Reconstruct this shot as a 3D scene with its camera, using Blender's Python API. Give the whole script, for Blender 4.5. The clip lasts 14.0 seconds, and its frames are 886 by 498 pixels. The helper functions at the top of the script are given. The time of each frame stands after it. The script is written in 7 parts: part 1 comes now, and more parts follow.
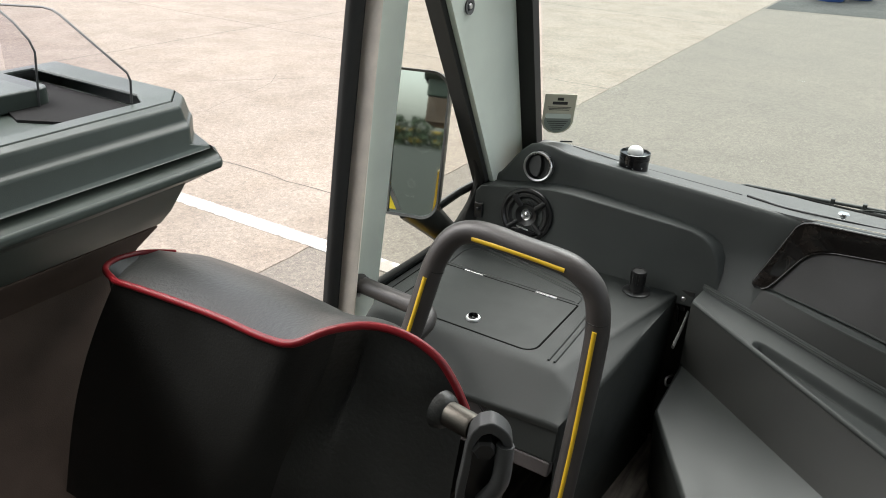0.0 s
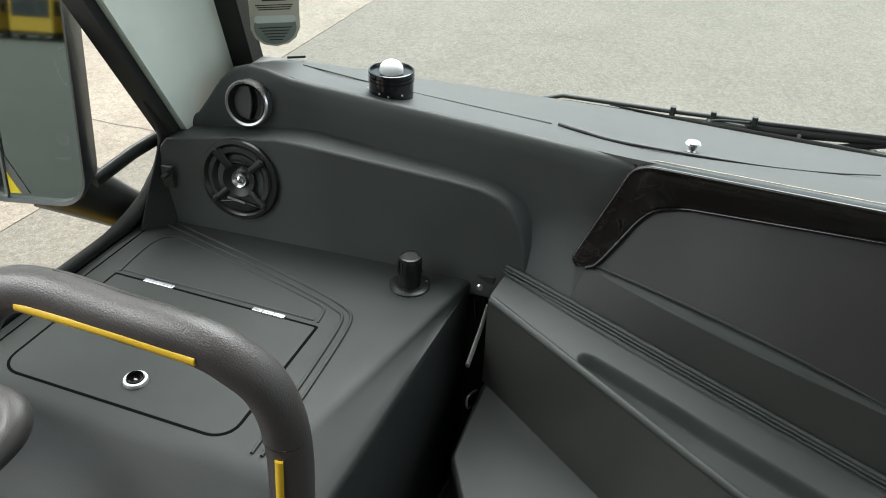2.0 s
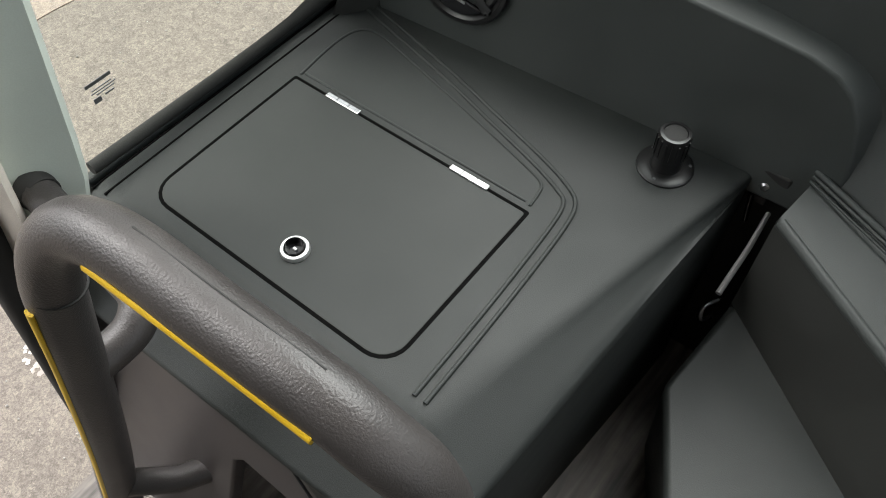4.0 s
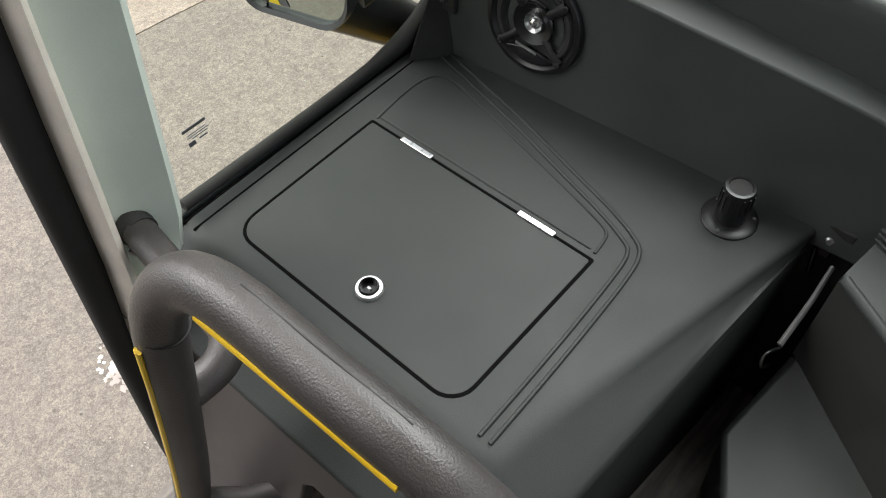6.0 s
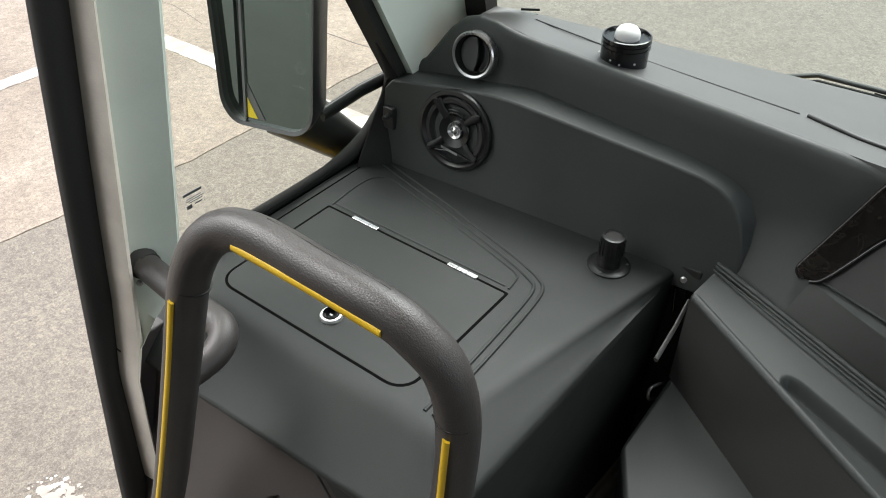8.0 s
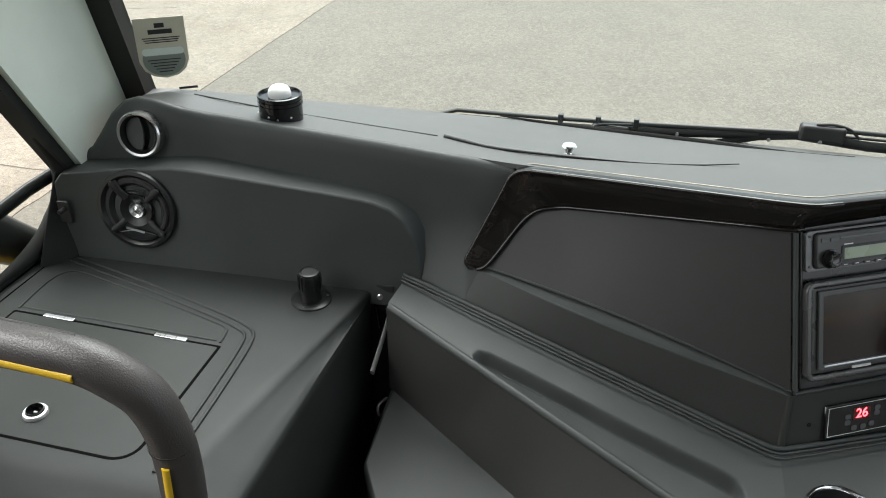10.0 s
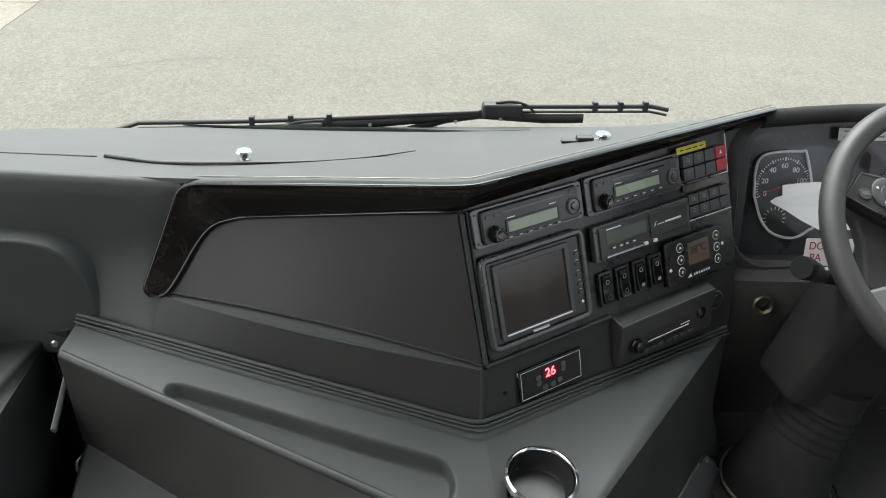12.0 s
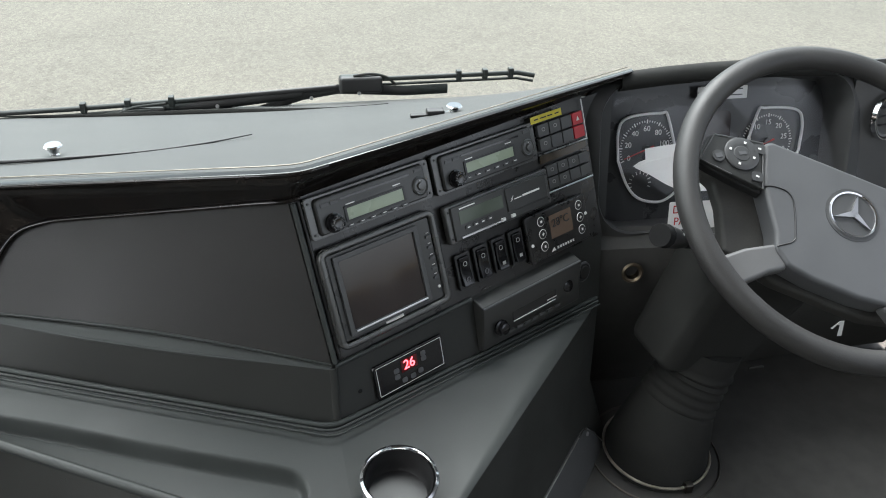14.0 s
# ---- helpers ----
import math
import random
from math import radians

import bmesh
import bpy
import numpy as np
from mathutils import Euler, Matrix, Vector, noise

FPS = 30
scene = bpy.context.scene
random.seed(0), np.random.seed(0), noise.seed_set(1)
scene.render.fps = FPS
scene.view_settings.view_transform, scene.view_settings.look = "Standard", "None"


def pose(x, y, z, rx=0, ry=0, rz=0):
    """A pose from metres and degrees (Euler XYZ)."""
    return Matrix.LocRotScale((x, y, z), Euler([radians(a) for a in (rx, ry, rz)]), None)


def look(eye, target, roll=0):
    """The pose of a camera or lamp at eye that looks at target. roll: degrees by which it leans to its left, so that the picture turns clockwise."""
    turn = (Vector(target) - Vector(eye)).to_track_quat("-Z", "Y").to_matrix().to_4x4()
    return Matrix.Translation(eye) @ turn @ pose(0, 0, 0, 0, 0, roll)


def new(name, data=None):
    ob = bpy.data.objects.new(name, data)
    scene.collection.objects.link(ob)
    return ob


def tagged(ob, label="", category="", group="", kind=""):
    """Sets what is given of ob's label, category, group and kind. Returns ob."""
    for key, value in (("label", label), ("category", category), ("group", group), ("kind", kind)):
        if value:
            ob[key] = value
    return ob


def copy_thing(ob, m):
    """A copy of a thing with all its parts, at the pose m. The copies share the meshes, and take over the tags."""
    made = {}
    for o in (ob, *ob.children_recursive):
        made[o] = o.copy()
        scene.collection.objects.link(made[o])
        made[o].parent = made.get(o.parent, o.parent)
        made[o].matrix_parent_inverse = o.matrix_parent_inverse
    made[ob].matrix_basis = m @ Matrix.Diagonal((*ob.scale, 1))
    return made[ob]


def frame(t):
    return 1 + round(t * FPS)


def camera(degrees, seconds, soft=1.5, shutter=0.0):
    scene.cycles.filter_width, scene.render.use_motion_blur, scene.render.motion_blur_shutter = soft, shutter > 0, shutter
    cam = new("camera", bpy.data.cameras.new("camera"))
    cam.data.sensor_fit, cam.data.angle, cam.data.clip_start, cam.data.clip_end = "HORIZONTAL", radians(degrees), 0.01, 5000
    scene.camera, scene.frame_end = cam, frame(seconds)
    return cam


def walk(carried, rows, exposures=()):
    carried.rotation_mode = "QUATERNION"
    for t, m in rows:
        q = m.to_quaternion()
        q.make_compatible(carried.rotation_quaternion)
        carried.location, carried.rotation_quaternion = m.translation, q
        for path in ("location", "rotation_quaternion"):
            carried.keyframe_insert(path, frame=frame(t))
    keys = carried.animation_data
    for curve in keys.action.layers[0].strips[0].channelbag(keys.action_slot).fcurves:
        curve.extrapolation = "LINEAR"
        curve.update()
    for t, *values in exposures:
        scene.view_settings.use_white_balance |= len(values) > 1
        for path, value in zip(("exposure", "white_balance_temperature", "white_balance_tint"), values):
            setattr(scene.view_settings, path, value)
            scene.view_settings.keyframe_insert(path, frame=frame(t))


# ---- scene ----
cam = camera(59.8, 14.0, soft=1.0)
PATH = [
    (0, (-0.307, -1.119, 1.78), (-1.226, 0.43, 0.909), 2.7),
    (0.5, (-0.286, -0.933, 1.715), (-1.163, 0.655, 0.873), -2.2),
    (0.8, (-0.28, -0.785, 1.659), (-1.051, 0.726, 0.599), -1.9),
    (1, (-0.29, -0.717, 1.645), (-0.98, 0.841, 0.598), -2.5),
    (1.5, (-0.334, -0.591, 1.655), (-0.81, 0.995, 0.533), 1.4),
    (2, (-0.37, -0.506, 1.651), (-0.888, 1.081, 0.551), 2.7),
    (2.5, (-0.341, -0.371, 1.635), (-1.096, 1.003, 0.392), 3.2),
    (3, (-0.345, -0.262, 1.605), (-1.173, 0.943, 0.241), -0.3),
    (3.5, (-0.466, -0.240, 1.586), (-1.170, 0.815, 0.038), 1.6),
    (4, (-0.535, -0.226, 1.609), (-1.255, 0.649, -0.039), -1.6),
    (4.2, (-0.549, -0.225, 1.608), (-1.293, 0.593, -0.059), -3.9),
    (6.3, (-0.547, -0.238, 1.654), (-1.423, 0.564, 0.045), -6.3),
    (6.5, (-0.557, -0.246, 1.654), (-1.461, 0.541, 0.052), -7.5),
    (7, (-0.488, -0.275, 1.683), (-1.489, 0.718, 0.264), -4.4),
    (7.2, (-0.426, -0.314, 1.683), (-1.41, 0.737, 0.294), -2.5),
    (9.3, (-0.364, -0.573, 1.653), (-1.096, 0.964, 0.603), -0.6),
    (9.5, (-0.349, -0.563, 1.655), (-0.975, 0.994, 0.567), 0.2),
    (10, (-0.297, -0.532, 1.661), (-0.679, 1.129, 0.614), 1.2),
    (10.5, (-0.239, -0.513, 1.664), (-0.408, 1.202, 0.65), 1.7),
    (11, (-0.209, -0.49, 1.663), (-0.143, 1.236, 0.655), 2.7),
    (11.5, (-0.191, -0.486, 1.66), (-0.037, 1.219, 0.625), 2.6),
    (12, (-0.186, -0.484, 1.659), (0.009, 1.211, 0.616), 2.8),
    (12.5, (-0.184, -0.481, 1.659), (0.014, 1.21, 0.61), 2.5),
    (13, (-0.179, -0.48, 1.66), (0.029, 1.204, 0.602), 1.9),
    (13.5, (-0.164, -0.462, 1.657), (0.143, 1.204, 0.594), 2.7),
    (14, (-0.09, -0.427, 1.644), (0.315, 1.193, 0.543), 3.0),
]
walk(cam, [(t, look(eye, target, roll)) for t, eye, target, roll in PATH],
     exposures=((0.0, 1.85, 6500, 9), (0.5, 1.82, 6500, 9), (1.0, 2.50, 6250, 5), (1.5, 2.12, 6250, 6), (2.2, 2.0, 6300, 6), (3.0, 1.95, 6400, 8), (4.0, 1.85, 6450, 9), (6.5, 1.8, 6450, 9), (7.2, 1.85, 6450, 9), (9.5, 1.95, 6300, 6), (10.5, 2.02, 6450, 9), (12.0, 2.12, 6350, 8), (14.0, 2.17, 6200, 9)))

# ---- world and light ----
world = bpy.data.worlds.new("sky")
scene.world = world
world.use_nodes = True
wn = world.node_tree
sky = wn.nodes.new("ShaderNodeTexSky")
sky.sky_type, sky.sun_disc = "NISHITA", False
sky.sun_elevation, sky.sun_rotation = radians(54), radians(250)
sky.air_density, sky.dust_density, sky.ozone_density = 1.0, 4.0, 1.0
desat = wn.nodes.new("ShaderNodeHueSaturation")
desat.inputs["Saturation"].default_value = 0.25
wn.links.new(sky.outputs[0], desat.inputs["Color"])
cloud = wn.nodes.new("ShaderNodeTexNoise")
cloud.inputs["Scale"].default_value, cloud.inputs["Detail"].default_value = 3.2, 6
cloud_tc = wn.nodes.new("ShaderNodeTexCoord")
wn.links.new(cloud_tc.outputs["Generated"], cloud.inputs["Vector"])
cloud_map = wn.nodes.new("ShaderNodeMapRange")
cloud_map.inputs[1].default_value, cloud_map.inputs[2].default_value = 0.35, 0.65
cloud_map.inputs[3].default_value, cloud_map.inputs[4].default_value = 0.6, 1.4
wn.links.new(cloud.outputs[0], cloud_map.inputs[0])
cloud_mix = wn.nodes.new("ShaderNodeMix")
cloud_mix.data_type, cloud_mix.blend_type = "RGBA", "MULTIPLY"
cloud_mix.inputs[0].default_value = 1
wn.links.new(desat.outputs[0], cloud_mix.inputs[6])
wn.links.new(cloud_map.outputs[0], cloud_mix.inputs[7])
wn.links.new(cloud_mix.outputs[2], wn.nodes["Background"].inputs[0])
wn.nodes["Background"].inputs[1].default_value = 0.12
sun = new("sun", bpy.data.lights.new("sun", "SUN"))
sun.data.energy, sun.data.angle, sun.data.color = 1.7, radians(45), (1.0, 0.98, 0.95)
sun.matrix_world = look((0, 7.2, 10), (0, 0, 0))


# ---- materials ----
def ramp(nt, src, stops):
    r = nt.nodes.new("ShaderNodeValToRGB")
    while len(r.color_ramp.elements) < len(stops):
        r.color_ramp.elements.new(0.5)
    for e, (p, c) in zip(r.color_ramp.elements, stops):
        e.position, e.color = p, (*c, 1) if len(c) == 3 else c
    nt.links.new(src, r.inputs[0])
    return r.outputs[0]


def mat(name, color, rough=0.5, metal=0.0, vary=0.12, grain=900.0, bump=0.0, blot=14.0, rough_vary=0.08, spec=0.5):
    """A painted, moulded or metal surface: base colour with blotches and fine grain, uneven gloss, fine relief."""
    m = bpy.data.materials.new(name)
    m.use_nodes = True
    nt = m.node_tree
    b = nt.nodes["Principled BSDF"]
    b.inputs["Roughness"].default_value, b.inputs["Metallic"].default_value = rough, metal
    b.inputs["Specular IOR Level"].default_value = spec
    tc = nt.nodes.new("ShaderNodeTexCoord")
    big = nt.nodes.new("ShaderNodeTexNoise")
    big.inputs["Scale"].default_value, big.inputs["Detail"].default_value = blot, 5
    fine = nt.nodes.new("ShaderNodeTexNoise")
    fine.inputs["Scale"].default_value, fine.inputs["Detail"].default_value = grain, 2
    nt.links.new(tc.outputs["Object"], big.inputs["Vector"])
    nt.links.new(tc.outputs["Object"], fine.inputs["Vector"])
    lo, hi = [c * (1 - vary) for c in color], [min(1, c * (1 + vary)) for c in color]
    mix = nt.nodes.new("ShaderNodeMix")
    mix.data_type, mix.blend_type = "RGBA", "MULTIPLY"
    mix.inputs[0].default_value = 1
    nt.links.new(ramp(nt, big.outputs[0], [(0.3, lo), (0.7, hi)]), mix.inputs[6])
    nt.links.new(ramp(nt, fine.outputs[0], [(0.3, (1 - vary,) * 3), (0.7, (1, 1, 1))]), mix.inputs[7])
    nt.links.new(mix.outputs[2], b.inputs["Base Color"])
    rr = ramp(nt, big.outputs[0], [(0.25, (max(0, rough - rough_vary),) * 3), (0.75, (min(1, rough + rough_vary),) * 3)])
    nt.links.new(rr, b.inputs["Roughness"])
    if bump:
        bp = nt.nodes.new("ShaderNodeBump")
        bp.inputs["Strength"].default_value, bp.inputs["Distance"].default_value = bump, 0.0006
        nt.links.new(fine.outputs[0], bp.inputs["Height"])
        nt.links.new(bp.outputs[0], b.inputs["Normal"])
    return m


def glow(name, color, strength):
    m = bpy.data.materials.new(name)
    m.use_nodes = True
    b = m.node_tree.nodes["Principled BSDF"]
    b.inputs["Base Color"].default_value = (0.02, 0.02, 0.02, 1)
    b.inputs["Emission Color"].default_value, b.inputs["Emission Strength"].default_value = (*color, 1), strength
    return m


def clear(name, tint=(1, 1, 1), gloss=1.0):
    """Thin clear glass: see-through with a Fresnel gloss."""
    m = bpy.data.materials.new(name)
    m.use_nodes = True
    nt = m.node_tree
    nt.nodes.remove(nt.nodes["Principled BSDF"])
    tr, gl, lw, mx = (nt.nodes.new(n) for n in ("ShaderNodeBsdfTransparent", "ShaderNodeBsdfGlossy", "ShaderNodeLayerWeight", "ShaderNodeMixShader"))
    tr.inputs[0].default_value = (*tint, 1)
    gl.inputs["Roughness"].default_value = 0.02
    gl.inputs[0].default_value = (gloss, gloss, gloss, 1)
    lw.inputs[0].default_value = 0.5
    steep, lift = nt.nodes.new("ShaderNodeMath"), nt.nodes.new("ShaderNodeMath")
    steep.operation, lift.operation = "POWER", "MULTIPLY_ADD"
    steep.inputs[1].default_value = 5.0
    lift.inputs[1].default_value, lift.inputs[2].default_value = 0.95, 0.025
    nt.links.new(lw.outputs["Facing"], steep.inputs[0])
    nt.links.new(steep.outputs[0], lift.inputs[0])
    nt.links.new(lift.outputs[0], mx.inputs[0])
    nt.links.new(tr.outputs[0], mx.inputs[1])
    nt.links.new(gl.outputs[0], mx.inputs[2])
    nt.links.new(mx.outputs[0], nt.nodes["Material Output"].inputs[0])
    return m


M_DASH = mat("dash_vinyl", (0.0375, 0.0425, 0.0395), 0.53, vary=0.10, grain=1500, bump=0.4, spec=0.5)
M_LOCKER = mat("locker_vinyl", (0.0175, 0.0205, 0.0190), 0.60, vary=0.10, grain=1500, bump=0.4, spec=0.38)
# paler dash vinyl: the light the top catches is put into its colour
M_TOP_LIT = mat("dash_top_vinyl_lit", (0.064, 0.067, 0.064), 0.46, vary=0.06, grain=900, bump=0.25, spec=0.55, rough_vary=0.02)
M_PANEL = mat("panel_vinyl", (0.027, 0.0262, 0.0245), 0.52, vary=0.12, grain=1500, bump=0.4, spec=0.45)
M_COLUMN = mat("column_plastic", (0.056, 0.055, 0.051), 0.70, vary=0.2, blot=30, spec=0.3)
M_PITCH = mat("matt_pitch_black", (0.027, 0.0275, 0.0255), 0.85, vary=0.25, spec=0.25)
M_BLACK = mat("black_plastic", (0.021, 0.021, 0.021), 0.45, vary=0.2)
M_GLOSS = mat("gloss_black", (0.008, 0.008, 0.009), 0.12, vary=0.2)
M_SCREEN = mat("dark_screen", (0.03, 0.022, 0.02), 0.1, vary=0.1)
M_LCD = mat("lcd_green", (0.30, 0.36, 0.25), 0.25, vary=0.05)
# near-black that stands in for the shade in gaps that aren't cut in
M_GAP_SHADE = mat("painted_gap_shade", (0.003, 0.003, 0.003), 0.95, vary=0.2, spec=0.05)
M_RUBBER = mat("black_rubber", (0.021, 0.021, 0.0195), 0.75, vary=0.25)
M_PILLAR = mat("grey_green_paint", (0.70, 0.76, 0.68), 0.42, vary=0.06, blot=9)
M_CREAM = mat("cream_rubber", (0.80, 0.73, 0.64), 0.5, vary=0.10, blot=25)
M_SLEEVE = mat("grip_sleeve", (0.041, 0.037, 0.035), 0.42, vary=0.18, grain=700, bump=0.65)
M_YELLOW = mat("yellow_strip", (0.56, 0.36, 0.012), 0.45, vary=0.10)
M_CHROME = mat("chrome", (0.85, 0.85, 0.86), 0.10, metal=1.0, vary=0.03)
M_LOCK = mat("polished_lock_ring", (0.88, 0.88, 0.87), 0.42, metal=1.0, vary=0.05)
M_STEEL = mat("satin_steel", (0.62, 0.62, 0.62), 0.3, metal=1.0, vary=0.1)
M_LEATHER = mat("black_leather", (0.032, 0.033, 0.031), 0.40, vary=0.2, grain=260, bump=0.9)
M_FABRIC = mat("black_fabric", (0.018, 0.018, 0.018), 0.9, vary=0.3, grain=1200, bump=0.5, spec=0.2)
M_BACK = mat("black_back_vinyl", (0.022, 0.0225, 0.021), 0.55, vary=0.2, grain=500, bump=0.6, spec=0.3)
M_RED = mat("red_piping", (0.24, 0.010, 0.016), 0.4, vary=0.1)
M_TRAY = mat("dark_grey_moulding", (0.052, 0.068, 0.058), 0.4, vary=0.12, grain=1200, bump=0.2)
M_BROWN = mat("brown_carpet", (0.13, 0.095, 0.078), 0.9, vary=0.2, grain=700, bump=0.6, spec=0.2)
M_LIDMAT = mat("satin_black_board", (0.0165, 0.0195, 0.0178), 0.60, vary=0.06, spec=0.4)
M_WHEEL = mat("wheel_rubber", (0.038, 0.037, 0.035), 0.5, vary=0.15, grain=1300, bump=0.4)
M_HUB = mat("hub_grey", (0.090, 0.092, 0.094), 0.5, vary=0.08)
M_WHITE = mat("white_paper", (0.80, 0.80, 0.78), 0.6, vary=0.03)
M_WALL = mat("interior_lining", (0.42, 0.41, 0.40), 0.8, vary=0.08)
M_TINTED = clear("tinted_side_glass", (0.26, 0.28, 0.27), 0.6)
M_ACRYL = clear("acrylic", (0.90, 0.885, 0.91), 0.22)


# ---- builders ----
def part(name, bm, material, parent=None, label="", smooth=None, bevel=0.0, seg=3):
    """Links a bmesh as one mesh object, under parent if given."""
    me = bpy.data.meshes.new(name)
    bmesh.ops.recalc_face_normals(bm, faces=bm.faces)
    bm.to_mesh(me)
    bm.free()
    me.materials.append(material)
    ob = new(name, me)
    if parent is not None:
        ob.parent = parent
    if label:
        ob["label"] = label
    if bevel:
        mod = ob.modifiers.new("bevel", "BEVEL")
        mod.width, mod.segments, mod.limit_method, mod.angle_limit = bevel, seg, "ANGLE", radians(28)
        mod.harden_normals = True
    if smooth or bevel:
        for p in me.polygons:
            p.use_smooth = True
        if not bevel:
            me.set_sharp_from_angle(angle=radians(smooth))
    return ob


def thing(name, label, category, at=(0, 0, 0), group="", kind=""):
    ob = new(name)
    ob.empty_display_size = 0.05
    ob.location = at
    return tagged(ob, label, category, group, kind)


def hull(verts, faces):
    bm = bmesh.new()
    vs = [bm.verts.new(v) for v in verts]
    for f in faces:
        bm.faces.new([vs[i] for i in f])
    return bm


def boxm(x0, x1, y0, y1, z0, z1, m=None):
    bm = hull([(x, y, z) for x in (x0, x1) for y in (y0, y1) for z in (z0, z1)],
              [(0, 1, 3, 2), (4, 6, 7, 5), (0, 4, 5, 1), (2, 3, 7, 6), (0, 2, 6, 4), (1, 5, 7, 3)])
    if m is not None:
        bmesh.ops.transform(bm, matrix=m, verts=bm.verts)
    return bm


def sheet(rows, thick=0.0):
    """A surface through rows of points; thick: how far it is thickened along its normals."""
    bm = bmesh.new()
    g = [[bm.verts.new(p) for p in r] for r in rows]
    for a, b in zip(g, g[1:]):
        for i in range(len(a) - 1):
            bm.faces.new((a[i], a[i + 1], b[i + 1], b[i]))
    if thick:
        bmesh.ops.recalc_face_normals(bm, faces=bm.faces)
        bmesh.ops.solidify(bm, geom=bm.faces[:], thickness=thick)
    return bm


def prism(outline, a, b):
    """An outline of (u, v) extruded: a and b map (u, v) to the points of its two ends."""
    bm = bmesh.new()
    lo, hi = [bm.verts.new(a(*p)) for p in outline], [bm.verts.new(b(*p)) for p in outline]
    n = len(outline)
    bm.faces.new(lo[::-1])
    bm.faces.new(hi)
    for i in range(n):
        bm.faces.new((lo[i], lo[(i + 1) % n], hi[(i + 1) % n], hi[i]))
    return bm


def disc(r0, r1, h, n=32, m=None):
    """A turned frustum from z=0 (r0) to z=h (r1)."""
    return turned([(0, 0), (r0, 0), (r1, h), (0, h)], n, m)


def turned(profile, n=32, m=None):
    """A profile of (radius, z) turned round z."""
    bm = bmesh.new()
    rings = []
    for r, z in profile:
        rings.append([bm.verts.new((0, 0, z))] if r < 1e-6 else [bm.verts.new((r * math.cos(2 * math.pi * i / n), r * math.sin(2 * math.pi * i / n), z)) for i in range(n)])
    for a, b in zip(rings, rings[1:]):
        for i in range(n):
            j = (i + 1) % n
            if len(a) == 1 and len(b) == 1:
                continue
            f = (a[0], b[i], b[j]) if len(a) == 1 else (a[i], a[j], b[0]) if len(b) == 1 else (a[i], a[j], b[j], b[i])
            bm.faces.new(f)
    if m is not None:
        bmesh.ops.transform(bm, matrix=m, verts=bm.verts)
    return bm


def spline(points, n=12):
    """A smooth line (Catmull-Rom) through the points."""
    p = [Vector(q) for q in points]
    p = [2 * p[0] - p[1]] + p + [2 * p[-1] - p[-2]]
    out = []
    for a, b, c, d in zip(p, p[1:], p[2:], p[3:]):
        for i in range(n):
            t = i / n
            out.append(0.5 * (2 * b + (c - a) * t + (2 * a - 5 * b + 4 * c - d) * t * t + (3 * b - a - 3 * c + d) * t ** 3))
    return out + [p[-2]]


def eased(points, r, n=4):
    """A line through the points whose corners are rounded off over a length r."""
    p = [Vector(q) for q in points]
    out = [p[0]]
    for a, b, c in zip(p, p[1:], p[2:]):
        u, w = b + (a - b) * min(0.45, r / (a - b).length), b + (c - b) * min(0.45, r / (c - b).length)
        out += [u.lerp(b, k / n).lerp(b.lerp(w, k / n), k / n) for k in range(n + 1)]
    return [tuple(q) for q in out + p[-1:]]


def tube(points, r, n=14, closed=False, caps=True, squash=1.0, up=None):
    """A tube of radius r (a number, or one for each point) along a line of points."""
    pts = [Vector(p) for p in points]
    rr = r if isinstance(r, (list, tuple)) else [r] * len(pts)
    bm = bmesh.new()
    rings, nrm = [], None
    for i, p in enumerate(pts):
        a = pts[i - 1] if i or closed else p
        b = pts[(i + 1) % len(pts)] if i < len(pts) - 1 or closed else p
        d = (b - a).normalized()
        if up is not None:
            nrm = Vector(up)
        elif nrm is None:
            nrm = Vector((0, 0, 1)) if abs(d.z) < 0.9 else Vector((0, 1, 0))
        nrm = (nrm - d * nrm.dot(d)).normalized()
        s = d.cross(nrm)
        rings.append([bm.verts.new(p + rr[i] * (math.cos(2 * math.pi * k / n) * nrm + squash * math.sin(2 * math.pi * k / n) * s)) for k in range(n)])
    for a, b in zip(rings, rings[1:] + (rings[:1] if closed else [])):
        for k in range(n):
            bm.faces.new((a[k], a[(k + 1) % n], b[(k + 1) % n], b[k]))
    if caps and not closed:
        bm.faces.new(rings[0][::-1])
        bm.faces.new(rings[-1])
    return bm


def lerp(a, b, t):
    return tuple(p + (q - p) * t for p, q in zip(a, b))


def along(pts, u):
    """The point at u (0 to 1) of a polyline, by length."""
    seg = [(Vector(b) - Vector(a)).length for a, b in zip(pts, pts[1:])]
    s = u * sum(seg)
    for a, b, l in zip(pts, pts[1:], seg):
        if s <= l or b is pts[-1]:
            return lerp(a, b, min(1, s / l))
        s -= l


def rounded(w, h, r, n=5):
    """A rounded rectangle's outline about the origin."""
    out = []
    for cx, cy, a in ((w / 2 - r, h / 2 - r, 0), (-w / 2 + r, h / 2 - r, 90), (-w / 2 + r, -h / 2 + r, 180), (w / 2 - r, -h / 2 + r, 270)):
        for i in range(n + 1):
            q = radians(a + 90 * i / n)
            out.append((cx + r * math.cos(q), cy + r * math.sin(q)))
    return out


def plate(outline, d, m):
    """An outline of (u, v) in the plane of pose m, from depth 0 to d along its z."""
    bm = prism(outline, lambda u, v: (u, v, 0), lambda u, v: (u, v, d))
    bmesh.ops.transform(bm, matrix=m, verts=bm.verts)
    return bm


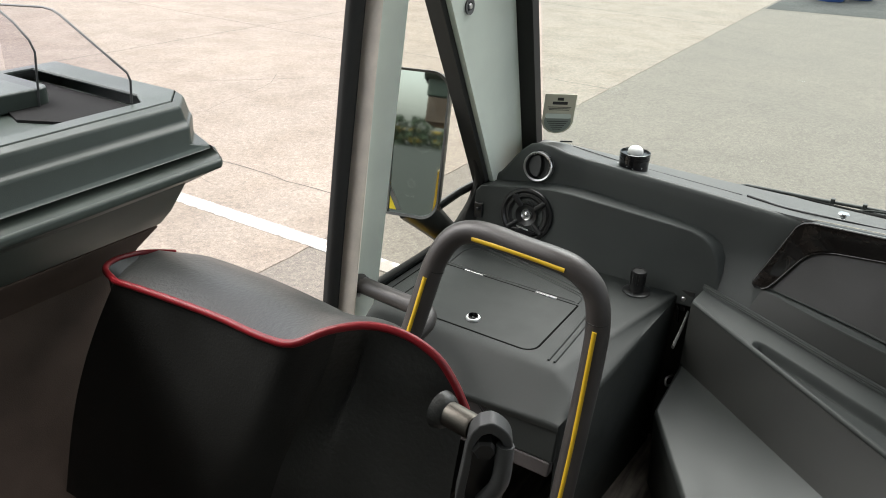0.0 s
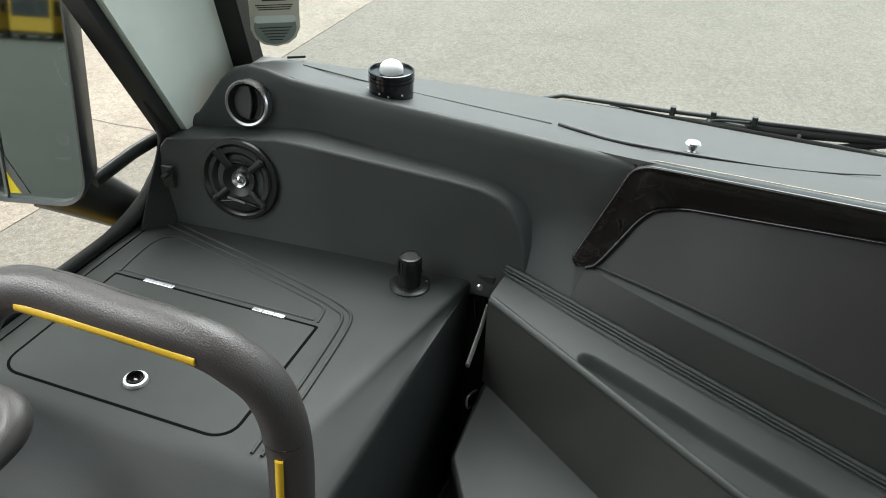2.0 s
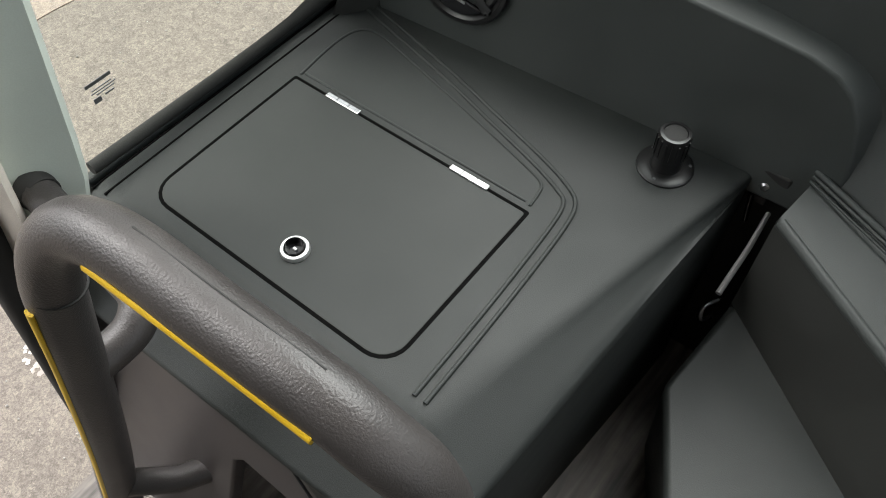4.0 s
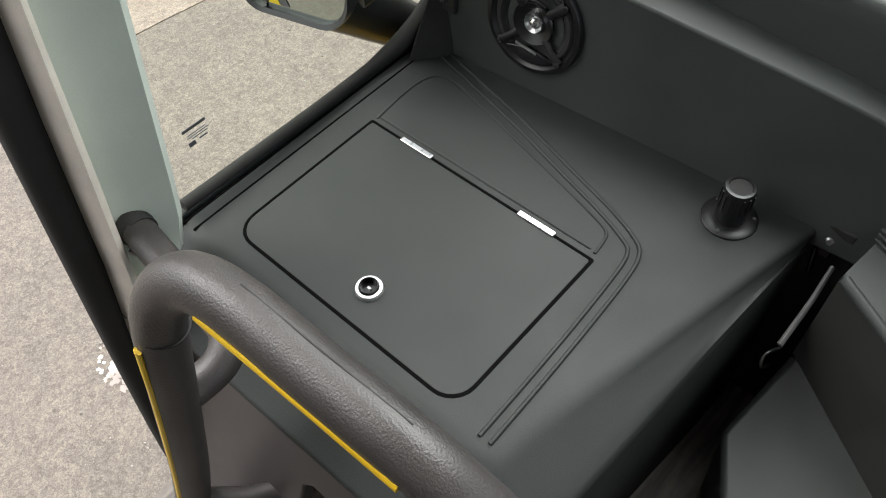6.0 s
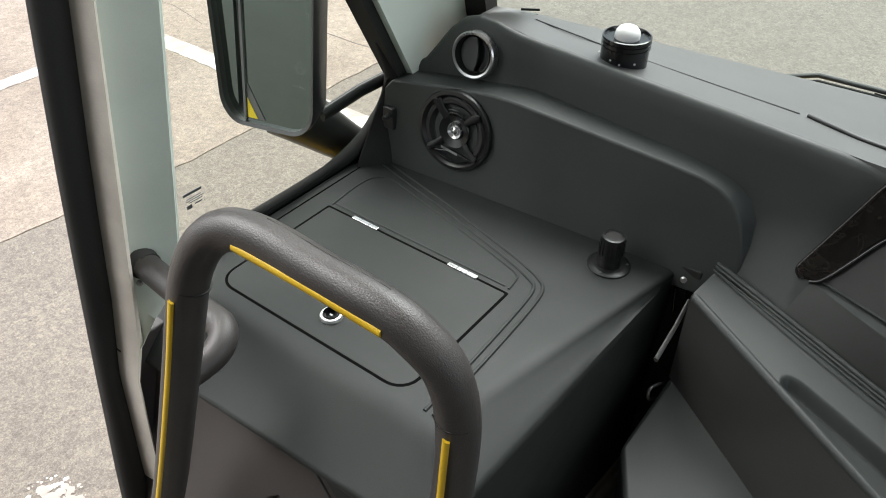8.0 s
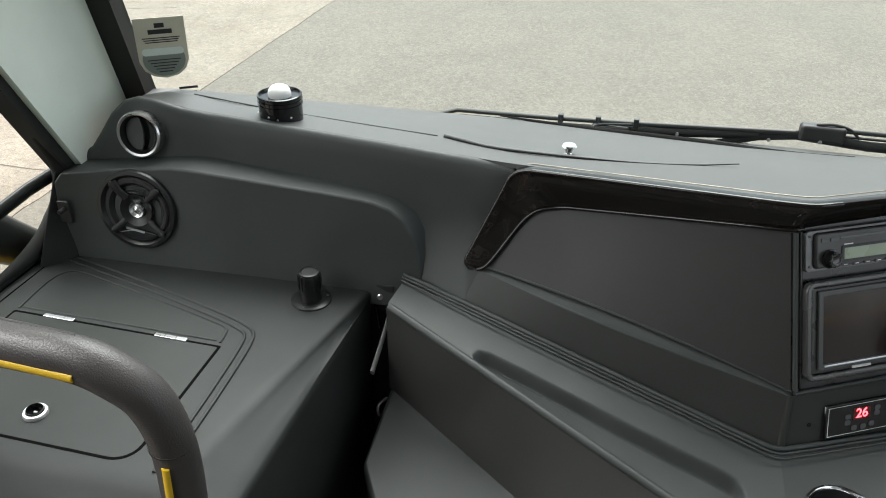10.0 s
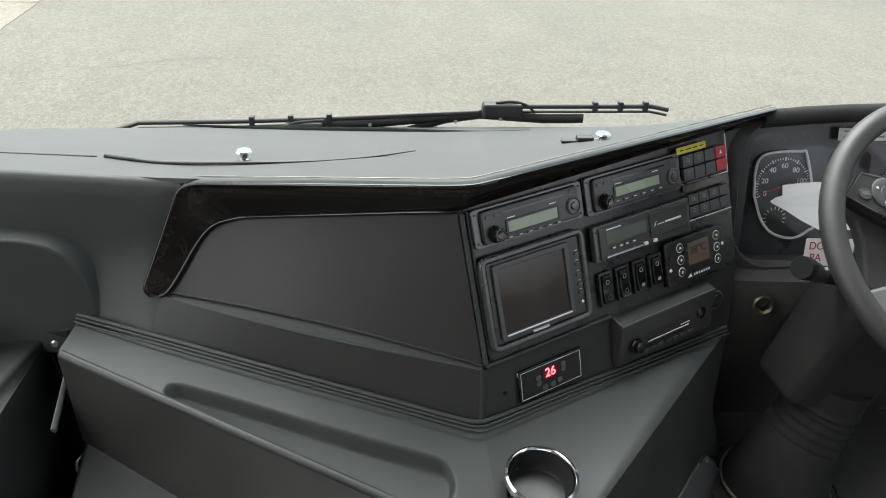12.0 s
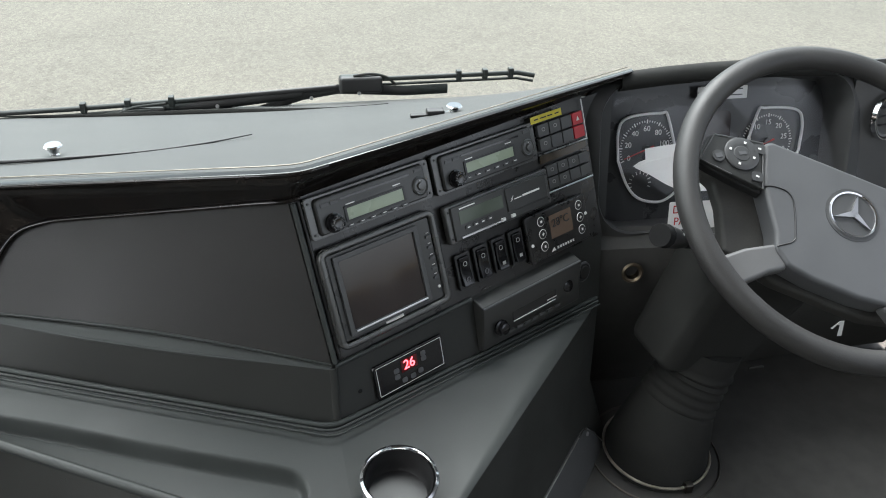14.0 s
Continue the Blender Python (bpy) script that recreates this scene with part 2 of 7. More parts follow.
def ring_plate(outer, inner, d, m):
    """A frame between two outlines of as many points each."""
    bm = bmesh.new()
    o0, o1 = [bm.verts.new((*p, 0)) for p in outer], [bm.verts.new((*p, d)) for p in outer]
    i0, i1 = [bm.verts.new((*p, 0)) for p in inner], [bm.verts.new((*p, d)) for p in inner]
    n = len(outer)
    for k in range(n):
        j = (k + 1) % n
        for q in ((o0[k], o0[j], o1[j], o1[k]), (i0[k], i1[k], i1[j], i0[j]), (o1[k], o1[j], i1[j], i1[k]), (o0[k], i0[k], i0[j], o0[j])):
            bm.faces.new(q)
    bmesh.ops.transform(bm, matrix=m, verts=bm.verts)
    return bm


def basis(o, u, v):
    """A pose at o whose x runs along u and y about along v; z is their normal."""
    u = Vector(u).normalized()
    w = u.cross(Vector(v)).normalized()
    v = w.cross(u)
    return Matrix(((u.x, v.x, w.x, o[0]), (u.y, v.y, w.y, o[1]), (u.z, v.z, w.z, o[2]), (0, 0, 0, 1)))


def bar(m, w, h, d=0.0006):
    return boxm(-w / 2, w / 2, -h / 2, h / 2, 0, d, m)


def words(name, text, size, m, material, parent, depth=0.0003):
    c = bpy.data.curves.new(name, "FONT")
    c.body, c.size, c.extrude, c.align_x, c.align_y = text, size, depth, "CENTER", "CENTER"
    tmp = bpy.data.objects.new(name, c)
    me = bpy.data.meshes.new_from_object(tmp)
    bpy.data.objects.remove(tmp)
    me.name = name
    me.transform(m)
    me.materials.append(material)
    ob = new(name, me)
    ob.parent = parent
    return ob


# ---- ground ----
def ground_mat(name, base, speck, scale, blot, warm):
    """Stony ground: pale and dark stones of two sizes over broad stains."""
    m = mat(name, base, 0.9, vary=0.10, grain=240, bump=0.6, blot=blot, spec=0.3)
    nt = m.node_tree
    b = nt.nodes["Principled BSDF"]
    last = b.inputs["Base Color"].links[0].from_socket
    tc = nt.nodes.new("ShaderNodeTexCoord")
    for sc, lo, hi in ((scale, 1 - speck, 1 + speck), (scale * 0.37, 1 - speck * 0.55, 1 + speck * 0.7), (scale * 0.13, 1 - speck * 0.5, 1 + speck * 0.45)):
        vor = nt.nodes.new("ShaderNodeTexVoronoi")
        vor.inputs["Scale"].default_value = sc
        nt.links.new(tc.outputs["Object"], vor.inputs["Vector"])
        bw = nt.nodes.new("ShaderNodeRGBToBW")
        nt.links.new(vor.outputs["Color"], bw.inputs[0])
        mx = nt.nodes.new("ShaderNodeMix")
        mx.data_type, mx.blend_type = "RGBA", "MULTIPLY"
        mx.inputs[0].default_value = 1
        nt.links.new(last, mx.inputs[6])
        nt.links.new(ramp(nt, bw.outputs[0], [(0.2, (lo, lo, lo)), (0.8, (hi, hi, hi * 0.98))]), mx.inputs[7])
        last = mx.outputs[2]
    spot = nt.nodes.new("ShaderNodeTexVoronoi")
    spot.inputs["Scale"].default_value = scale * 0.07
    nt.links.new(tc.outputs["Object"], spot.inputs["Vector"])
    mx = nt.nodes.new("ShaderNodeMix")
    mx.data_type, mx.blend_type = "RGBA", "MULTIPLY"
    mx.inputs[0].default_value = 1
    nt.links.new(last, mx.inputs[6])
    nt.links.new(ramp(nt, spot.outputs["Distance"], [(0.08, (0.86, 0.85, 0.84)), (0.14, (1, 1, 1))]), mx.inputs[7])
    last = mx.outputs[2]
    stain = nt.nodes.new("ShaderNodeTexNoise")
    stain.inputs["Scale"].default_value, stain.inputs["Detail"].default_value = 2.6, 6
    nt.links.new(tc.outputs["Object"], stain.inputs["Vector"])
    mx = nt.nodes.new("ShaderNodeMix")
    mx.data_type, mx.blend_type = "RGBA", "MULTIPLY"
    mx.inputs[0].default_value = 1
    nt.links.new(last, mx.inputs[6])
    nt.links.new(ramp(nt, stain.outputs[0], [(0.3, warm), (0.6, (1, 1, 1))]), mx.inputs[7])
    nt.links.new(mx.outputs[2], b.inputs["Base Color"])
    return m


def paint_mat(name):
    """Road paint worn through to the stone in patches."""
    m = mat(name, (0.52, 0.51, 0.48), 0.8, vary=0.10, blot=9, grain=160)
    nt = m.node_tree
    b = nt.nodes["Principled BSDF"]
    old = b.inputs["Base Color"].links[0].from_socket
    tc = nt.nodes.new("ShaderNodeTexCoord")
    no = nt.nodes.new("ShaderNodeTexNoise")
    no.inputs["Scale"].default_value, no.inputs["Detail"].default_value = 11, 8
    nt.links.new(tc.outputs["Object"], no.inputs["Vector"])
    mx = nt.nodes.new("ShaderNodeMix")
    mx.data_type = "RGBA"
    nt.links.new(ramp(nt, no.outputs[0], [(0.46, (1, 1, 1)), (0.54, (0, 0, 0))]), mx.inputs[0])
    nt.links.new(old, mx.inputs[6])
    mx.inputs[7].default_value = (0.26, 0.23, 0.21, 1)
    nt.links.new(mx.outputs[2], b.inputs["Base Color"])
    return m


M_CONC = ground_mat("pale_concrete", (0.218, 0.184, 0.160), 0.20, 300, 0.7, (0.84, 0.82, 0.80))
M_ASPH = ground_mat("worn_asphalt", (0.147, 0.129, 0.115), 0.22, 380, 0.5, (0.92, 0.92, 0.92))
M_TAR = ground_mat("dark_tar_patch", (0.052, 0.052, 0.050), 0.2, 85, 0.5, (0.8, 0.8, 0.8))
M_YARD = ground_mat("dark_yard_asphalt", (0.026, 0.028, 0.025), 0.2, 85, 0.5, (0.8, 0.8, 0.8))
M_JOINT = mat("joint_dirt", (0.10, 0.085, 0.075), 0.95, vary=0.3)
M_PAINT = paint_mat("worn_white_paint")
EDGE = -2.765
ground = part("ground", hull([(-900, -900, -0.02), (900, -900, -0.02), (900, 900, -0.02), (-900, 900, -0.02)], [(0, 1, 2, 3)]), M_ASPH)
tagged(ground, "flat grey yard ground reaching the horizon", "ground", kind="structure")
# the asphalt's broken edge against the concrete
rnd = random.Random(4)
edge_y = [-60 + 2 * k for k in range(29)] + [-2 + 0.05 * k for k in range(400)] + [18 + 3 * k for k in range(25)]
edge_line = [(EDGE - 0.12 * max(0.0, min(1.6, 1.05 - y)) + 0.010 * noise.noise((y * 2.3, 0, 0)) + 0.007 * noise.noise((y * 9, 5, 0)), y) for y in edge_y]
asph = part("road", hull([(x - 0.03, y, 0.0) for x, y in edge_line] + [(60, 90, 0.0), (60, -60, 0.0)], [tuple(range(len(edge_line) + 2))]), M_ASPH)
tagged(asph, "worn grey asphalt of an open yard", "asphalt", kind="structure")
conc = part("pavement", prism(edge_line + [(-60, 90), (-60, -60)], lambda x, y: (x, y, -0.015), lambda x, y: (x, y, 0.003)), M_CONC)
tagged(conc, "pale concrete apron with cracks and joints", "concrete", kind="structure")
for b in ((-14, -2.22, 1.645, 1.755), (-4.01, -3.92, -3.2, 1.665)):
    tagged(part("bay_line", boxm(*b, 0.001, 0.006), M_PAINT), "worn white parking bay line painted on the yard", "road marking", group="bay lines")
rb = random.Random(21)
bm = bmesh.new()
for k in range(90):
    a, rr = rb.uniform(0, 6.283), 0.085 * rb.random() ** 0.6
    x, y = -1.775 + rr * math.cos(a) * 1.1, -0.155 + rr * math.sin(a) * 0.75
    r = rb.uniform(0.004, 0.017) * (1.2 - rr / 0.11)
    top = [bm.verts.new((x + r * rb.uniform(0.6, 1.4) * math.cos(q), y + r * rb.uniform(0.6, 1.4) * math.sin(q), 0.0012 + 0.00002 * k)) for q in (0, 0.8, 1.6, 2.4, 3.2, 4.0, 4.8, 5.6)]
    bm.faces.new(top)
tagged(part("paint_splash", bm, M_PAINT), "broken splash of white paint dried on asphalt", "paint splash", kind="stuff")


def crack(name, pts, w, label, material):
    """A crack or joint: a thin uneven dark ribbon on the ground."""
    line = []
    for a, b in zip(pts, pts[1:]):
        n = max(2, int((Vector(b) - Vector(a)).length / 0.12))
        line += [lerp(a, b, k / n) for k in range(n)]
    line.append(pts[-1])
    lo, hi = [], []
    for k, (x, y) in enumerate(line):
        o = 0.02 * noise.noise((x * 3, y * 3, 1)) + 0.012 * noise.noise((x * 11, y * 11, 2))
        ww = w * (0.6 + 0.6 * abs(noise.noise((x * 6, y * 6, 4))))
        d = Vector(line[min(k + 1, len(line) - 1)]) - Vector(line[max(k - 1, 0)])
        nrm = Vector((-d.y, d.x)).normalized()
        lo.append((x + nrm.x * (o - ww), y + nrm.y * (o - ww), 0.0042))
        hi.append((x + nrm.x * (o + ww), y + nrm.y * (o + ww), 0.0042))
    tagged(part(name, sheet([lo, hi]), material), label, "crack", group="ground cracks", kind="structure")


crack("slab_joint", [(-14, 2.36), (EDGE, 2.29)], 0.007, "dirty joint between concrete slabs", M_JOINT)
crack("slab_joint", [(-14, 6.2), (EDGE, 6.0)], 0.010, "dirty joint between concrete slabs", M_JOINT)
crack("slab_joint", [(-14, 11.0), (EDGE, 10.8)], 0.014, "dirty joint between concrete slabs", M_JOINT)
crack("slab_joint", [(-7.4, 2.8), (-7.2, 30)], 0.010, "dirty joint between concrete slabs", M_JOINT)
crack("slab_joint", [(-5.9, 3.6), (-5.2, 4.4), (-4.6, 4.9), (-3.9, 5.2)], 0.008, "fine crack wandering across concrete", M_JOINT)
rc = random.Random(12)
for k in range(9):
    x, y, a = rc.uniform(-9.5, -4.2), rc.uniform(2.2, 12.0), rc.uniform(-0.5, 0.5)
    line = [(x, y)]
    for j in range(rc.randint(3, 6)):
        a += rc.uniform(-0.6, 0.6)
        x, y = x + 0.35 * math.cos(a), y + 0.35 * math.sin(a)
        line.append((x, y))
    crack("fine_crack", line, 0.0035, "fine crack wandering across concrete", M_JOINT)
for y0, x0 in ((4.4, -1.9), (8.3, 1.2)):
    crack("fine_crack", [(x0, y0), (x0 + 0.5, y0 + 0.25), (x0 + 1.1, y0 + 0.3)], 0.003, "fine crack in worn asphalt", M_JOINT)
tar = part("tar_patch", hull([(-2.72, 13.2, 0.003), (-0.8, 13.6, 0.003), (7, 14.6, 0.003), (16, 24, 0.003), (6, 34, 0.003), (-2.72, 30, 0.003)], [(0, 1, 2, 3, 4, 5)]), M_TAR)
tagged(tar, "darker damp patch of asphalt", "asphalt patch", kind="structure")

yard = part("road_dark", hull([(-60, -190, 0.002), (60, -190, 0.002), (60, -4.2, 0.002), (-1.0, -4.0, 0.002), (-60, -5.0, 0.004)], [(0, 1, 2, 3, 4)]), M_YARD)
yard.location.z = 0.004
tagged(yard, "darker newer asphalt of the bus park", "asphalt", kind="structure")

# pebbles and chips scattered near the door
bm = bmesh.new()
for k in range(900):
    x, y = rnd.uniform(-3.6, -1.2), rnd.uniform(-1.0, 3.5)
    if k % 3 == 0:
        x, y = rnd.uniform(-2.6, 3.0), rnd.uniform(1.6, 6.5)
    r = rnd.uniform(0.0015, 0.0045)
    vs = [bm.verts.new((x + r * math.cos(a) * rnd.uniform(0.7, 1.3), y + r * math.sin(a) * rnd.uniform(0.7, 1.3), 0.003)) for a in (0, 1.3, 2.5, 3.8, 5.1)]
    top = bm.verts.new((x, y, 0.003 + r * 0.8))
    for a in range(5):
        bm.faces.new((vs[a], vs[(a + 1) % 5], top))
M_CHIP = mat("stone_chips", (0.30, 0.285, 0.26), 0.9, vary=0.4, blot=90)
tagged(part("gravel", bm, M_CHIP), "loose pale stone chips lying on the yard", "gravel", kind="stuff")


def drum(x, y, s=1.0):
    d = thing("plastic_drum", "blue plastic drum standing in the yard", "drum", (x, y, 0), "blue drums")
    part("body", turned([(0, 0), (0.24, 0), (0.27, 0.03), (0.29, 0.12), (0.29, 0.28), (0.30, 0.30), (0.29, 0.32), (0.29, 0.58), (0.30, 0.60), (0.29, 0.62), (0.285, 0.82), (0.25, 0.88), (0, 0.88)], 28), M_BLUE, d, smooth=40)
    part("lid", turned([(0.25, 0.88), (0.26, 0.885), (0.26, 0.92), (0.22, 0.925), (0.21, 0.90), (0, 0.90)], 28), M_BLACK, d, smooth=40)
    return d


M_BLUE = mat("blue_plastic", (0.045, 0.10, 0.33), 0.45, vary=0.12)
first = drum(-2.02, 15.4)
copy_thing(first, pose(-1.60, 16.1, 0))

# ---- a yard behind: parked buses and a tree line, seen in the door mirror ----
M_BUSY = mat("yellow_bus_paint", (0.72, 0.42, 0.01), 0.35, vary=0.06, blot=2)
# bus yellow darkened: the backlit shade of the far buses is in this colour
M_BUSFAR = mat("shaded_bus_yellow", (0.30, 0.19, 0.010), 0.5, vary=0.08, blot=2)
M_DARKGLASS = mat("dark_bus_glass", (0.02, 0.025, 0.028), 0.08, vary=0.1)
M_TYRE = mat("tyre", (0.015, 0.015, 0.015), 0.8)


def parked_bus():
    b = thing("parked_bus", "yellow bus parked at the far side of the yard", "bus", (0, 0, 0), "parked buses")
    part("body", boxm(-1.2, 1.2, 0, 9, 0.45, 2.9), M_BUSFAR, b, bevel=0.12)
    part("skirt", boxm(-1.16, 1.16, 0.1, 8.9, 0.28, 0.46), M_BLACK, b)
    part("front_window", boxm(-1.05, 1.05, 8.97, 9.02, 1.35, 2.45), M_DARKGLASS, b, bevel=0.02)
    for k in range(6):
        for x in (-1.21, 1.19):
            part("side_window", boxm(x, x + 0.02, 0.5 + 1.4 * k, 1.7 + 1.4 * k, 1.5, 2.35), M_DARKGLASS, b)
    for x in (-1.18, 0.93):
        for y in (1.8, 7.4):
            part("tyre", turned([(0.0, 0), (0.44, 0), (0.48, 0.05), (0.48, 0.2), (0.44, 0.25), (0.0, 0.25)], 24, pose(x, y, 0.48, 0, 90, 0)), M_TYRE, b, smooth=40)
    return b


bus = parked_bus()
bus.matrix_basis = pose(-9.0, -148, 0, 0, 0, 3)
for x, y, a in ((-13.0, -148.5, 3), (-17.0, -149, 2), (-21.0, -149, 3), (-25.0, -149.5, 3), (-12.8, -58, 2), (-15.7, -58, 2), (-18.6, -58.4, 3), (-21.5, -58.6, 2), (-24.4, -59, 3), (-5.0, -148, 2)):
    copy_thing(bus, pose(x, y, 0, 0, 0, a))

M_LEAF = mat("dark_leaves", (0.035, 0.055, 0.025), 0.8, vary=0.4, blot=6)
M_BARK = mat("bark", (0.09, 0.07, 0.055), 0.9, vary=0.3)


def yard_tree(h, seed):
    r = random.Random(seed)
    t = thing("tree", "dark green leafy tree in a far row", "tree", (0, 0, 0), "tree line")
    part("trunk", tube(spline([(0, 0, -0.1), (0.1, 0, h * 0.3), (-0.05, 0.1, h * 0.6), (0.1, 0, h * 0.9)], 4), [0.28 - 0.25 * k / 12 for k in range(13)], 8), M_BARK, t, smooth=60)
    bm = bmesh.new()
    for k in range(420):
        a, z = r.uniform(0, 6.283), r.uniform(0.25, 1.0)
        rad = h * 0.34 * math.sin(math.pi * min(1, (z - 0.15) / 0.95)) ** 0.7 * r.uniform(0.3, 1.05)
        c = Vector((rad * math.cos(a), rad * math.sin(a), h * z))
        s = h * r.uniform(0.03, 0.07)
        vs = [bm.verts.new(c + Vector((r.uniform(-s, s), r.uniform(-s, s), r.uniform(-s, s)))) for _ in range(4)]
        for f in ((0, 1, 2), (0, 2, 3), (0, 3, 1), (1, 2, 3)):
            bm.faces.new([vs[i] for i in f])
    part("crown", bm, M_LEAF, t)
    return t


tree = yard_tree(8.0, 3)
tree.matrix_basis = pose(-40, -104, -4)
for k in range(15):
    copy_thing(tree, pose(-44 + 4.2 * k + rnd.uniform(-1, 1), -106 + rnd.uniform(-5, 5), rnd.uniform(-4.8, -3.2), 0, 0, rnd.uniform(0, 360)))

# ---- vehicle shell ----
FLOOR = 0.64
M_BROWNPANEL = mat("brown_black_panel", (0.050, 0.044, 0.043), 0.45, vary=0.12)


def plank_mat():
    m = mat("wood_look_vinyl", (0.13, 0.115, 0.10), 0.5, vary=0.2, grain=60)
    nt = m.node_tree
    b = nt.nodes["Principled BSDF"]
    old = b.inputs["Base Color"].links[0].from_socket
    tc = nt.nodes.new("ShaderNodeTexCoord")
    mp = nt.nodes.new("ShaderNodeMapping")
    mp.inputs["Scale"].default_value = (60, 5, 5)
    mp.inputs["Rotation"].default_value = (0, 0, radians(12))
    no = nt.nodes.new("ShaderNodeTexNoise")
    no.inputs["Scale"].default_value, no.inputs["Detail"].default_value = 1.6, 8
    nt.links.new(tc.outputs["Object"], mp.inputs[0])
    nt.links.new(mp.outputs[0], no.inputs["Vector"])
    mx = nt.nodes.new("ShaderNodeMix")
    mx.data_type, mx.blend_type = "RGBA", "MULTIPLY"
    mx.inputs[0].default_value = 1
    nt.links.new(old, mx.inputs[6])
    nt.links.new(ramp(nt, no.outputs[0], [(0.35, (0.35, 0.33, 0.3)), (0.65, (1.3, 1.25, 1.2))]), mx.inputs[7])
    nt.links.new(mx.outputs[2], b.inputs["Base Color"])
    return m


M_PLANK = plank_mat()
floor = part("floor", boxm(-1.10, 1.10, -5.0, 0.62, FLOOR - 0.06, FLOOR), M_PLANK)
tagged(floor, "grey wood-look vinyl cab floor", "floor", kind="structure")
tagged(part("ceiling", boxm(-1.14, 1.14, -5.06, 0.25, 2.62, 2.68), M_WALL), "pale lined coach roof", "ceiling", kind="structure")
tagged(part("wall_right", boxm(1.10, 1.14, -5.0, 0.55, 0.3, 1.15), M_WALL), "coach side wall below the windows", "wall", kind="structure")
tagged(part("wall_left", boxm(-1.12, -1.08, -5.0, -1.10, 0.3, 1.25), M_WALL), "coach side wall below the windows", "wall", kind="structure")
tagged(part("wall_back", boxm(-1.14, 1.14, -5.06, -5.0, 0.3, 2.62), M_WALL), "coach rear bulkhead", "wall", kind="structure")
tagged(part("wall_skin", boxm(1.144, 1.160, -5.0, 0.50, 0.3, 1.16), M_BUSY), "yellow painted outer skin of the coach side", "wall", kind="structure")
tagged(part("wall_skin", boxm(-1.150, -1.124, -5.0, -1.10, 0.3, 1.16), M_BUSY), "yellow painted outer skin of the coach side", "wall", kind="structure")
tagged(part("trim", boxm(-1.104, -1.088, -0.172, -0.06, 0.3, 0.986), M_BROWNPANEL, bevel=0.003), "dark brown-grey filler panel behind the door seal", "trim", kind="structure")
tagged(part("wall_skin", boxm(-1.150, -1.124, 0.02, 0.40, 0.3, 0.97), M_BUSY), "yellow painted outer skin below the quarter window", "wall", kind="structure")
tagged(part("wall_front", sheet([[(x, 0.97 - 0.36 * (x / 0.95) ** 2, z) for x in [-0.96 + 0.096 * k for k in range(21)]] for z in (0.3, 0.7, 1.03)], 0.02), M_BUSY), "yellow front panel below the windscreen", "wall", kind="structure")
for x0, x1 in ((-1.12, -1.08), (1.10, 1.14)):
    tagged(part("cant_rail", boxm(x0, x1, -5.0, -0.2, 2.42, 2.62), M_WALL), "pale lining above the side windows", "wall", kind="structure")
    for k in range(3):
        tagged(part("window_post", boxm(x0, x1, -4.0 + 1.3 * k, -3.9 + 1.3 * k, 1.1, 2.3), M_BLACK), "black post between side windows", "pillar", kind="structure")

# tinted side windows, out of view, added to hold back daylight from behind
for x in (-1.10, 1.12):
    for k in range(4):
        if k < 3:
            tagged(part("window_side", hull([(x, y, z) for y, z in ((-5.0 + 1.3 * k, 1.12), (-3.72 + 1.3 * k, 1.12), (-3.72 + 1.3 * k, 2.44), (-5.0 + 1.3 * k, 2.44))], [(0, 1, 2, 3)]), M_TINTED), "dark tinted coach side window, unseen, added to cut light from behind", "window", kind="structure")

# windscreen
def wbase(x):
    return (x, 0.885 - 0.36 * (x / 0.95) ** 2, 1.085 + 0.121 * (x / 0.9) ** 2)


def screen_at(x, z):
    b = wbase(x)
    return (x, b[1] - 0.27 * (z - b[2]), z)


def windscreen():
    w = part("windscreen", sheet([[screen_at(-1.0 + 0.1 * k, wbase(-1.0 + 0.1 * k)[2] - 0.02 + (2.5 - wbase(-1.0 + 0.1 * k)[2]) * j / 10) for k in range(21)] for j in range(11)], 0.0), M_WSCREEN, smooth=60)
    w.visible_shadow = False
    return tagged(w, "large clear windscreen with a slight green tint", "windscreen", kind="structure")


M_FLANK = mat("painted_flank_yellow", (0.62, 0.48, 0.02), 0.4, vary=0.06)
M_WSCREEN = clear("tinted_screen", (0.84, 0.92, 0.885), 0.45)
M_QUARTER = clear("tinted_quarter", (0.90, 0.93, 0.88), 0.6)
windscreen()

# ---- pillars and door opening ----
def strip(name, ys, x_in, x_out, z0, z1, material, label, nz=10):
    """A post between two lines y = a + b (z - 1), given as ((a0, b0), (a1, b1))."""
    (a0, b0), (a1, b1) = ys
    rows = []
    for k in range(nz + 1):
        z = z0 + (z1 - z0) * k / nz
        y0, y1 = a0 + b0 * (z - 1), a1 + b1 * (z - 1)
        rows.append([(x_in, y0, z), (x_in, y1, z), (x_out, y1, z), (x_out, y0, z), (x_in, y0, z)])
    bm = sheet(rows)
    return tagged(part(name, bm, material, smooth=35), label, "pillar", kind="structure")


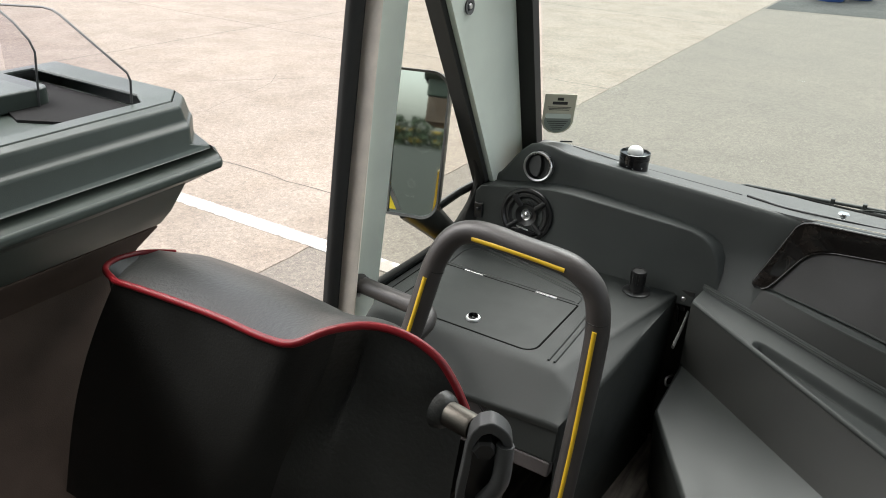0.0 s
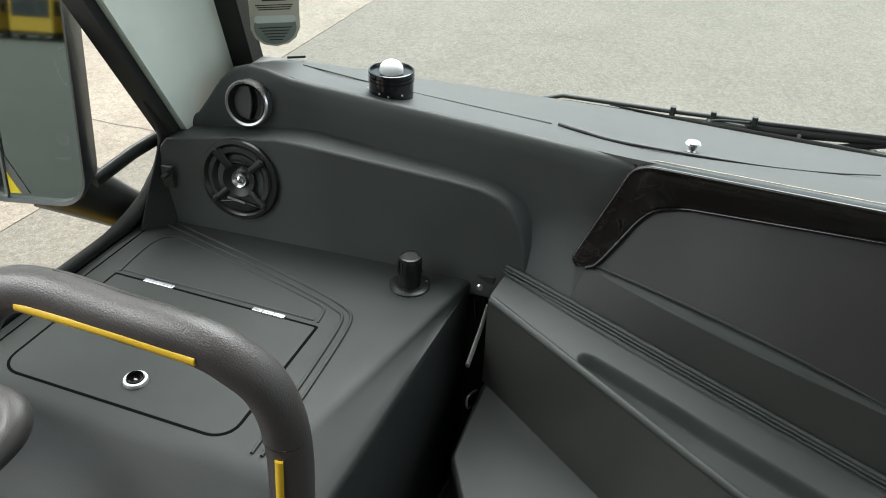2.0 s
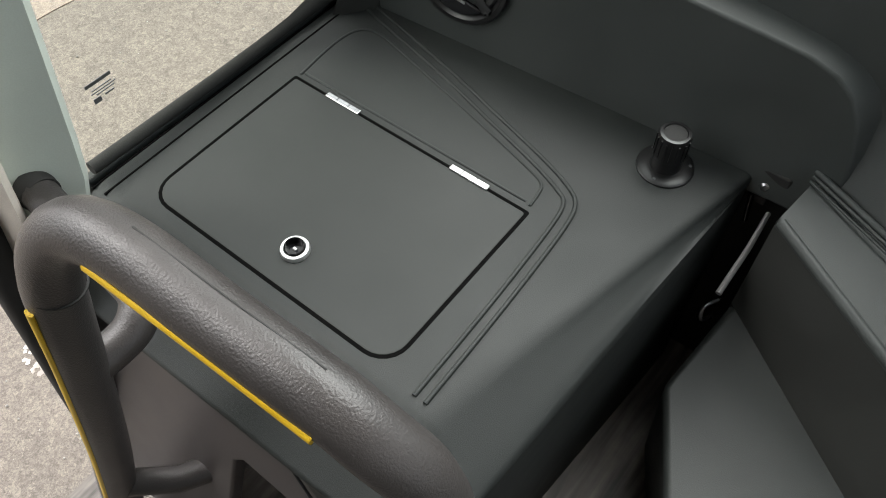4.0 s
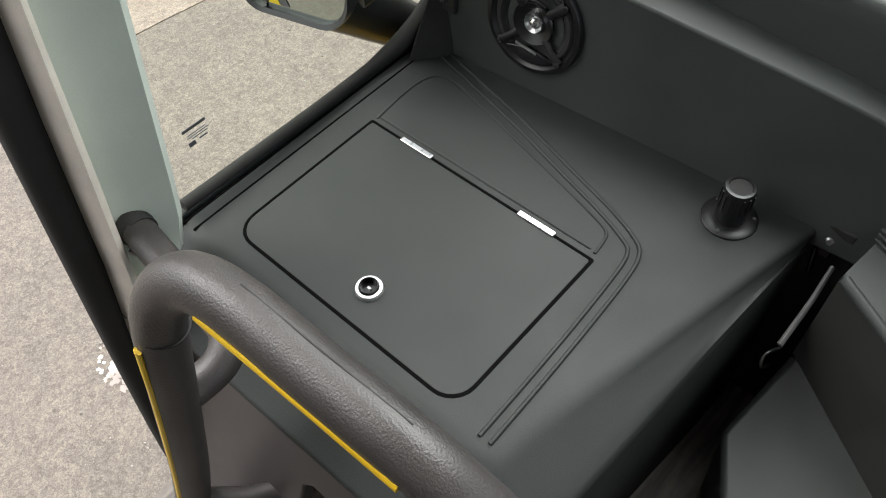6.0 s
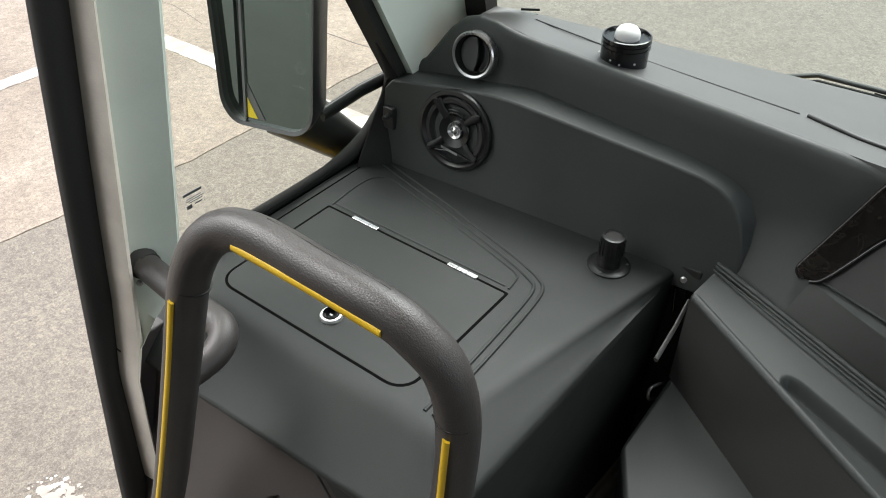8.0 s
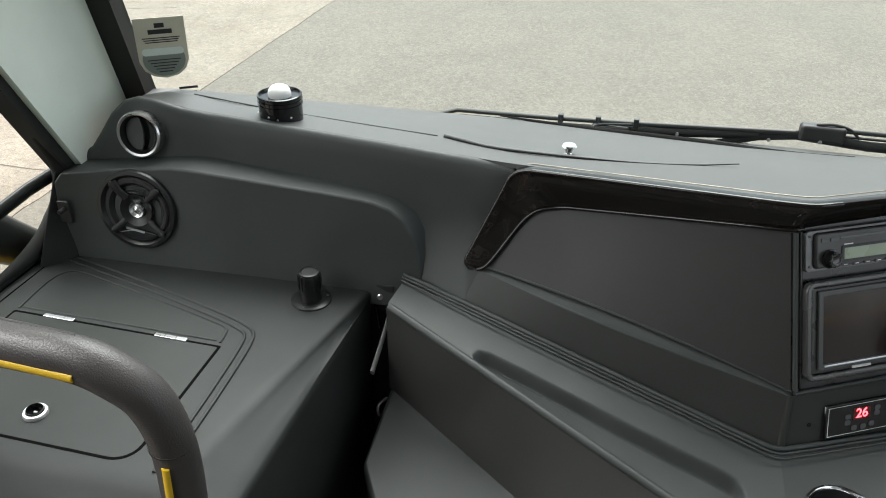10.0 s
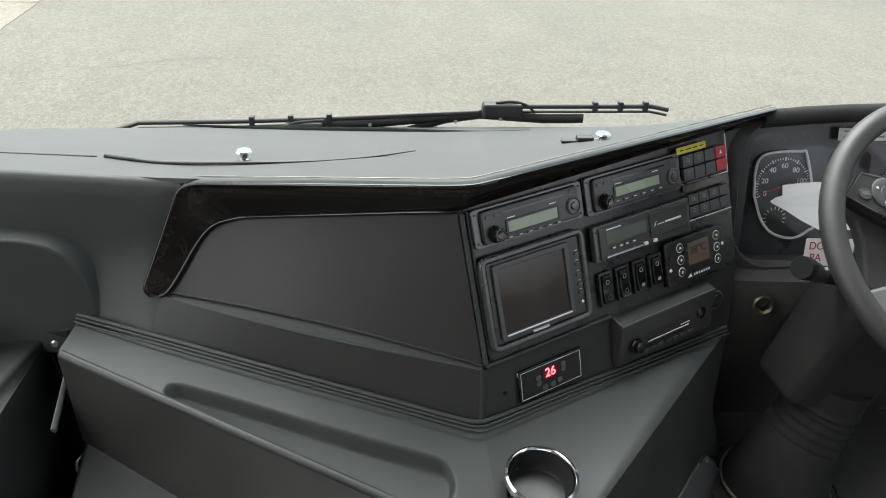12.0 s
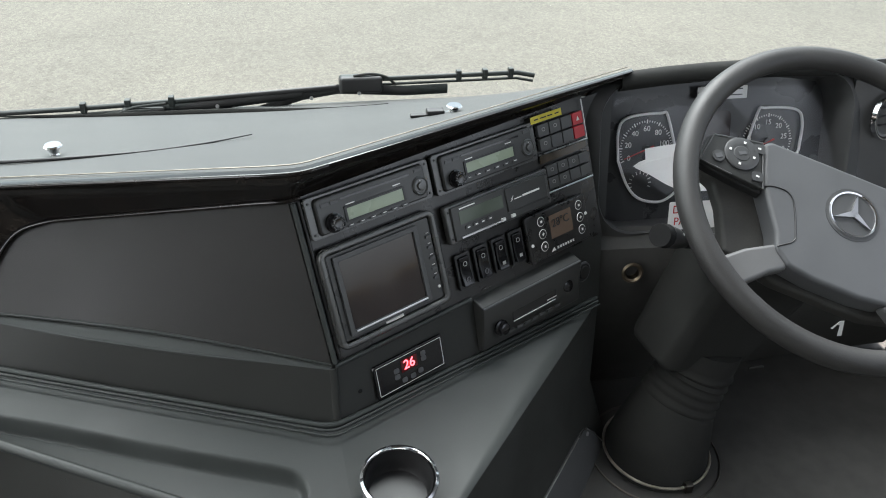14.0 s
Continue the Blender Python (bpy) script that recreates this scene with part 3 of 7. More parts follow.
def post(name, left, right, x_in, x_out, material, label, turn=0.0):
    """An upright strip between two edge lines of (y, z), rounded at its inner face, or turned towards the door."""
    n = 40
    rows = []
    for k in range(n + 1):
        (y0, z0), (y1, z1) = along(left, k / n), along(right, k / n)
        d = x_in - x_out
        rows.append([(x_out + d * h, y0 + (y1 - y0) * m, z0 + (z1 - z0) * m) for m, h in ((0, 0), (0, 0.35), (0.06, 0.62), (0.2, 0.86), (0.42, 1.0), (0.7, 0.95), (0.9, 0.82), (1.0, 0.6), (1.0, 0), (0, 0))] if not turn else [(x_out, y0, z0), (x_in - turn, y0, z0), (x_in - turn * 0.5, (y0 + y1) / 2, (z0 + z1) / 2), (x_in, y1 - 0.008, z1), (x_in - 0.006, y1, z1), (x_out, y1, z1), (x_out, y0, z0)])
    return tagged(part(name, sheet(rows), material, smooth=50), label, "pillar", kind="structure")


SEAL_L = [(-0.268, 0.30), (-0.229, 0.74), (-0.202, 0.96), (-0.182, 1.11), (-0.164, 1.24), (-0.117, 1.55), (-0.038, 2.0), (0.072, 2.62)]
SEAL_R = [(-0.212, 0.30), (-0.195, 0.74), (-0.180, 0.93), (-0.176, 0.985), (-0.164, 1.01), (-0.152, 1.10), (-0.135, 1.215), (-0.079, 1.55), (0.0, 2.0), (0.110, 2.62)]
EDGE_R = [(-0.200, 0.30), (-0.185, 0.74), (-0.170, 0.93), (-0.164, 0.978), (-0.148, 0.992), (-0.136, 1.09), (-0.122, 1.18), (-0.071, 1.55), (0.006, 2.0), (0.116, 2.62)]
post("door_seal", SEAL_L, SEAL_R, -1.090, -1.108, M_RUBBER, "black rubber door seal along the opening")
post("pillar_edge", SEAL_R, EDGE_R, -1.064, -1.106, M_CREAM, "cream edge trim along the door pillar")
post("pillar_door", EDGE_R[4:], [(-0.153, 0.995), (-0.122, 1.028), (-0.088, 1.05), (-0.0735, 1.094), (-0.056, 1.2), (0.073, 2.0), (0.175, 2.62)], -1.060, -1.104, M_PILLAR, "pale grey-green painted door pillar", 0.026)
strip("pillar_front", ((0.445, -0.54), (0.553, -0.28)), -1.058, -1.10, 1.12, 2.62, M_PILLAR, "pale grey-green windscreen pillar")
strip("pillar_gasket", ((0.428, -0.54), (0.446, -0.54)), -1.070, -1.105, 1.10, 2.62, M_RUBBER, "black rubber gasket along the quarter window")
strip("pillar_gasket", ((0.555, -0.28), (0.585, -0.28)), -1.02, -1.09, 1.10, 2.62, M_RUBBER, "black rubber gasket along the windscreen")
bolt = thing("pillar_bolt", "round bolt in a dished washer on the pillar", "bolt", (-1.055, 0.20, 1.56))
part("washer", turned([(0.009, 0), (0.015, 0.001), (0.016, 0.005), (0.010, 0.004), (0.008, 0.001), (0, 0.001)], 20, pose(-0.004, 0, 0, 0, 90, 0)), M_HUB, bolt, smooth=40)
part("head", turned([(0.007, 0), (0.007, 0.005), (0.005, 0.007), (0, 0.007)], 6, pose(-0.004, 0, 0, 0, 90, 0)), M_STEEL, bolt)
clip = thing("door_catch", "small dark grey door catch on the seal", "catch", (-1.10, -0.14, 1.64))
part("plate", boxm(-0.008, 0.008, -0.022, 0.012, -0.03, 0.03), M_HUB, clip, bevel=0.003)
part("screw", turned([(0.005, 0), (0.005, 0.003), (0, 0.004)], 12, pose(0.008, -0.006, -0.012, 0, 90, 0)), M_STEEL, clip)
q = part("window_quarter", sheet([[(-1.118, -0.10 + 0.2 * (z - 1), z), (-1.112, 0.44 - 0.54 * (z - 1), z)] for z in (1.0, 1.3, 1.6, 1.85)]), M_QUARTER)
q.visible_shadow = False
tagged(q, "clear quarter window between the pillars", "window", kind="structure")
gasket = spline([(-1.108, -0.06, 1.046), (-1.113, 0.15, 1.037), (-1.115, 0.27, 1.04), (-1.108, 0.335, 1.065), (-1.098, 0.362, 1.11), (-1.088, 0.352, 1.16), (-1.086, 0.320, 1.22), (-1.085, 0.296, 1.27)], 8)
tagged(part("window_gasket", tube(gasket, [0.007 + 0.013 * max(0, min(1, (k - 12) / 12)) - 0.010 * max(0, min(1, (k - 34) / 14)) for k in range(len(gasket))], 10), M_PITCH, smooth=60), "thick black rubber gasket round the window corner", "gasket", kind="structure")
tagged(part("trim", hull([(-1.10, 0.25, 1.0), (-1.10, 0.46, 1.0), (-1.088, 0.46, 1.155), (-1.090, 0.335, 1.155), (-1.06, 0.30, 1.0), (-1.06, 0.46, 1.0), (-1.06, 0.46, 1.15), (-1.066, 0.36, 1.15)], [(0, 1, 2, 3), (4, 7, 6, 5), (0, 3, 7, 4), (1, 5, 6, 2), (3, 2, 6, 7), (0, 4, 5, 1)]), M_PITCH, bevel=0.006), "black corner trim at the foot of the pillar", "trim", kind="structure")
br = thing("corner_bracket", "small dark bracket beside the speaker panel", "bracket", (-1.068, 0.318, 1.10))
part("plate", boxm(-0.012, 0.008, -0.004, 0.004, -0.02, 0.016), M_BLACK, br, bevel=0.002)
part("pin", turned([(0.004, 0), (0.004, 0.012), (0, 0.013)], 10, pose(0, -0.004, 0.004, 90, 0, 0)), M_BLACK, br)

# maker's mark on the quarter window, as plain bars
mark = thing("glass_mark", "small dark printed mark on the window glass", "glass mark", (-1.1125, -0.013, 1.110))
for dy, dz, w, h in ((0.0, 0.013, 0.028, 0.0036), (0.001, 0.006, 0.022, 0.0009), (0.002, 0.003, 0.027, 0.0009), (0.003, 0.0, 0.020, 0.0009), (-0.008, -0.0055, 0.008, 0.0055), (0.006, -0.0045, 0.010, 0.0016)):
    part("bar", boxm(0, 0.0008, dy - w / 2, dy + w / 2, dz - h / 2, dz + h / 2), M_HUB, mark)

# windscreen sticker, its printing as plain bars
M_FILM = mat("pale_film", (0.55, 0.53, 0.42), 0.4, vary=0.06)
M_FILM2 = mat("grey_green_film", (0.22, 0.25, 0.22), 0.4, vary=0.1)
M_FILM3 = mat("glossy_band", (0.66, 0.72, 0.66), 0.2, vary=0.06)


def on_screen(x, z, out=-0.004):
    p, px, pz = Vector(screen_at(x, z)), Vector(screen_at(x + 0.01, z)), Vector(screen_at(x, z + 0.01))
    m = basis(p, px - p, pz - p)
    return m @ Matrix.Translation((0, 0, -out))


stk = thing("screen_sticker", "cream permit holder sticker with dark print on the windscreen", "sticker")
mk = on_screen(-0.972, 1.305)
part("film", plate([(-0.036, 0.05), (-0.036, -0.02), (-0.030, -0.036), (-0.018, -0.046), (0.0, -0.050), (0.018, -0.046), (0.030, -0.036), (0.036, -0.02), (0.036, 0.05)], 0.0006, mk), M_FILM, stk)
part("disc", plate([(0.031 * math.cos(a), -0.018 + 0.028 * min(0.35, math.sin(a))) for a in [k * math.pi / 16 for k in range(32)]], 0.0006, mk @ Matrix.Translation((0, 0, 0.0007))), M_FILM2, stk)
part("band", plate(rounded(0.060, 0.012, 0.005), 0.0006, mk @ Matrix.Translation((0, -0.004, 0.0014))), M_FILM3, stk)
part("logo", bar(mk @ Matrix.Translation((0, 0.038, 0.0007)), 0.014, 0.007), M_BLACK, stk)
part("logo", bar(mk @ Matrix.Translation((0, 0.028, 0.0007)), 0.034, 0.007), M_BLACK, stk)
for k in range(3):
    part("print_bar", bar(mk @ Matrix.Translation((0, 0.018 - 0.0035 * k, 0.0007)), 0.054 - 0.004 * k, 0.0012), M_BLACK, stk)
for k in range(5):
    part("print_bar", bar(mk @ Matrix.Translation((0, -0.018 - 0.005 * k, 0.0014)), 0.048 - 0.007 * k, 0.0012), M_BLACK, stk)
mk2 = on_screen(-0.957, 1.236)
low = thing("screen_mark", "small dark printed mark low on the windscreen", "glass mark")
for dy, w, h in ((0, 0.028, 0.004), (-0.008, 0.024, 0.0014), (-0.012, 0.026, 0.0014)):
    part("print_bar", bar(mk2 @ Matrix.Translation((0, dy, 0)), w, h), M_BLACK, low)

# ---- door mirror ----
mirror = thing("door_mirror", "tall black door mirror outside the quarter window", "mirror", (-1.191, 0.197, 1.260))
mirror.rotation_euler = (radians(-9.3), 0, radians(14.5))
M_MIRROR = bpy.data.materials.new("mirror_glass")
M_MIRROR.use_nodes = True
nb = M_MIRROR.node_tree.nodes["Principled BSDF"]
nb.inputs["Base Color"].default_value, nb.inputs["Metallic"].default_value, nb.inputs["Roughness"].default_value = (0.46, 0.51, 0.48, 1), 1, 0.03
M_HOUSING = mat("mirror_housing", (0.018, 0.019, 0.019), 0.4, vary=0.15)


def fan(outline, y, s=1.0):
    """One closed level of the housing at depth y."""
    p = [(x * s, y, z * s) for x, z in outline]
    return p + p[:1]


mo = [(x * ((0.84 + 0.9 * (z + 0.156)) if x < 0 else (0.97 + 0.2 * (z + 0.156))), z) for x, z in rounded(0.168, 0.318, 0.040, 6)]
mi = [(x * 0.945, z * 0.968) for x, z in mo]
part("housing", sheet([fan(mi, 0.014), fan(mi, 0.0), fan(mo, -0.003), fan(mo, 0.010), fan(mo, 0.045, 0.93), fan(mo, 0.070, 0.72), fan(mo, 0.078, 0.05)]), M_HOUSING, mirror, smooth=50)
DIV = -0.034
part("main_glass", prism([(max(x, DIV + 0.002), z) for x, z in mi if x > -0.060], lambda x, z: (x, 0.006, z), lambda x, z: (x, 0.010, z)), M_MIRROR, mirror, "silvered main mirror glass")
part("side_glass", prism([(min(x, DIV - 0.002), z) for x, z in mi if x < 0.040], lambda x, z: (x, 0.006 - 0.35 * (x - DIV), z), lambda x, z: (x, 0.012, z)), M_MIRROR, mirror, "narrow angled mirror glass")
part("divider", boxm(DIV - 0.002, DIV + 0.002, 0.002, 0.012, -0.150, 0.150), M_HUB, mirror)
# two painted triangles stand in for the coach side reflected in the glass
part("flank_reflection", plate([(-0.0305, -0.148), (-0.002, -0.148), (-0.0305, -0.095)], 0.0006, pose(0, 0.0055, 0, 90, 0, 0)), M_HUB, mirror, "grey triangle painted as a reflection of the coach side")
part("flank_reflection", plate([(-0.0303, -0.1478), (-0.014, -0.1478), (-0.0303, -0.118)], 0.0006, pose(0, 0.0047, 0, 90, 0, 0)), M_FLANK, mirror, "yellow triangle painted as a reflection of the coach side")
part("arm", tube(spline([(0.0086, 0.0349, -0.1311), (0.0356, 0.0871, -0.1732), (0.0627, 0.1392, -0.2153), (0.0874, 0.2021, -0.2557)], 6), [0.046 - 0.020 * k / 18 for k in range(19)], 12, squash=0.5), M_HOUSING, mirror, smooth=60)
part("stay", tube([(0.0717, 0.04, -0.1353), (0.0966, 0.1136, -0.1131), (0.1381, 0.2033, -0.0883)], 0.011, 12, squash=0.6), M_HOUSING, mirror, smooth=60)

# black inner bulkhead behind the dashboard, and a sheet added to darken the driver's floor
tagged(part("wall_bulkhead", boxm(-1.09, 1.09, 0.585, 0.60, FLOOR, 1.03), M_COLUMN), "black inner bulkhead below the dashboard", "wall", kind="structure")
# added black sheet stands in for the shade between locker and console
tagged(part("wall_bulkhead", boxm(-0.70, -0.546, 0.365, 0.372, FLOOR, 1.05), M_RUBBER), "black sheet added to darken the gap between locker and console", "wall", kind="structure")
foot_sheet = part("black_floor_sheet", boxm(0.16, 1.09, -0.9, 0.58, FLOOR, FLOOR + 0.008), M_COLUMN, bevel=0.003)
tagged(foot_sheet, "black sheet added to darken the driver's footwell floor", "floor mat")

# ---- dashboard ----
dash = thing("dashboard", "black grained vinyl coach dashboard with rounded edges", "dashboard")
FRONT = [(-1.05, 0.388, 1.172), (-1.03, 0.386, 1.199), (-1.012, 0.385, 1.226), (-0.99, 0.384, 1.246), (-0.965, 0.383, 1.255), (-0.92, 0.382, 1.250), (-0.86, 0.378, 1.243), (-0.41, 0.397, 1.221), (-0.07, 0.297, 1.262), (0.415, 0.560, 1.250), (0.62, 0.570, 1.254), (1.06, 0.50, 1.235)]


def ease(a, b, x):
    t = max(0.0, min(1.0, (x - a) / (b - a)))
    return t * t * (3 - 2 * t)


TOPL = [(-1.09, 1.150), (-1.075, 1.163), (-1.050, 1.178), (-1.030, 1.205), (-1.012, 1.232), (-0.99, 1.252), (-0.965, 1.260), (-0.935, 1.258), (-0.90, 1.249), (-0.86, 1.243), (-0.6, 1.230), (-0.415, 1.219)]


def level(line, x):
    """The height of a line of (x, z) at x."""
    for (x0, z0), (x1, z1) in zip(line, line[1:]):
        if x <= x1:
            return z0 + (z1 - z0) * (x - x0) / (x1 - x0)
    return line[-1][1]


FOOT = [(-1.09, 1.0), (-0.60, 1.03), (-0.551, 1.050), (-0.480, 1.041), (-0.464, 1.0385), (-0.448, 1.081), (-0.4149, 1.2189)]


def band_y(x, z):
    """The band leans back; towards the centre stack its foot runs forward into the fascia."""
    y = 0.367 + 0.030 * (z - 1.03) / 0.2 - 0.012 * (1 - ease(-0.94, -0.84, x))
    if x < -0.60:
        return y
    t = min(1.0, (x + 0.60) / 0.136)
    low, low_y, top = level(FOOT, min(x, -0.464)), 0.362 - 0.0353 * t ** 1.4, 1.11 + 0.0315 * t
    return low_y + (y - low_y) * (1 - (1 - max(0.0, min(1.0, (z - low) / (top - low)))) ** 1.6)


rows = []
for v in range(13):
    row = []
    for u in range(81):
        f = along(FRONT, u / 80)
        w = wbase(max(-1.0, min(1.0, f[0] * 0.96)))
        t = v / 12
        k = 1 - ease(-0.50, -0.40, f[0])
        f = (f[0], f[1] + (band_y(f[0], level(TOPL, f[0])) + 0.011 - f[1]) * k, f[2] + (level(TOPL, f[0]) - 0.0072 - f[2]) * k - 0.004 * (1 - k))
        p = lerp(f, w, t)
        row.append((p[0], p[1], p[2] + 0.005 * math.sin(math.pi * t) * (1 if t < 0.5 else 0.8)))
    rows.append(row)
part("top_cover", sheet(rows, 0.006), M_TOP_LIT, dash, smooth=35)


def on_top(x, y, dz=0.0):
    """A point of the dashboard's top at (x, y)."""
    near = sorted((((p[0] - x) ** 2 + (p[1] - y) ** 2, p[2]) for r in rows for p in r))[:4]
    w = [1 / (d + 1e-6) for d, _ in near]
    return (x, y, sum(a * z for a, (_, z) in zip(w, near)) / sum(w) + dz)


cover_seam = [on_top(x, y, 0.0078) for x, y in ((-0.535, 0.497), (-0.50, 0.486), (-0.451, 0.474), (-0.354, 0.464), (-0.256, 0.471), (-0.178, 0.492), (-0.117, 0.517))]
part("cover_edge", tube(spline(cover_seam, 8), [0.0030 - 0.0022 * max(0, k - 8) / 40 for k in range(49)], 8), M_BLACK, dash, smooth=60)
part("seam", tube(spline([on_top(x, y, 0.0066) for x, y in ((-0.92, 0.470), (-0.80, 0.486), (-0.67, 0.490), (-0.545, 0.496))], 6), 0.0011, 6), M_BLACK, dash)

part("cowl_gap", tube(spline([on_top(x, y, 0.0065) for x, y in ((-0.50, 0.795), (-0.366, 0.80), (-0.184, 0.79), (0.0, 0.775), (0.10, 0.758))], 8), [0.0012 + 0.0042 * math.sin(math.pi * k / 32) for k in range(33)], 8, squash=0.5), M_PITCH, dash, "dark gap along the foot of the windscreen", smooth=60)
# upper band with the hump round the air vent
band = []
cols = sorted(set([p[0] for p in TOPL] + [-0.464, -0.456, -0.448] + [-1.09 + 0.675 * k / 90 for k in range(91)]))
for v in range(15):
    row = []
    for x in cols:
        top, low = level(TOPL, x), level(FOOT, x)
        if v <= 10:
            z = low + (top - 0.009 - low) * v / 10
            row.append((x, band_y(x, z), z))
        else:
            a = radians(22.5 * (v - 10))
            row.append((x, band_y(x, top) + 0.010 * (1 - math.cos(a)), top - 0.009 + 0.009 * math.sin(a)))
    band.append(row)
band.append([(p[0], p[1] + 0.006, p[2] - 0.004) for p in band[-1]])
band.append([(p[0], p[1] + 0.010, p[2] - 0.03) for p in band[-1]])
part("upper_band", sheet(band), M_DASH, dash, smooth=70)
# speaker housing, proud of the band, with a sloping ledge along its top
house = [(-1.085, 1.0), (-1.085, 1.140), (-1.073, 1.155), (-0.98, 1.171), (-0.90, 1.179), (-0.86, 1.178), (-0.65, 1.163), (-0.605, 1.158), (-0.580, 1.150), (-0.560, 1.136), (-0.546, 1.114), (-0.535, 1.082), (-0.526, 1.03), (-0.523, 1.0)]


def house_y(x, z):
    return 0.316 + 0.03 * (x + 1.0) / 0.47 + 0.02 * (z - 1.03) / 0.15


def house_back(x, z):
    t = ease(-0.64, -0.55, x)
    return (x + 0.034 * t, 0.415, z + 0.005 * (1 - t) * ease(-1.02, -0.86, x))


part("speaker_housing", prism(house, lambda x, z: (x, house_y(x, z), z), house_back), M_DASH, dash, bevel=0.0034, seg=4)

LD = (0.422, 0.552, 1.258)
O = Vector((-0.0597, 0.2348, 1.050))
U, V = Vector((0.8828, 0.4698, 0.0)), Vector((-0.1755, 0.3298, 0.9276))
V2 = Vector((-0.0921, 0.1731, 0.9806))
N, N2 = U.cross(V), U.cross(V2)


def face(u, v, w=0.0):
    """A pose on the radio panel, u along it, v up it and w proud of it."""
    p = O + u * U + v * V + w * N
    return basis(p, U, V)


def low_face(u, v, w=0.0):
    p = O + u * U + v * V2 + w * N2
    return basis(p, U, V2)


def at(u, v, w=0.0):
    return tuple(O + u * U + v * V + w * N)


PBL = (-0.448, 0.356, 1.083)
PBR, PTR = at(0.013, -0.006), at(0.013, 0.19)
panel_top = eased([PBL, (-0.430, 0.361, 1.098), (-0.398, 0.389, 1.146), (-0.380, 0.397, 1.162), (-0.345, 0.397, 1.171), (-0.23, 0.356, 1.196), PTR], 0.03)
panel_low = [tuple(Vector(lerp(PBL, PBR, k / 12)) + Vector((0, 0.004, 0.006)) * math.sin(math.pi * k / 12)) for k in range(13)]


def ruled(a, b, n, m):
    return [[lerp(along(a, u / n), along(b, u / n), v / m) for u in range(n + 1)] for v in range(m + 1)]


part("glove_panel", sheet([[lerp(p, q, v / 6) for p, q in zip([along(panel_low, u / 30) for u in range(31)], [along(panel_top, u / 30) for u in range(31)])] for v in range(7)], 0.006), M_PANEL, dash, "dark grained leather-look infill panel", smooth=40)
part("panel_bead", tube([tuple(Vector(along(panel_low, k / 24)) + Vector((0, -0.0005, 0.0012))) for k in range(25)], [0.0006 + 0.0014 * math.sin(math.pi * min(1, k / 24 + 0.12) * 0.9) for k in range(25)], 8), M_DASH, dash, smooth=60)
MATL, CB, MATR = (-0.551, 0.350, 1.052), (-0.045, 0.216, 0.972), (0.374, 0.435, 0.944)
step_line = []
for k in range(13):
    w = math.sin(math.pi * min(1, k / 12 * 1.02) ** 0.8)
    step_line.append(tuple(Vector(lerp(PBL, PBR, k / 12)) + Vector((-0.001 * w, -0.004 - 0.008 * w, -0.004 - 0.001 * w))))
FB = (-0.464, 0.3267, 1.0384)
fascia = ruled([(-0.476, 0.3310, 1.0384), FB, CB], [(-0.462, 0.360, 1.079)] + step_line, 40, 10)
# dash vinyl darkened: the shade on its upright faces is in this colour
M_DASH_SHADE = mat("dash_vinyl_shaded", (0.029, 0.0302, 0.0272), 0.55, vary=0.10, grain=1500, bump=0.4, spec=0.45)
part("lower_fascia", sheet(fascia), M_DASH_SHADE, dash, smooth=60)
part("step_ledge", sheet([[along(step_line, k / 24) for k in range(25)], [tuple(Vector(along(panel_low, k / 24)) + Vector((0, 0.005, 0.0))) for k in range(25)]], 0.0), M_DASH, dash, smooth=40)
part("step_edge", tube([tuple(Vector(along(step_line, k / 24)) + Vector((0.0, 0.0016, -0.0008))) for k in range(25)], [0.0010 + 0.0014 * math.sin(math.pi * k / 24) for k in range(25)], 10), M_DASH, dash, smooth=60)
part("corner_bead", tube([Vector(CB) + Vector((0, 0.004, 0)), Vector(step_line[-1]) + Vector((0.001, 0.004, 0))], 0.0052, 12), M_DASH_SHADE, dash, smooth=60)
part("side_fascia", sheet(ruled([CB, MATR], [PBR, at(0.49, -0.006)], 10, 4), 0.006), M_DASH_SHADE, dash, smooth=40)
M_SATIN = mat("satin_black_fascia", (0.026, 0.025, 0.024), 0.30, vary=0.3, blot=40)
part("radio_fascia", sheet(ruled([PBR, at(0.49, -0.006)], [PTR, at(0.49, 0.20)], 10, 4), 0.006), M_SATIN, dash, smooth=40)
part("step_bead", tube([at(0.017, -0.008, 0.002), at(0.225, -0.008, 0.002)], 0.003, 8), M_DASH, dash, smooth=60)
part("corner_bead", tube([at(0.017, -0.004, 0.003), at(0.017, 0.186, 0.003)], 0.0032, 8), M_DASH, dash, smooth=60)
part("corner_bead", tube([at(0.024, -0.002, 0.002), at(0.024, 0.186, 0.002)], 0.0026, 8), M_SATIN, dash, smooth=60)


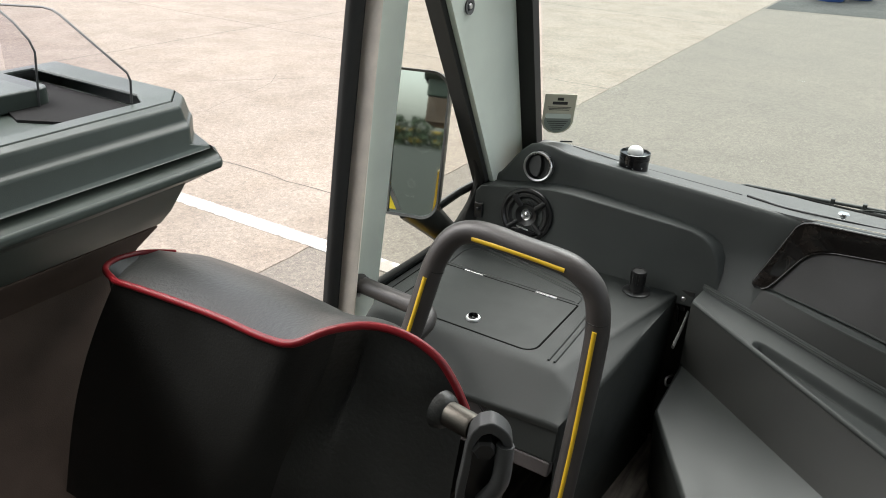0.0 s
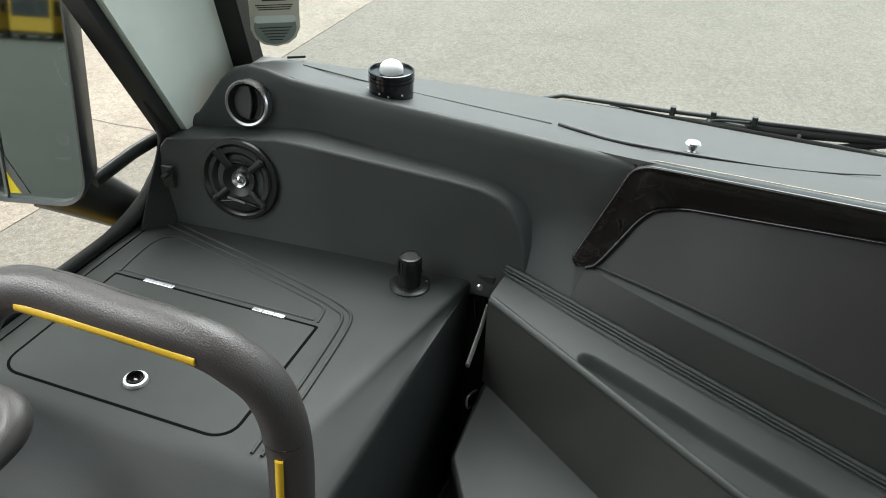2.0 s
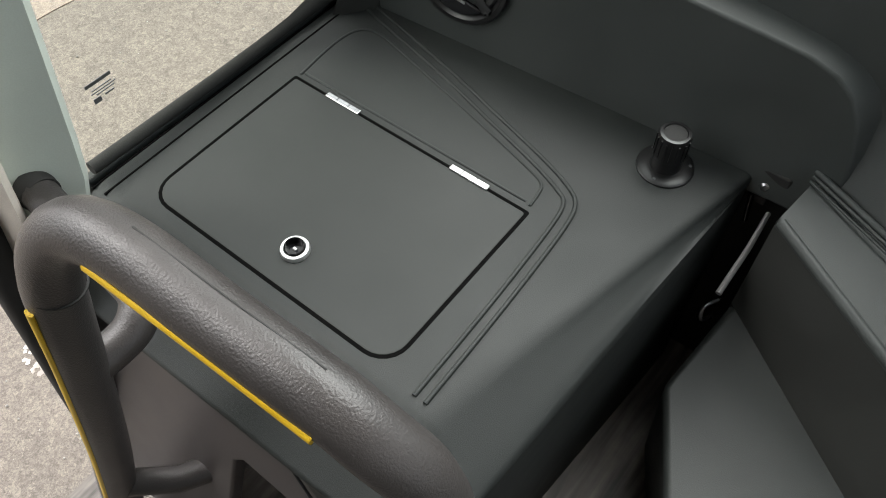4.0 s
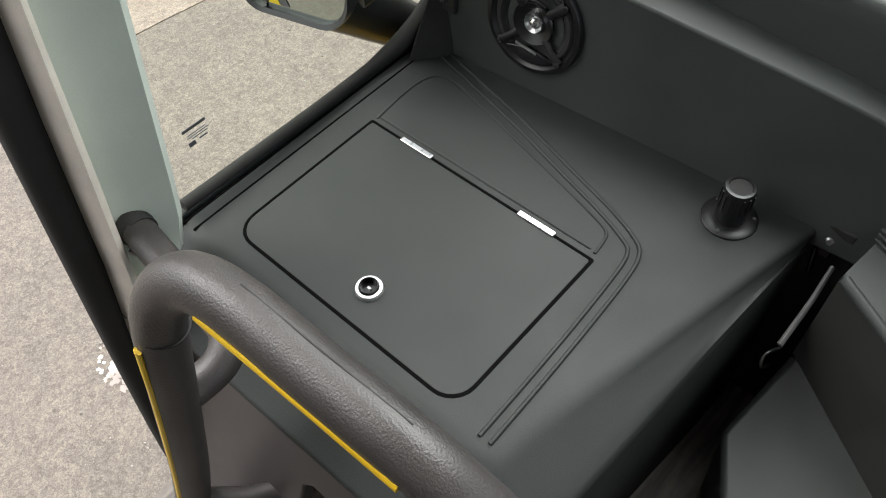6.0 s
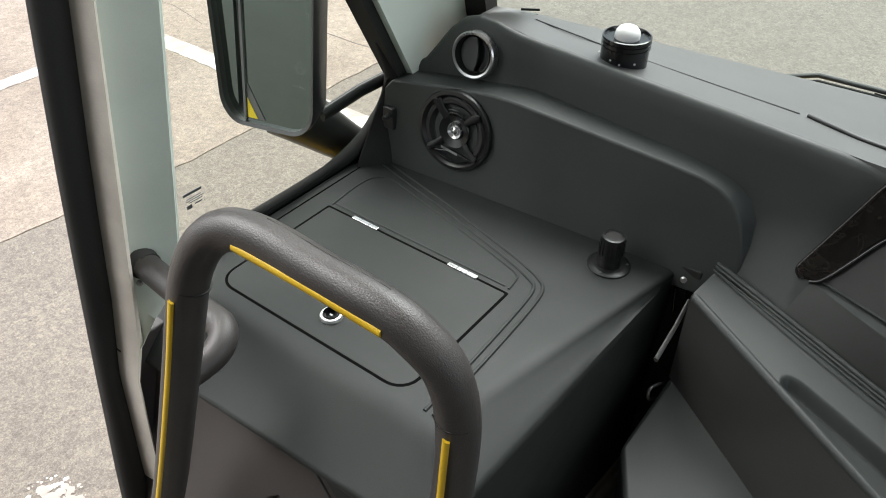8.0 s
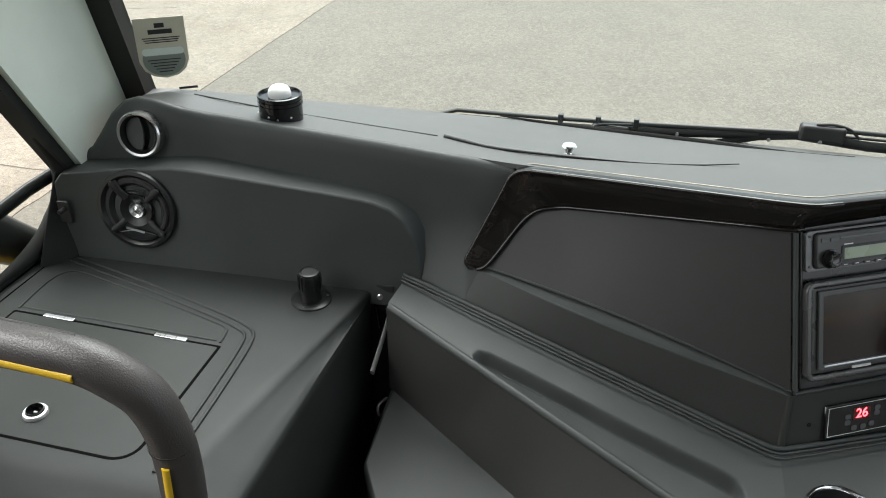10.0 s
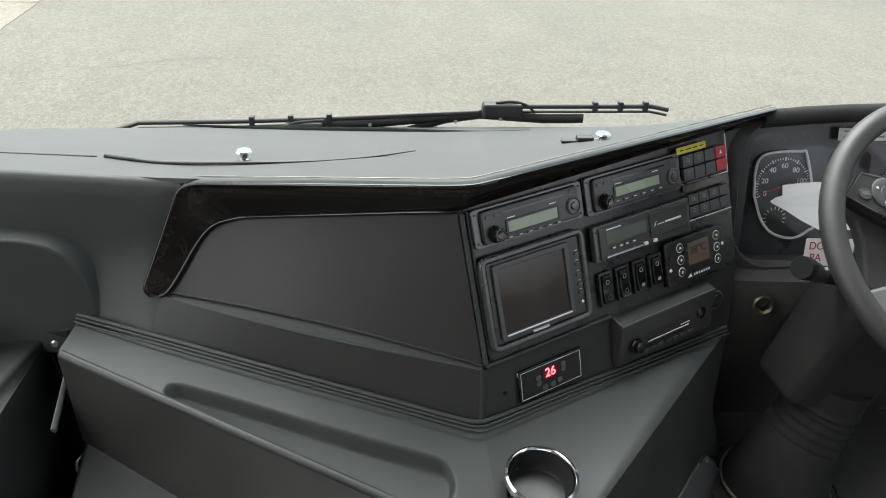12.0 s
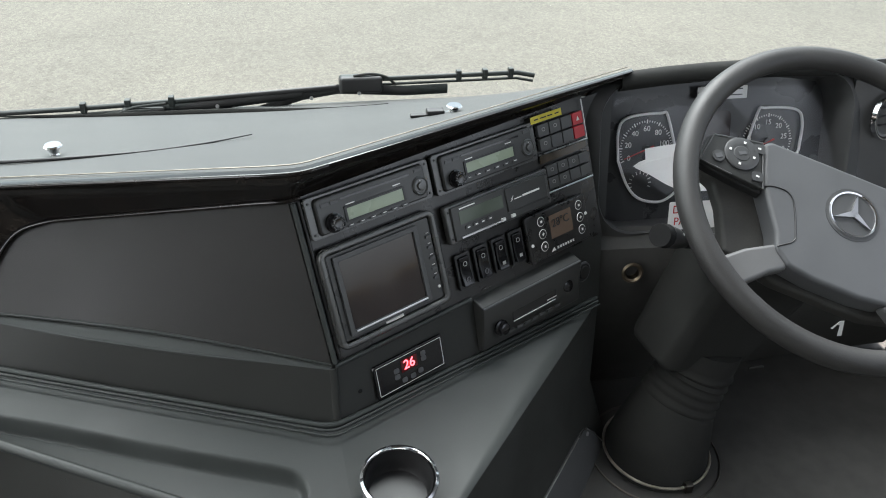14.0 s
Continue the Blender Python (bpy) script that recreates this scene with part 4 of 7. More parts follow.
# dark marbled lip round the top of the centre stack
def marble_mat():
    m = mat("marbled_lacquer", (0.012, 0.010, 0.009), 0.12, vary=0.2, rough_vary=0.03)
    nt = m.node_tree
    b = nt.nodes["Principled BSDF"]
    old = b.inputs["Base Color"].links[0].from_socket
    tc = nt.nodes.new("ShaderNodeTexCoord")
    no = nt.nodes.new("ShaderNodeTexNoise")
    no.inputs["Scale"].default_value, no.inputs["Detail"].default_value, no.inputs["Distortion"].default_value = 22, 8, 2.5
    nt.links.new(tc.outputs["Object"], no.inputs["Vector"])
    mx = nt.nodes.new("ShaderNodeMix")
    mx.data_type = "RGBA"
    nt.links.new(ramp(nt, no.outputs[0], [(0.50, (0, 0, 0)), (0.58, (0.15, 0.15, 0.15)), (0.64, (0, 0, 0))]), mx.inputs[0])
    nt.links.new(old, mx.inputs[6])
    mx.inputs[7].default_value = (0.075, 0.060, 0.048, 1)
    nt.links.new(mx.outputs[2], b.inputs["Base Color"])
    return m


M_MARBLE = marble_mat()
edge = [(-0.461, 0.3535, 1.0795), (-0.470, 0.356, 1.087), (-0.462, 0.363, 1.105), (-0.428, 0.384, 1.186), (-0.418, 0.389, 1.212), (-0.400, 0.389, 1.221), (-0.10, 0.301, 1.260), (-0.066, 0.294, 1.264), (-0.03, 0.310, 1.265), LD]
foot = [(-0.451, 0.352, 1.0795), (-0.441, 0.3515, 1.084), (-0.430, 0.358, 1.098), (-0.398, 0.386, 1.146), (-0.380, 0.394, 1.162), (-0.345, 0.394, 1.171), (-0.115, 0.312, 1.2215), tuple(Vector(PTR) + 0.003 * N), at(0.05, 0.191, 0.003), at(0.49, 0.20, 0.003)]
edge, foot = eased(edge, 0.014), eased(foot, 0.014)
rows_l = []
for t, dy, dz in ((0, 0.018, -0.003), (0, 0.006, 0.003), (0, -0.003, 0.002), (0.12, -0.005, 0.0), (0.5, -0.001, 0), (1.0, 0.0, 0)):
    rows_l.append([tuple(Vector(lerp(a, b, t)) + Vector((0, dy, dz))) for a, b in zip(edge, foot)])
part("lip_trim", sheet(rows_l, 0.004), M_MARBLE, dash, "glossy dark marbled lip moulding", smooth=50)
part("lip_bead", tube([tuple(Vector(p) + Vector((0, -0.002, 0.0))) for p in edge[:-4]], 0.0030, 8), M_MARBLE, dash, smooth=60)
part("lip_bead", tube([tuple(Vector(p) + Vector((0, -0.002, 0.0))) for p in foot[:36]], 0.0024, 8), M_MARBLE, dash, smooth=60)
M_BRASS = mat("dull_gilt_line", (0.36, 0.33, 0.27), 0.42, metal=0.4, vary=0.3, blot=60)
part("lip_piping", tube([tuple(Vector(p) + Vector((0, 0.017, 0.0015))) for p in edge[23:]], 0.0008, 8), M_BRASS, dash, "thin dull metallic edging line")

M_BRONZE = mat("dark_bronze", (0.16, 0.13, 0.09), 0.4, metal=0.8, vary=0.3)
M_BINN = mat("binnacle_grey_black", (0.058, 0.059, 0.059), 0.5, vary=0.12, grain=1400, bump=0.2)

# driver's side: binnacle, instruments and knee panel
BN = Vector((0, -0.95, 0.30)).normalized()
BU, BV = Vector((1, 0, 0)), Vector((0, 0.30, 0.95)).normalized()


def clus(x, v, w=0.0):
    """A pose on the instrument face: x across, v up from its middle, w proud."""
    return basis(Vector((x, 0.566, 1.112)) + v * BV + w * BN, BU, BV)


outer = [(x, z - 0.008) for x, z in rounded(0.485, 0.252, 0.06, 7)]
inner = [(x, z + 0.004) for x, z in rounded(0.425, 0.232, 0.060, 7)]
front = clus(0.588, 0.004, 0.055)
bm = bmesh.new()
rings = []
for o, w, k in ((outer, -0.012, 1.0), (inner, 0.002, 1.0), (inner, -0.003, 0.985), (inner, -0.058, 0.955)):
    rings.append([bm.verts.new(front @ Vector((x * k, z * k, w))) for x, z in o])
for a, b in zip(rings, rings[1:]):
    for i in range(len(a)):
        j = (i + 1) % len(a)
        bm.faces.new((a[i], a[j], b[j], b[i]))
part("binnacle", bm, M_BINN, dash, "black moulded instrument binnacle", smooth=45)
hood_x = [0.405 + 0.068 * k for k in range(11)]
hood_rows = []
for y, z in ((0.560, 1.232), (0.551, 1.236), (0.548, 1.245), (0.552, 1.256), (0.564, 1.260), (0.585, 1.250)):
    hood_rows.append([(x, y - 0.02 * ((x - 0.65) / 0.4) ** 2, z + 0.006 - 0.016 * ((x - 0.65) / 0.32) ** 2) for x in hood_x])
part("hood", sheet(hood_rows, 0.004), M_PITCH, dash, "black hood over the instruments", smooth=60)
part("knee_panel", sheet([[(0.35, y0, z), (0.5, y0 - 0.01, z), (0.7, y0 - 0.01, z), (0.9, y0, z), (1.09, y0, z)] for y0, z in ((0.55, 0.66), (0.50, 0.80), (0.462, 0.93), (0.458, 0.985), (0.466, 1.012), (0.50, 1.03))], 0.006), M_COLUMN, dash, smooth=45)
part("end_panel", hull([(0.33, 0.50, 1.03), (0.40, 0.50, 1.0), (0.40, 0.562, 1.232), (0.33, 0.54, 1.222)], [(0, 1, 2, 3)]), M_BINN, dash)
part("right_fascia", sheet([[(0.80, 0.515, 1.0), (0.88, 0.505, 1.0), (1.09, 0.46, 1.0)], [(0.80, 0.540, 1.15), (0.88, 0.531, 1.15), (1.09, 0.50, 1.15)], [(0.80, 0.556, 1.262), (0.88, 0.552, 1.265), (1.09, 0.50, 1.26)]], 0.006), M_BINN, dash, smooth=45)
part("ignition_ring", turned([(0.013, 0), (0.019, 0.001), (0.021, 0.005), (0.017, 0.008), (0.013, 0.004), (0.012, -0.012), (0, -0.012)], 28, Matrix.Translation((0.428, 0.447, 0.978)) @ pose(0, 0, 0, 78, 0, -12) @ Matrix.Scale(0.8, 4)), M_BRONZE, dash, "dull bronze ring round a dark socket", smooth=40)

M_COVER = clear("cover_glass", (0.97, 0.97, 0.97), 0.7)
M_RIM = mat("silver_paint", (0.86, 0.86, 0.85), 0.35, vary=0.05)
M_DIAL = mat("dial_black", (0.042, 0.043, 0.045), 0.3, vary=0.1)
M_PRINT = mat("pale_print", (0.80, 0.80, 0.77), 0.5, vary=0.05)
M_REDPRINT = mat("red_print", (0.5, 0.03, 0.03), 0.5)
cluster = thing("instrument_cluster", "round gauges in chrome-edged frames with pale numerals", "instrument cluster")
part("face", plate(rounded(0.44, 0.240, 0.05), 0.002, clus(0.590, 0.004, -0.004)), M_DIAL, cluster)


def gauge(cx, flip, numbers):
    s = -1 if flip else 1
    z_ = 0.86
    shape = [(x * z_, v * z_) for x, v in ((-0.062, -0.004), (-0.064, 0.046), (-0.048, 0.072), (0.016, 0.078), (0.034, 0.066), (0.064, -0.050), (0.052, -0.072), (0.024, -0.086), (-0.016, -0.078), (-0.042, -0.052))]
    g = part("frame", tube(spline([clus(cx + s * x, v, 0.003).translation for x, v in shape + shape[:1]], 6)[:-1], 0.0023, 8, True), M_RIM, cluster, "thin pale silver gauge frame", smooth=60)
    for k in range(41):
        a = radians(205 - 230 * k / 40)
        r, l = 0.050 * z_, 0.006 if k % 5 == 0 else 0.003
        x, v = -0.006 + r * math.cos(a), 0.012 + r * math.sin(a)
        part("tick", bar(clus(cx + x, v, 0.001) @ pose(0, 0, 0, 0, 0, math.degrees(a)), l, 0.0012 if k % 5 else 0.0018, 0.0004), M_PRINT, g)
    for k, t in enumerate(numbers):
        a = radians(205 - 230 * k / (len(numbers) - 1))
        words("numeral", t, 0.0118, clus(cx - 0.006 + 0.0315 * math.cos(a), 0.012 + 0.0315 * math.sin(a), 0.001), M_PRINT, g)
    a = radians(200)
    part("needle", tube([clus(cx - 0.006 + 0.012 * math.cos(a + 3.14), 0.012 + 0.012 * math.sin(a + 3.14), 0.004).translation, clus(cx - 0.006 + 0.040 * math.cos(a), 0.012 + 0.040 * math.sin(a), 0.004).translation], [0.0016, 0.0007], 6), M_REDPRINT, g, "red needle")
    part("needle_cap", disc(0.007, 0.006, 0.004, 16, clus(cx - 0.006, 0.012, 0.001)), M_BLACK, g)
    for k in range(11):
        a = radians(200 - 220 * k / 10)
        part("tick", bar(clus(cx - s * 0.014 + 0.017 * math.cos(a), -0.042 + 0.017 * math.sin(a), 0.001) @ pose(0, 0, 0, 0, 0, math.degrees(a)), 0.005, 0.0013, 0.0004), M_PRINT, g)


gauge(0.484, False, ("0", "20", "40", "60", "80", "100", "120"))
gauge(0.696, True, ("0", "5", "10", "15", "20", "25", "30"))
part("message_panel", plate(rounded(0.07, 0.12, 0.01), 0.001, clus(0.588, 0.006, -0.001)), M_SCREEN, cluster, "dark message display between the gauges")
for x, v, w, h in ((0.598, 0.095, 0.086, 0.020),):
    tag = thing("paper_label", "small white printed label stuck in the binnacle", "label")
    mt = clus(x, v, 0.010)
    part("paper", plate(rounded(w, h, 0.001), 0.0005, mt), M_WHITE, tag)
    for k in (0.25, -0.2):
        part("print_bar", bar(mt @ Matrix.Translation((0, h * k, 0.0006)), w * 0.8, h * 0.09), M_HUB, tag)
cover = part("cover_glass", sheet([[clus(0.415 + 0.42 * k / 8, v, 0.012 + w).translation for k in range(9)] for v, w in ((-0.085, 0.050), (-0.02, 0.028), (0.13, -0.006))]), M_COVER, cluster, "clear sloping cover glass", smooth=60)
cover.visible_shadow = False
note = thing("paper_note", "folded white paper lying against the gauge glass", "paper")
curl = [(0.463, 0.017), (0.490, 0.020), (0.520, 0.022), (0.560, 0.018), (0.585, -0.010), (0.600, -0.058), (0.570, -0.052), (0.523, -0.052), (0.493, -0.037), (0.462, -0.018), (0.442, -0.008), (0.452, -0.002), (0.463, 0.001)]
part("sheet", prism(curl, lambda x, v: clus(x, v, 0.0305 - 0.22 * v).translation, lambda x, v: clus(x, v, 0.0311 - 0.22 * v).translation), M_WHITE, note)
flapo = [(0.444, -0.010), (0.470, -0.001), (0.520, 0.006), (0.560, -0.004), (0.540, -0.020), (0.500, -0.026), (0.466, -0.021)]
part("fold", prism(flapo, lambda x, v: clus(x, v, 0.0325 - 0.10 * v).translation, lambda x, v: clus(x, v, 0.0331 - 0.10 * v).translation), M_WHITE, note)
tagp = thing("warning_tag", "white card tag with red print hanging by the column", "tag")
mt = basis(Vector((0.510, 0.452, 1.070)), Vector((1, 0.05, -0.06)), Vector((-0.30, 0.30, 1)))
part("card", plate(rounded(0.082, 0.042, 0.003), 0.0008, mt), M_WHITE, tagp)
words("print", "DO", 0.017, mt @ Matrix.Translation((-0.022, 0.009, 0.0009)), M_REDPRINT, tagp)
words("print", "PA", 0.017, mt @ Matrix.Translation((-0.022, -0.009, 0.0009)), M_REDPRINT, tagp)
vent_r = thing("round_air_vent", "round black air vent with a bright ring", "air vent", (0.870, 0.530, 1.177), "air vents")
vent_r.rotation_euler = (radians(78), 0, radians(16))
part("ring", turned([(0.030, 0), (0.034, 0.003), (0.039, 0.003), (0.040, -0.004), (0.030, -0.004), (0.030, 0)], 36), M_CHROME, vent_r, smooth=40)
part("bowl", turned([(0.031, 0), (0.029, -0.015), (0, -0.016)], 30), M_BLACK, vent_r, smooth=40)
for k in (-1, 0, 1):
    part("slat", boxm(-0.028, 0.028, 0.014 * k - 0.001, 0.014 * k + 0.001, -0.013, 0.0), M_BLACK, vent_r)

# ---- left end: air vent, speaker, sensor ----
vent = thing("round_air_vent", "round black air vent with a satin silver ring", "air vent", (-0.957, 0.369, 1.213), "air vents")
vent.rotation_euler = (radians(80), 0, radians(4))
part("ring", turned([(0.0275, 0.0), (0.0285, 0.002), (0.0315, 0.003), (0.0335, 0.001), (0.0338, -0.024), (0.0275, -0.024), (0.0275, 0.0)], 44), M_STEEL, vent, "satin silver ring", smooth=40)
part("bowl", turned([(0.0276, 0.003), (0.026, -0.010), (0.018, -0.013), (0, -0.0135)], 36), M_BLACK, vent, smooth=40)
flap = [(0.0245 * math.cos(a), 0.0245 * math.sin(a)) for a in [radians(100 + 200 * k / 16) for k in range(17)]] + [(0.002, -0.024), (0.006, -0.012), (0.007, 0.0), (0.006, 0.012), (0.002, 0.024)]
part("flap", plate(flap, 0.003, pose(0, 0, -0.006, 0, -12, 0)), M_BINN, vent, bevel=0.001)
part("flap", plate([(0.006, -0.022), (0.016, -0.019), (0.023, -0.008), (0.0235, 0.006), (0.017, 0.018), (0.007, 0.022), (0.011, 0.010), (0.012, -0.006)], 0.003, pose(0, 0, -0.008, 0, 25, 0)), M_BINN, vent, bevel=0.001)

spk = thing("loudspeaker", "round black coaxial loudspeaker with a silver centre", "loudspeaker", (-0.955, 0.3295, 1.112))
spk.rotation_euler = (radians(83), 0, radians(4))
spk.scale = (1.09, 1.09, 1.09)
M_CONE = mat("speaker_cone", (0.010, 0.010, 0.010), 0.45, vary=0.2)
M_FLANGE = mat("speaker_plastic", (0.009, 0.009, 0.009), 0.34, vary=0.2)
part("flange", turned([(0.0455, 0.002), (0.050, 0.006), (0.0545, 0.0055), (0.056, 0.003), (0.056, -0.004), (0.0455, -0.004), (0.0455, 0.002)], 48), M_FLANGE, spk, smooth=40)
part("surround", turned([(0.0456, 0.002), (0.043, 0.0045), (0.039, 0.0045), (0.0365, 0.001)], 48), M_RUBBER, spk, smooth=40)
part("cone", turned([(0.0366, 0.001), (0.030, -0.004), (0.020, -0.010), (0.010, -0.013), (0, -0.014)], 44), M_CONE, spk, smooth=40)
for r, z in ((0.034, -0.0005), (0.031, -0.003), (0.028, -0.0052), (0.025, -0.007)):
    part("cone_rib", tube([(r * math.cos(radians(a)), r * math.sin(radians(a)), z) for a in range(0, 360, 10)], 0.0007, 6, True), M_CONE, spk, smooth=60)
part("tweeter", turned([(0.0115, -0.010), (0.0115, 0.002), (0.0102, 0.0045), (0.0088, 0.0035), (0.0066, 0.001), (0, 0.001)], 30), M_STEEL, spk, "bright silver tweeter", smooth=40)
part("tweeter_dome", turned([(0.0055, 0.0008), (0.0048, 0.0035), (0.0025, 0.005), (0, 0.0055)], 20), M_CHROME, spk, smooth=40)
part("cup", turned([(0.0145, -0.010), (0.0215, -0.004), (0.0235, 0.004), (0.0225, 0.0055), (0.0205, 0.0045), (0.0112, 0.0005)], 36), M_FLANGE, spk, "dark dished tweeter cup", smooth=45)
for a, w in ((128, 0.0075), (42, 0.0060), (222, 0.0050), (318, 0.0060)):
    q = Vector((math.cos(radians(a)), math.sin(radians(a))))
    part("bridge", tube([(q.x * 0.0205, q.y * 0.0205, 0.003), (q.x * 0.032, q.y * 0.032, 0.006), (q.x * 0.0475, q.y * 0.0475, 0.006)], [w * 0.85, w * 0.75, w], 10, squash=0.42, up=(q.y, -q.x, 0)), M_CONE, spk, smooth=60)
    part("screw", turned([(0.0030, 0), (0.0030, 0.0012), (0.0016, 0.0016), (0.0012, 0.0006), (0, 0.0006)], 12, pose(q.x * 0.0475, q.y * 0.0475, 0.0075)), M_BLACK, spk, smooth=40)
for r, z in ((0.0255, 0.0045), (0.0295, 0.0040)):
    part("grille_bar", tube([(r * math.cos(radians(a)), r * math.sin(radians(a)), z) for a in range(62, 113, 5)], 0.0011, 6), M_CONE, spk, smooth=60)
part("maker_plate", bar(pose(-0.003, -0.0275, 0.0072, 0, 0, -10), 0.026, 0.0030, 0.0008), M_STEEL, spk)
low_lobe = [(0.0445 * math.cos(radians(a)), 0.0445 * math.sin(radians(a))) for a in range(228, 313, 7)] + [(0.024, -0.031), (0.0, -0.0265), (-0.024, -0.031)]
part("lower_cover", plate(low_lobe, 0.005, pose(0, 0, 0.002)), M_GLOSS, spk, bevel=0.002)

sensor = thing("dome_sensor", "gloss black round base with a white dome", "sensor", on_top(-0.770, 0.450, 0.011))
part("base", turned([(0, -0.016), (0.0315, -0.016), (0.0315, 0.016), (0.0325, 0.0165), (0.0325, 0.0185), (0.0312, 0.019), (0.0312, 0.0215), (0.0325, 0.022), (0.0325, 0.0245), (0.0312, 0.025), (0.0312, 0.0275), (0.0325, 0.028), (0.0322, 0.031), (0.0300, 0.0315), (0.0290, 0.028), (0, 0.027)], 44), M_GLOSS, sensor, smooth=35)
part("dome", turned([(0.0165, 0.027), (0.0167, 0.032), (0.0156, 0.037), (0.0120, 0.0415), (0.0062, 0.0442), (0, 0.0447)], 30), M_WHITE, sensor, "white translucent dome", smooth=60)
for a in (200, 262, 285, 320):
    part("stud", disc(0.0016, 0.001, 0.0014, 8, pose(0.0325 * math.cos(radians(a)), 0.0325 * math.sin(radians(a)), 0.002 + 0.00005 * (a % 90), 90, 0, a + 90)), M_STEEL, sensor)


def spool(x, y, m=None):
    s = thing("chrome_latch_knob", "small chrome spool-shaped latch knob on the dashboard top", "knob", on_top(x, y, 0.0), "latch knobs")
    s.scale = (1.05, 1.05, 0.88)
    part("flange", turned([(0, 0), (0.0145, 0), (0.0145, 0.0018), (0.010, 0.003), (0, 0.003)], 28), M_CHROME, s, smooth=40)
    part("waist", turned([(0.009, 0.003), (0.0055, 0.010), (0.0052, 0.013), (0.009, 0.019), (0.0105, 0.0205), (0.009, 0.0225), (0, 0.0225)], 24), M_CHROME, s, smooth=40)
    return s


spool(-0.352, 0.498)
s2 = spool(0.150, 0.512)
s2.scale = (1.05, 1.05, 0.70)
clipk = thing("black_clip", "small black plastic clip lying by the latch knob", "clip", on_top(0.118, 0.512, 0.005))
part("blade", boxm(-0.028, 0.012, -0.004, 0.004, 0, 0.004), M_BLACK, clipk, bevel=0.001)
part("jaw", boxm(-0.006, 0.018, -0.007, 0.007, 0.003, 0.010), M_BLACK, clipk, bevel=0.002)

# ---- wipers, outside below the screen ----
def wiper(name_label, rod, arm, block, pins, hose):
    w = thing("windscreen_wiper", name_label, "wiper", (0, 0, 0), "wipers")
    part("blade", tube(rod, 0.0045, 8), M_BLACK, w, smooth=50)
    part("rubber", tube([Vector(p) + Vector((0, 0.004, -0.012)) for p in rod], 0.0025, 6), M_RUBBER, w)
    part("arm", tube(arm, [0.005, 0.007, 0.008, 0.009, 0.0095, 0.0095][:len(arm)], 8, squash=0.5), M_BLACK, w, smooth=50)
    part("joint_cover", boxm(*block), M_BLACK, w, bevel=0.006)
    part("hose", tube(spline(hose, 8), 0.0025, 8), M_RUBBER, w, smooth=60)
    for p in pins:
        part("pin", disc(0.0035, 0.003, 0.003, 10, Matrix.Translation(p) @ pose(0, -0.009, 0, 70, 0, 0)), M_STEEL, w)
    for k in range(3):
        p = lerp(rod[-3], rod[-2], 0.10 + 0.40 * k)
        part("clip", boxm(p[0] - 0.005, p[0] + 0.005, p[1] - 0.006, p[1] + 0.006, p[2] - 0.008, p[2] + 0.010), M_BLACK, w, bevel=0.002)
    return w


wiper("black wiper parked across the foot of the windscreen", [(-0.673, 0.852, 1.080), (-0.638, 0.856, 1.092), (-0.594, 0.86, 1.106), (-0.411, 0.862, 1.109), (-0.236, 0.864, 1.115), (0.024, 0.868, 1.127)],
      [(-0.526, 0.86, 1.077), (-0.413, 0.86, 1.088), (-0.340, 0.86, 1.095), (-0.260, 0.862, 1.103), (-0.179, 0.864, 1.106), (-0.036, 0.868, 1.118)],
      (-0.334, -0.264, 0.848, 0.866, 1.094, 1.110), [(-0.390, 0.852, 1.092), (-0.179, 0.856, 1.109), (-0.057, 0.858, 1.103)], [(-0.345, 0.852, 1.098), (-0.319, 0.852, 1.110), (-0.288, 0.852, 1.114), (-0.262, 0.852, 1.116)])
wiper("black wiper with its joint cover beside the driver", [(0.10, 0.87, 1.138), (0.234, 0.87, 1.139), (0.356, 0.868, 1.141), (0.389, 0.866, 1.135)],
      [(-0.384, 0.862, 1.077), (-0.131, 0.868, 1.084), (-0.036, 0.87, 1.112), (0.028, 0.87, 1.122), (0.149, 0.87, 1.114), (0.226, 0.87, 1.115)],
      (0.030, 0.106, 0.856, 0.882, 1.116, 1.146), [(0.062, 0.850, 1.124), (-0.02, 0.862, 1.114)], [(0.055, 0.864, 1.147), (0.086, 0.866, 1.149), (0.113, 0.868, 1.142), (0.131, 0.868, 1.127)])
tagged(part("cowl", sheet([[(x, wbase(x)[1] + 0.005, wbase(x)[2] - 0.010) for x in [-0.95 + 0.1 * k for k in range(20)]], [(x, wbase(x)[1] + 0.09, wbase(x)[2] - 0.05) for x in [-0.95 + 0.1 * k for k in range(20)]]], 0.01), M_BLACK, smooth=60), "black cowl below the windscreen", "cowl", kind="structure")
tagged(part("screen_gasket", tube([Vector(wbase(-1.0 + 0.1 * k)) + Vector((0, 0.006, -0.008)) for k in range(21)], 0.006, 8), M_RUBBER, smooth=60), "black rubber windscreen gasket", "gasket", kind="structure")

# ---- centre stack: radios, screen, switches ----
M_RADIO = mat("radio_black", (0.034, 0.0345, 0.0325), 0.34, vary=0.15)
M_BUTTON = mat("button_grey", (0.058, 0.059, 0.059), 0.40, vary=0.1)
M_HAZARD = mat("hazard_red", (0.50, 0.014, 0.025), 0.4, vary=0.08)
M_FAINT = mat("faint_print", (0.34, 0.34, 0.325), 0.5, vary=0.1)
M_LCDDIM = mat("lcd_dim", (0.085, 0.105, 0.08), 0.2, vary=0.06)
M_LCDBRN = mat("lcd_brown", (0.16, 0.115, 0.085), 0.2, vary=0.06)
M_RADIOFRAME = mat("radio_frame", (0.055, 0.056, 0.053), 0.30, vary=0.12, spec=0.8)


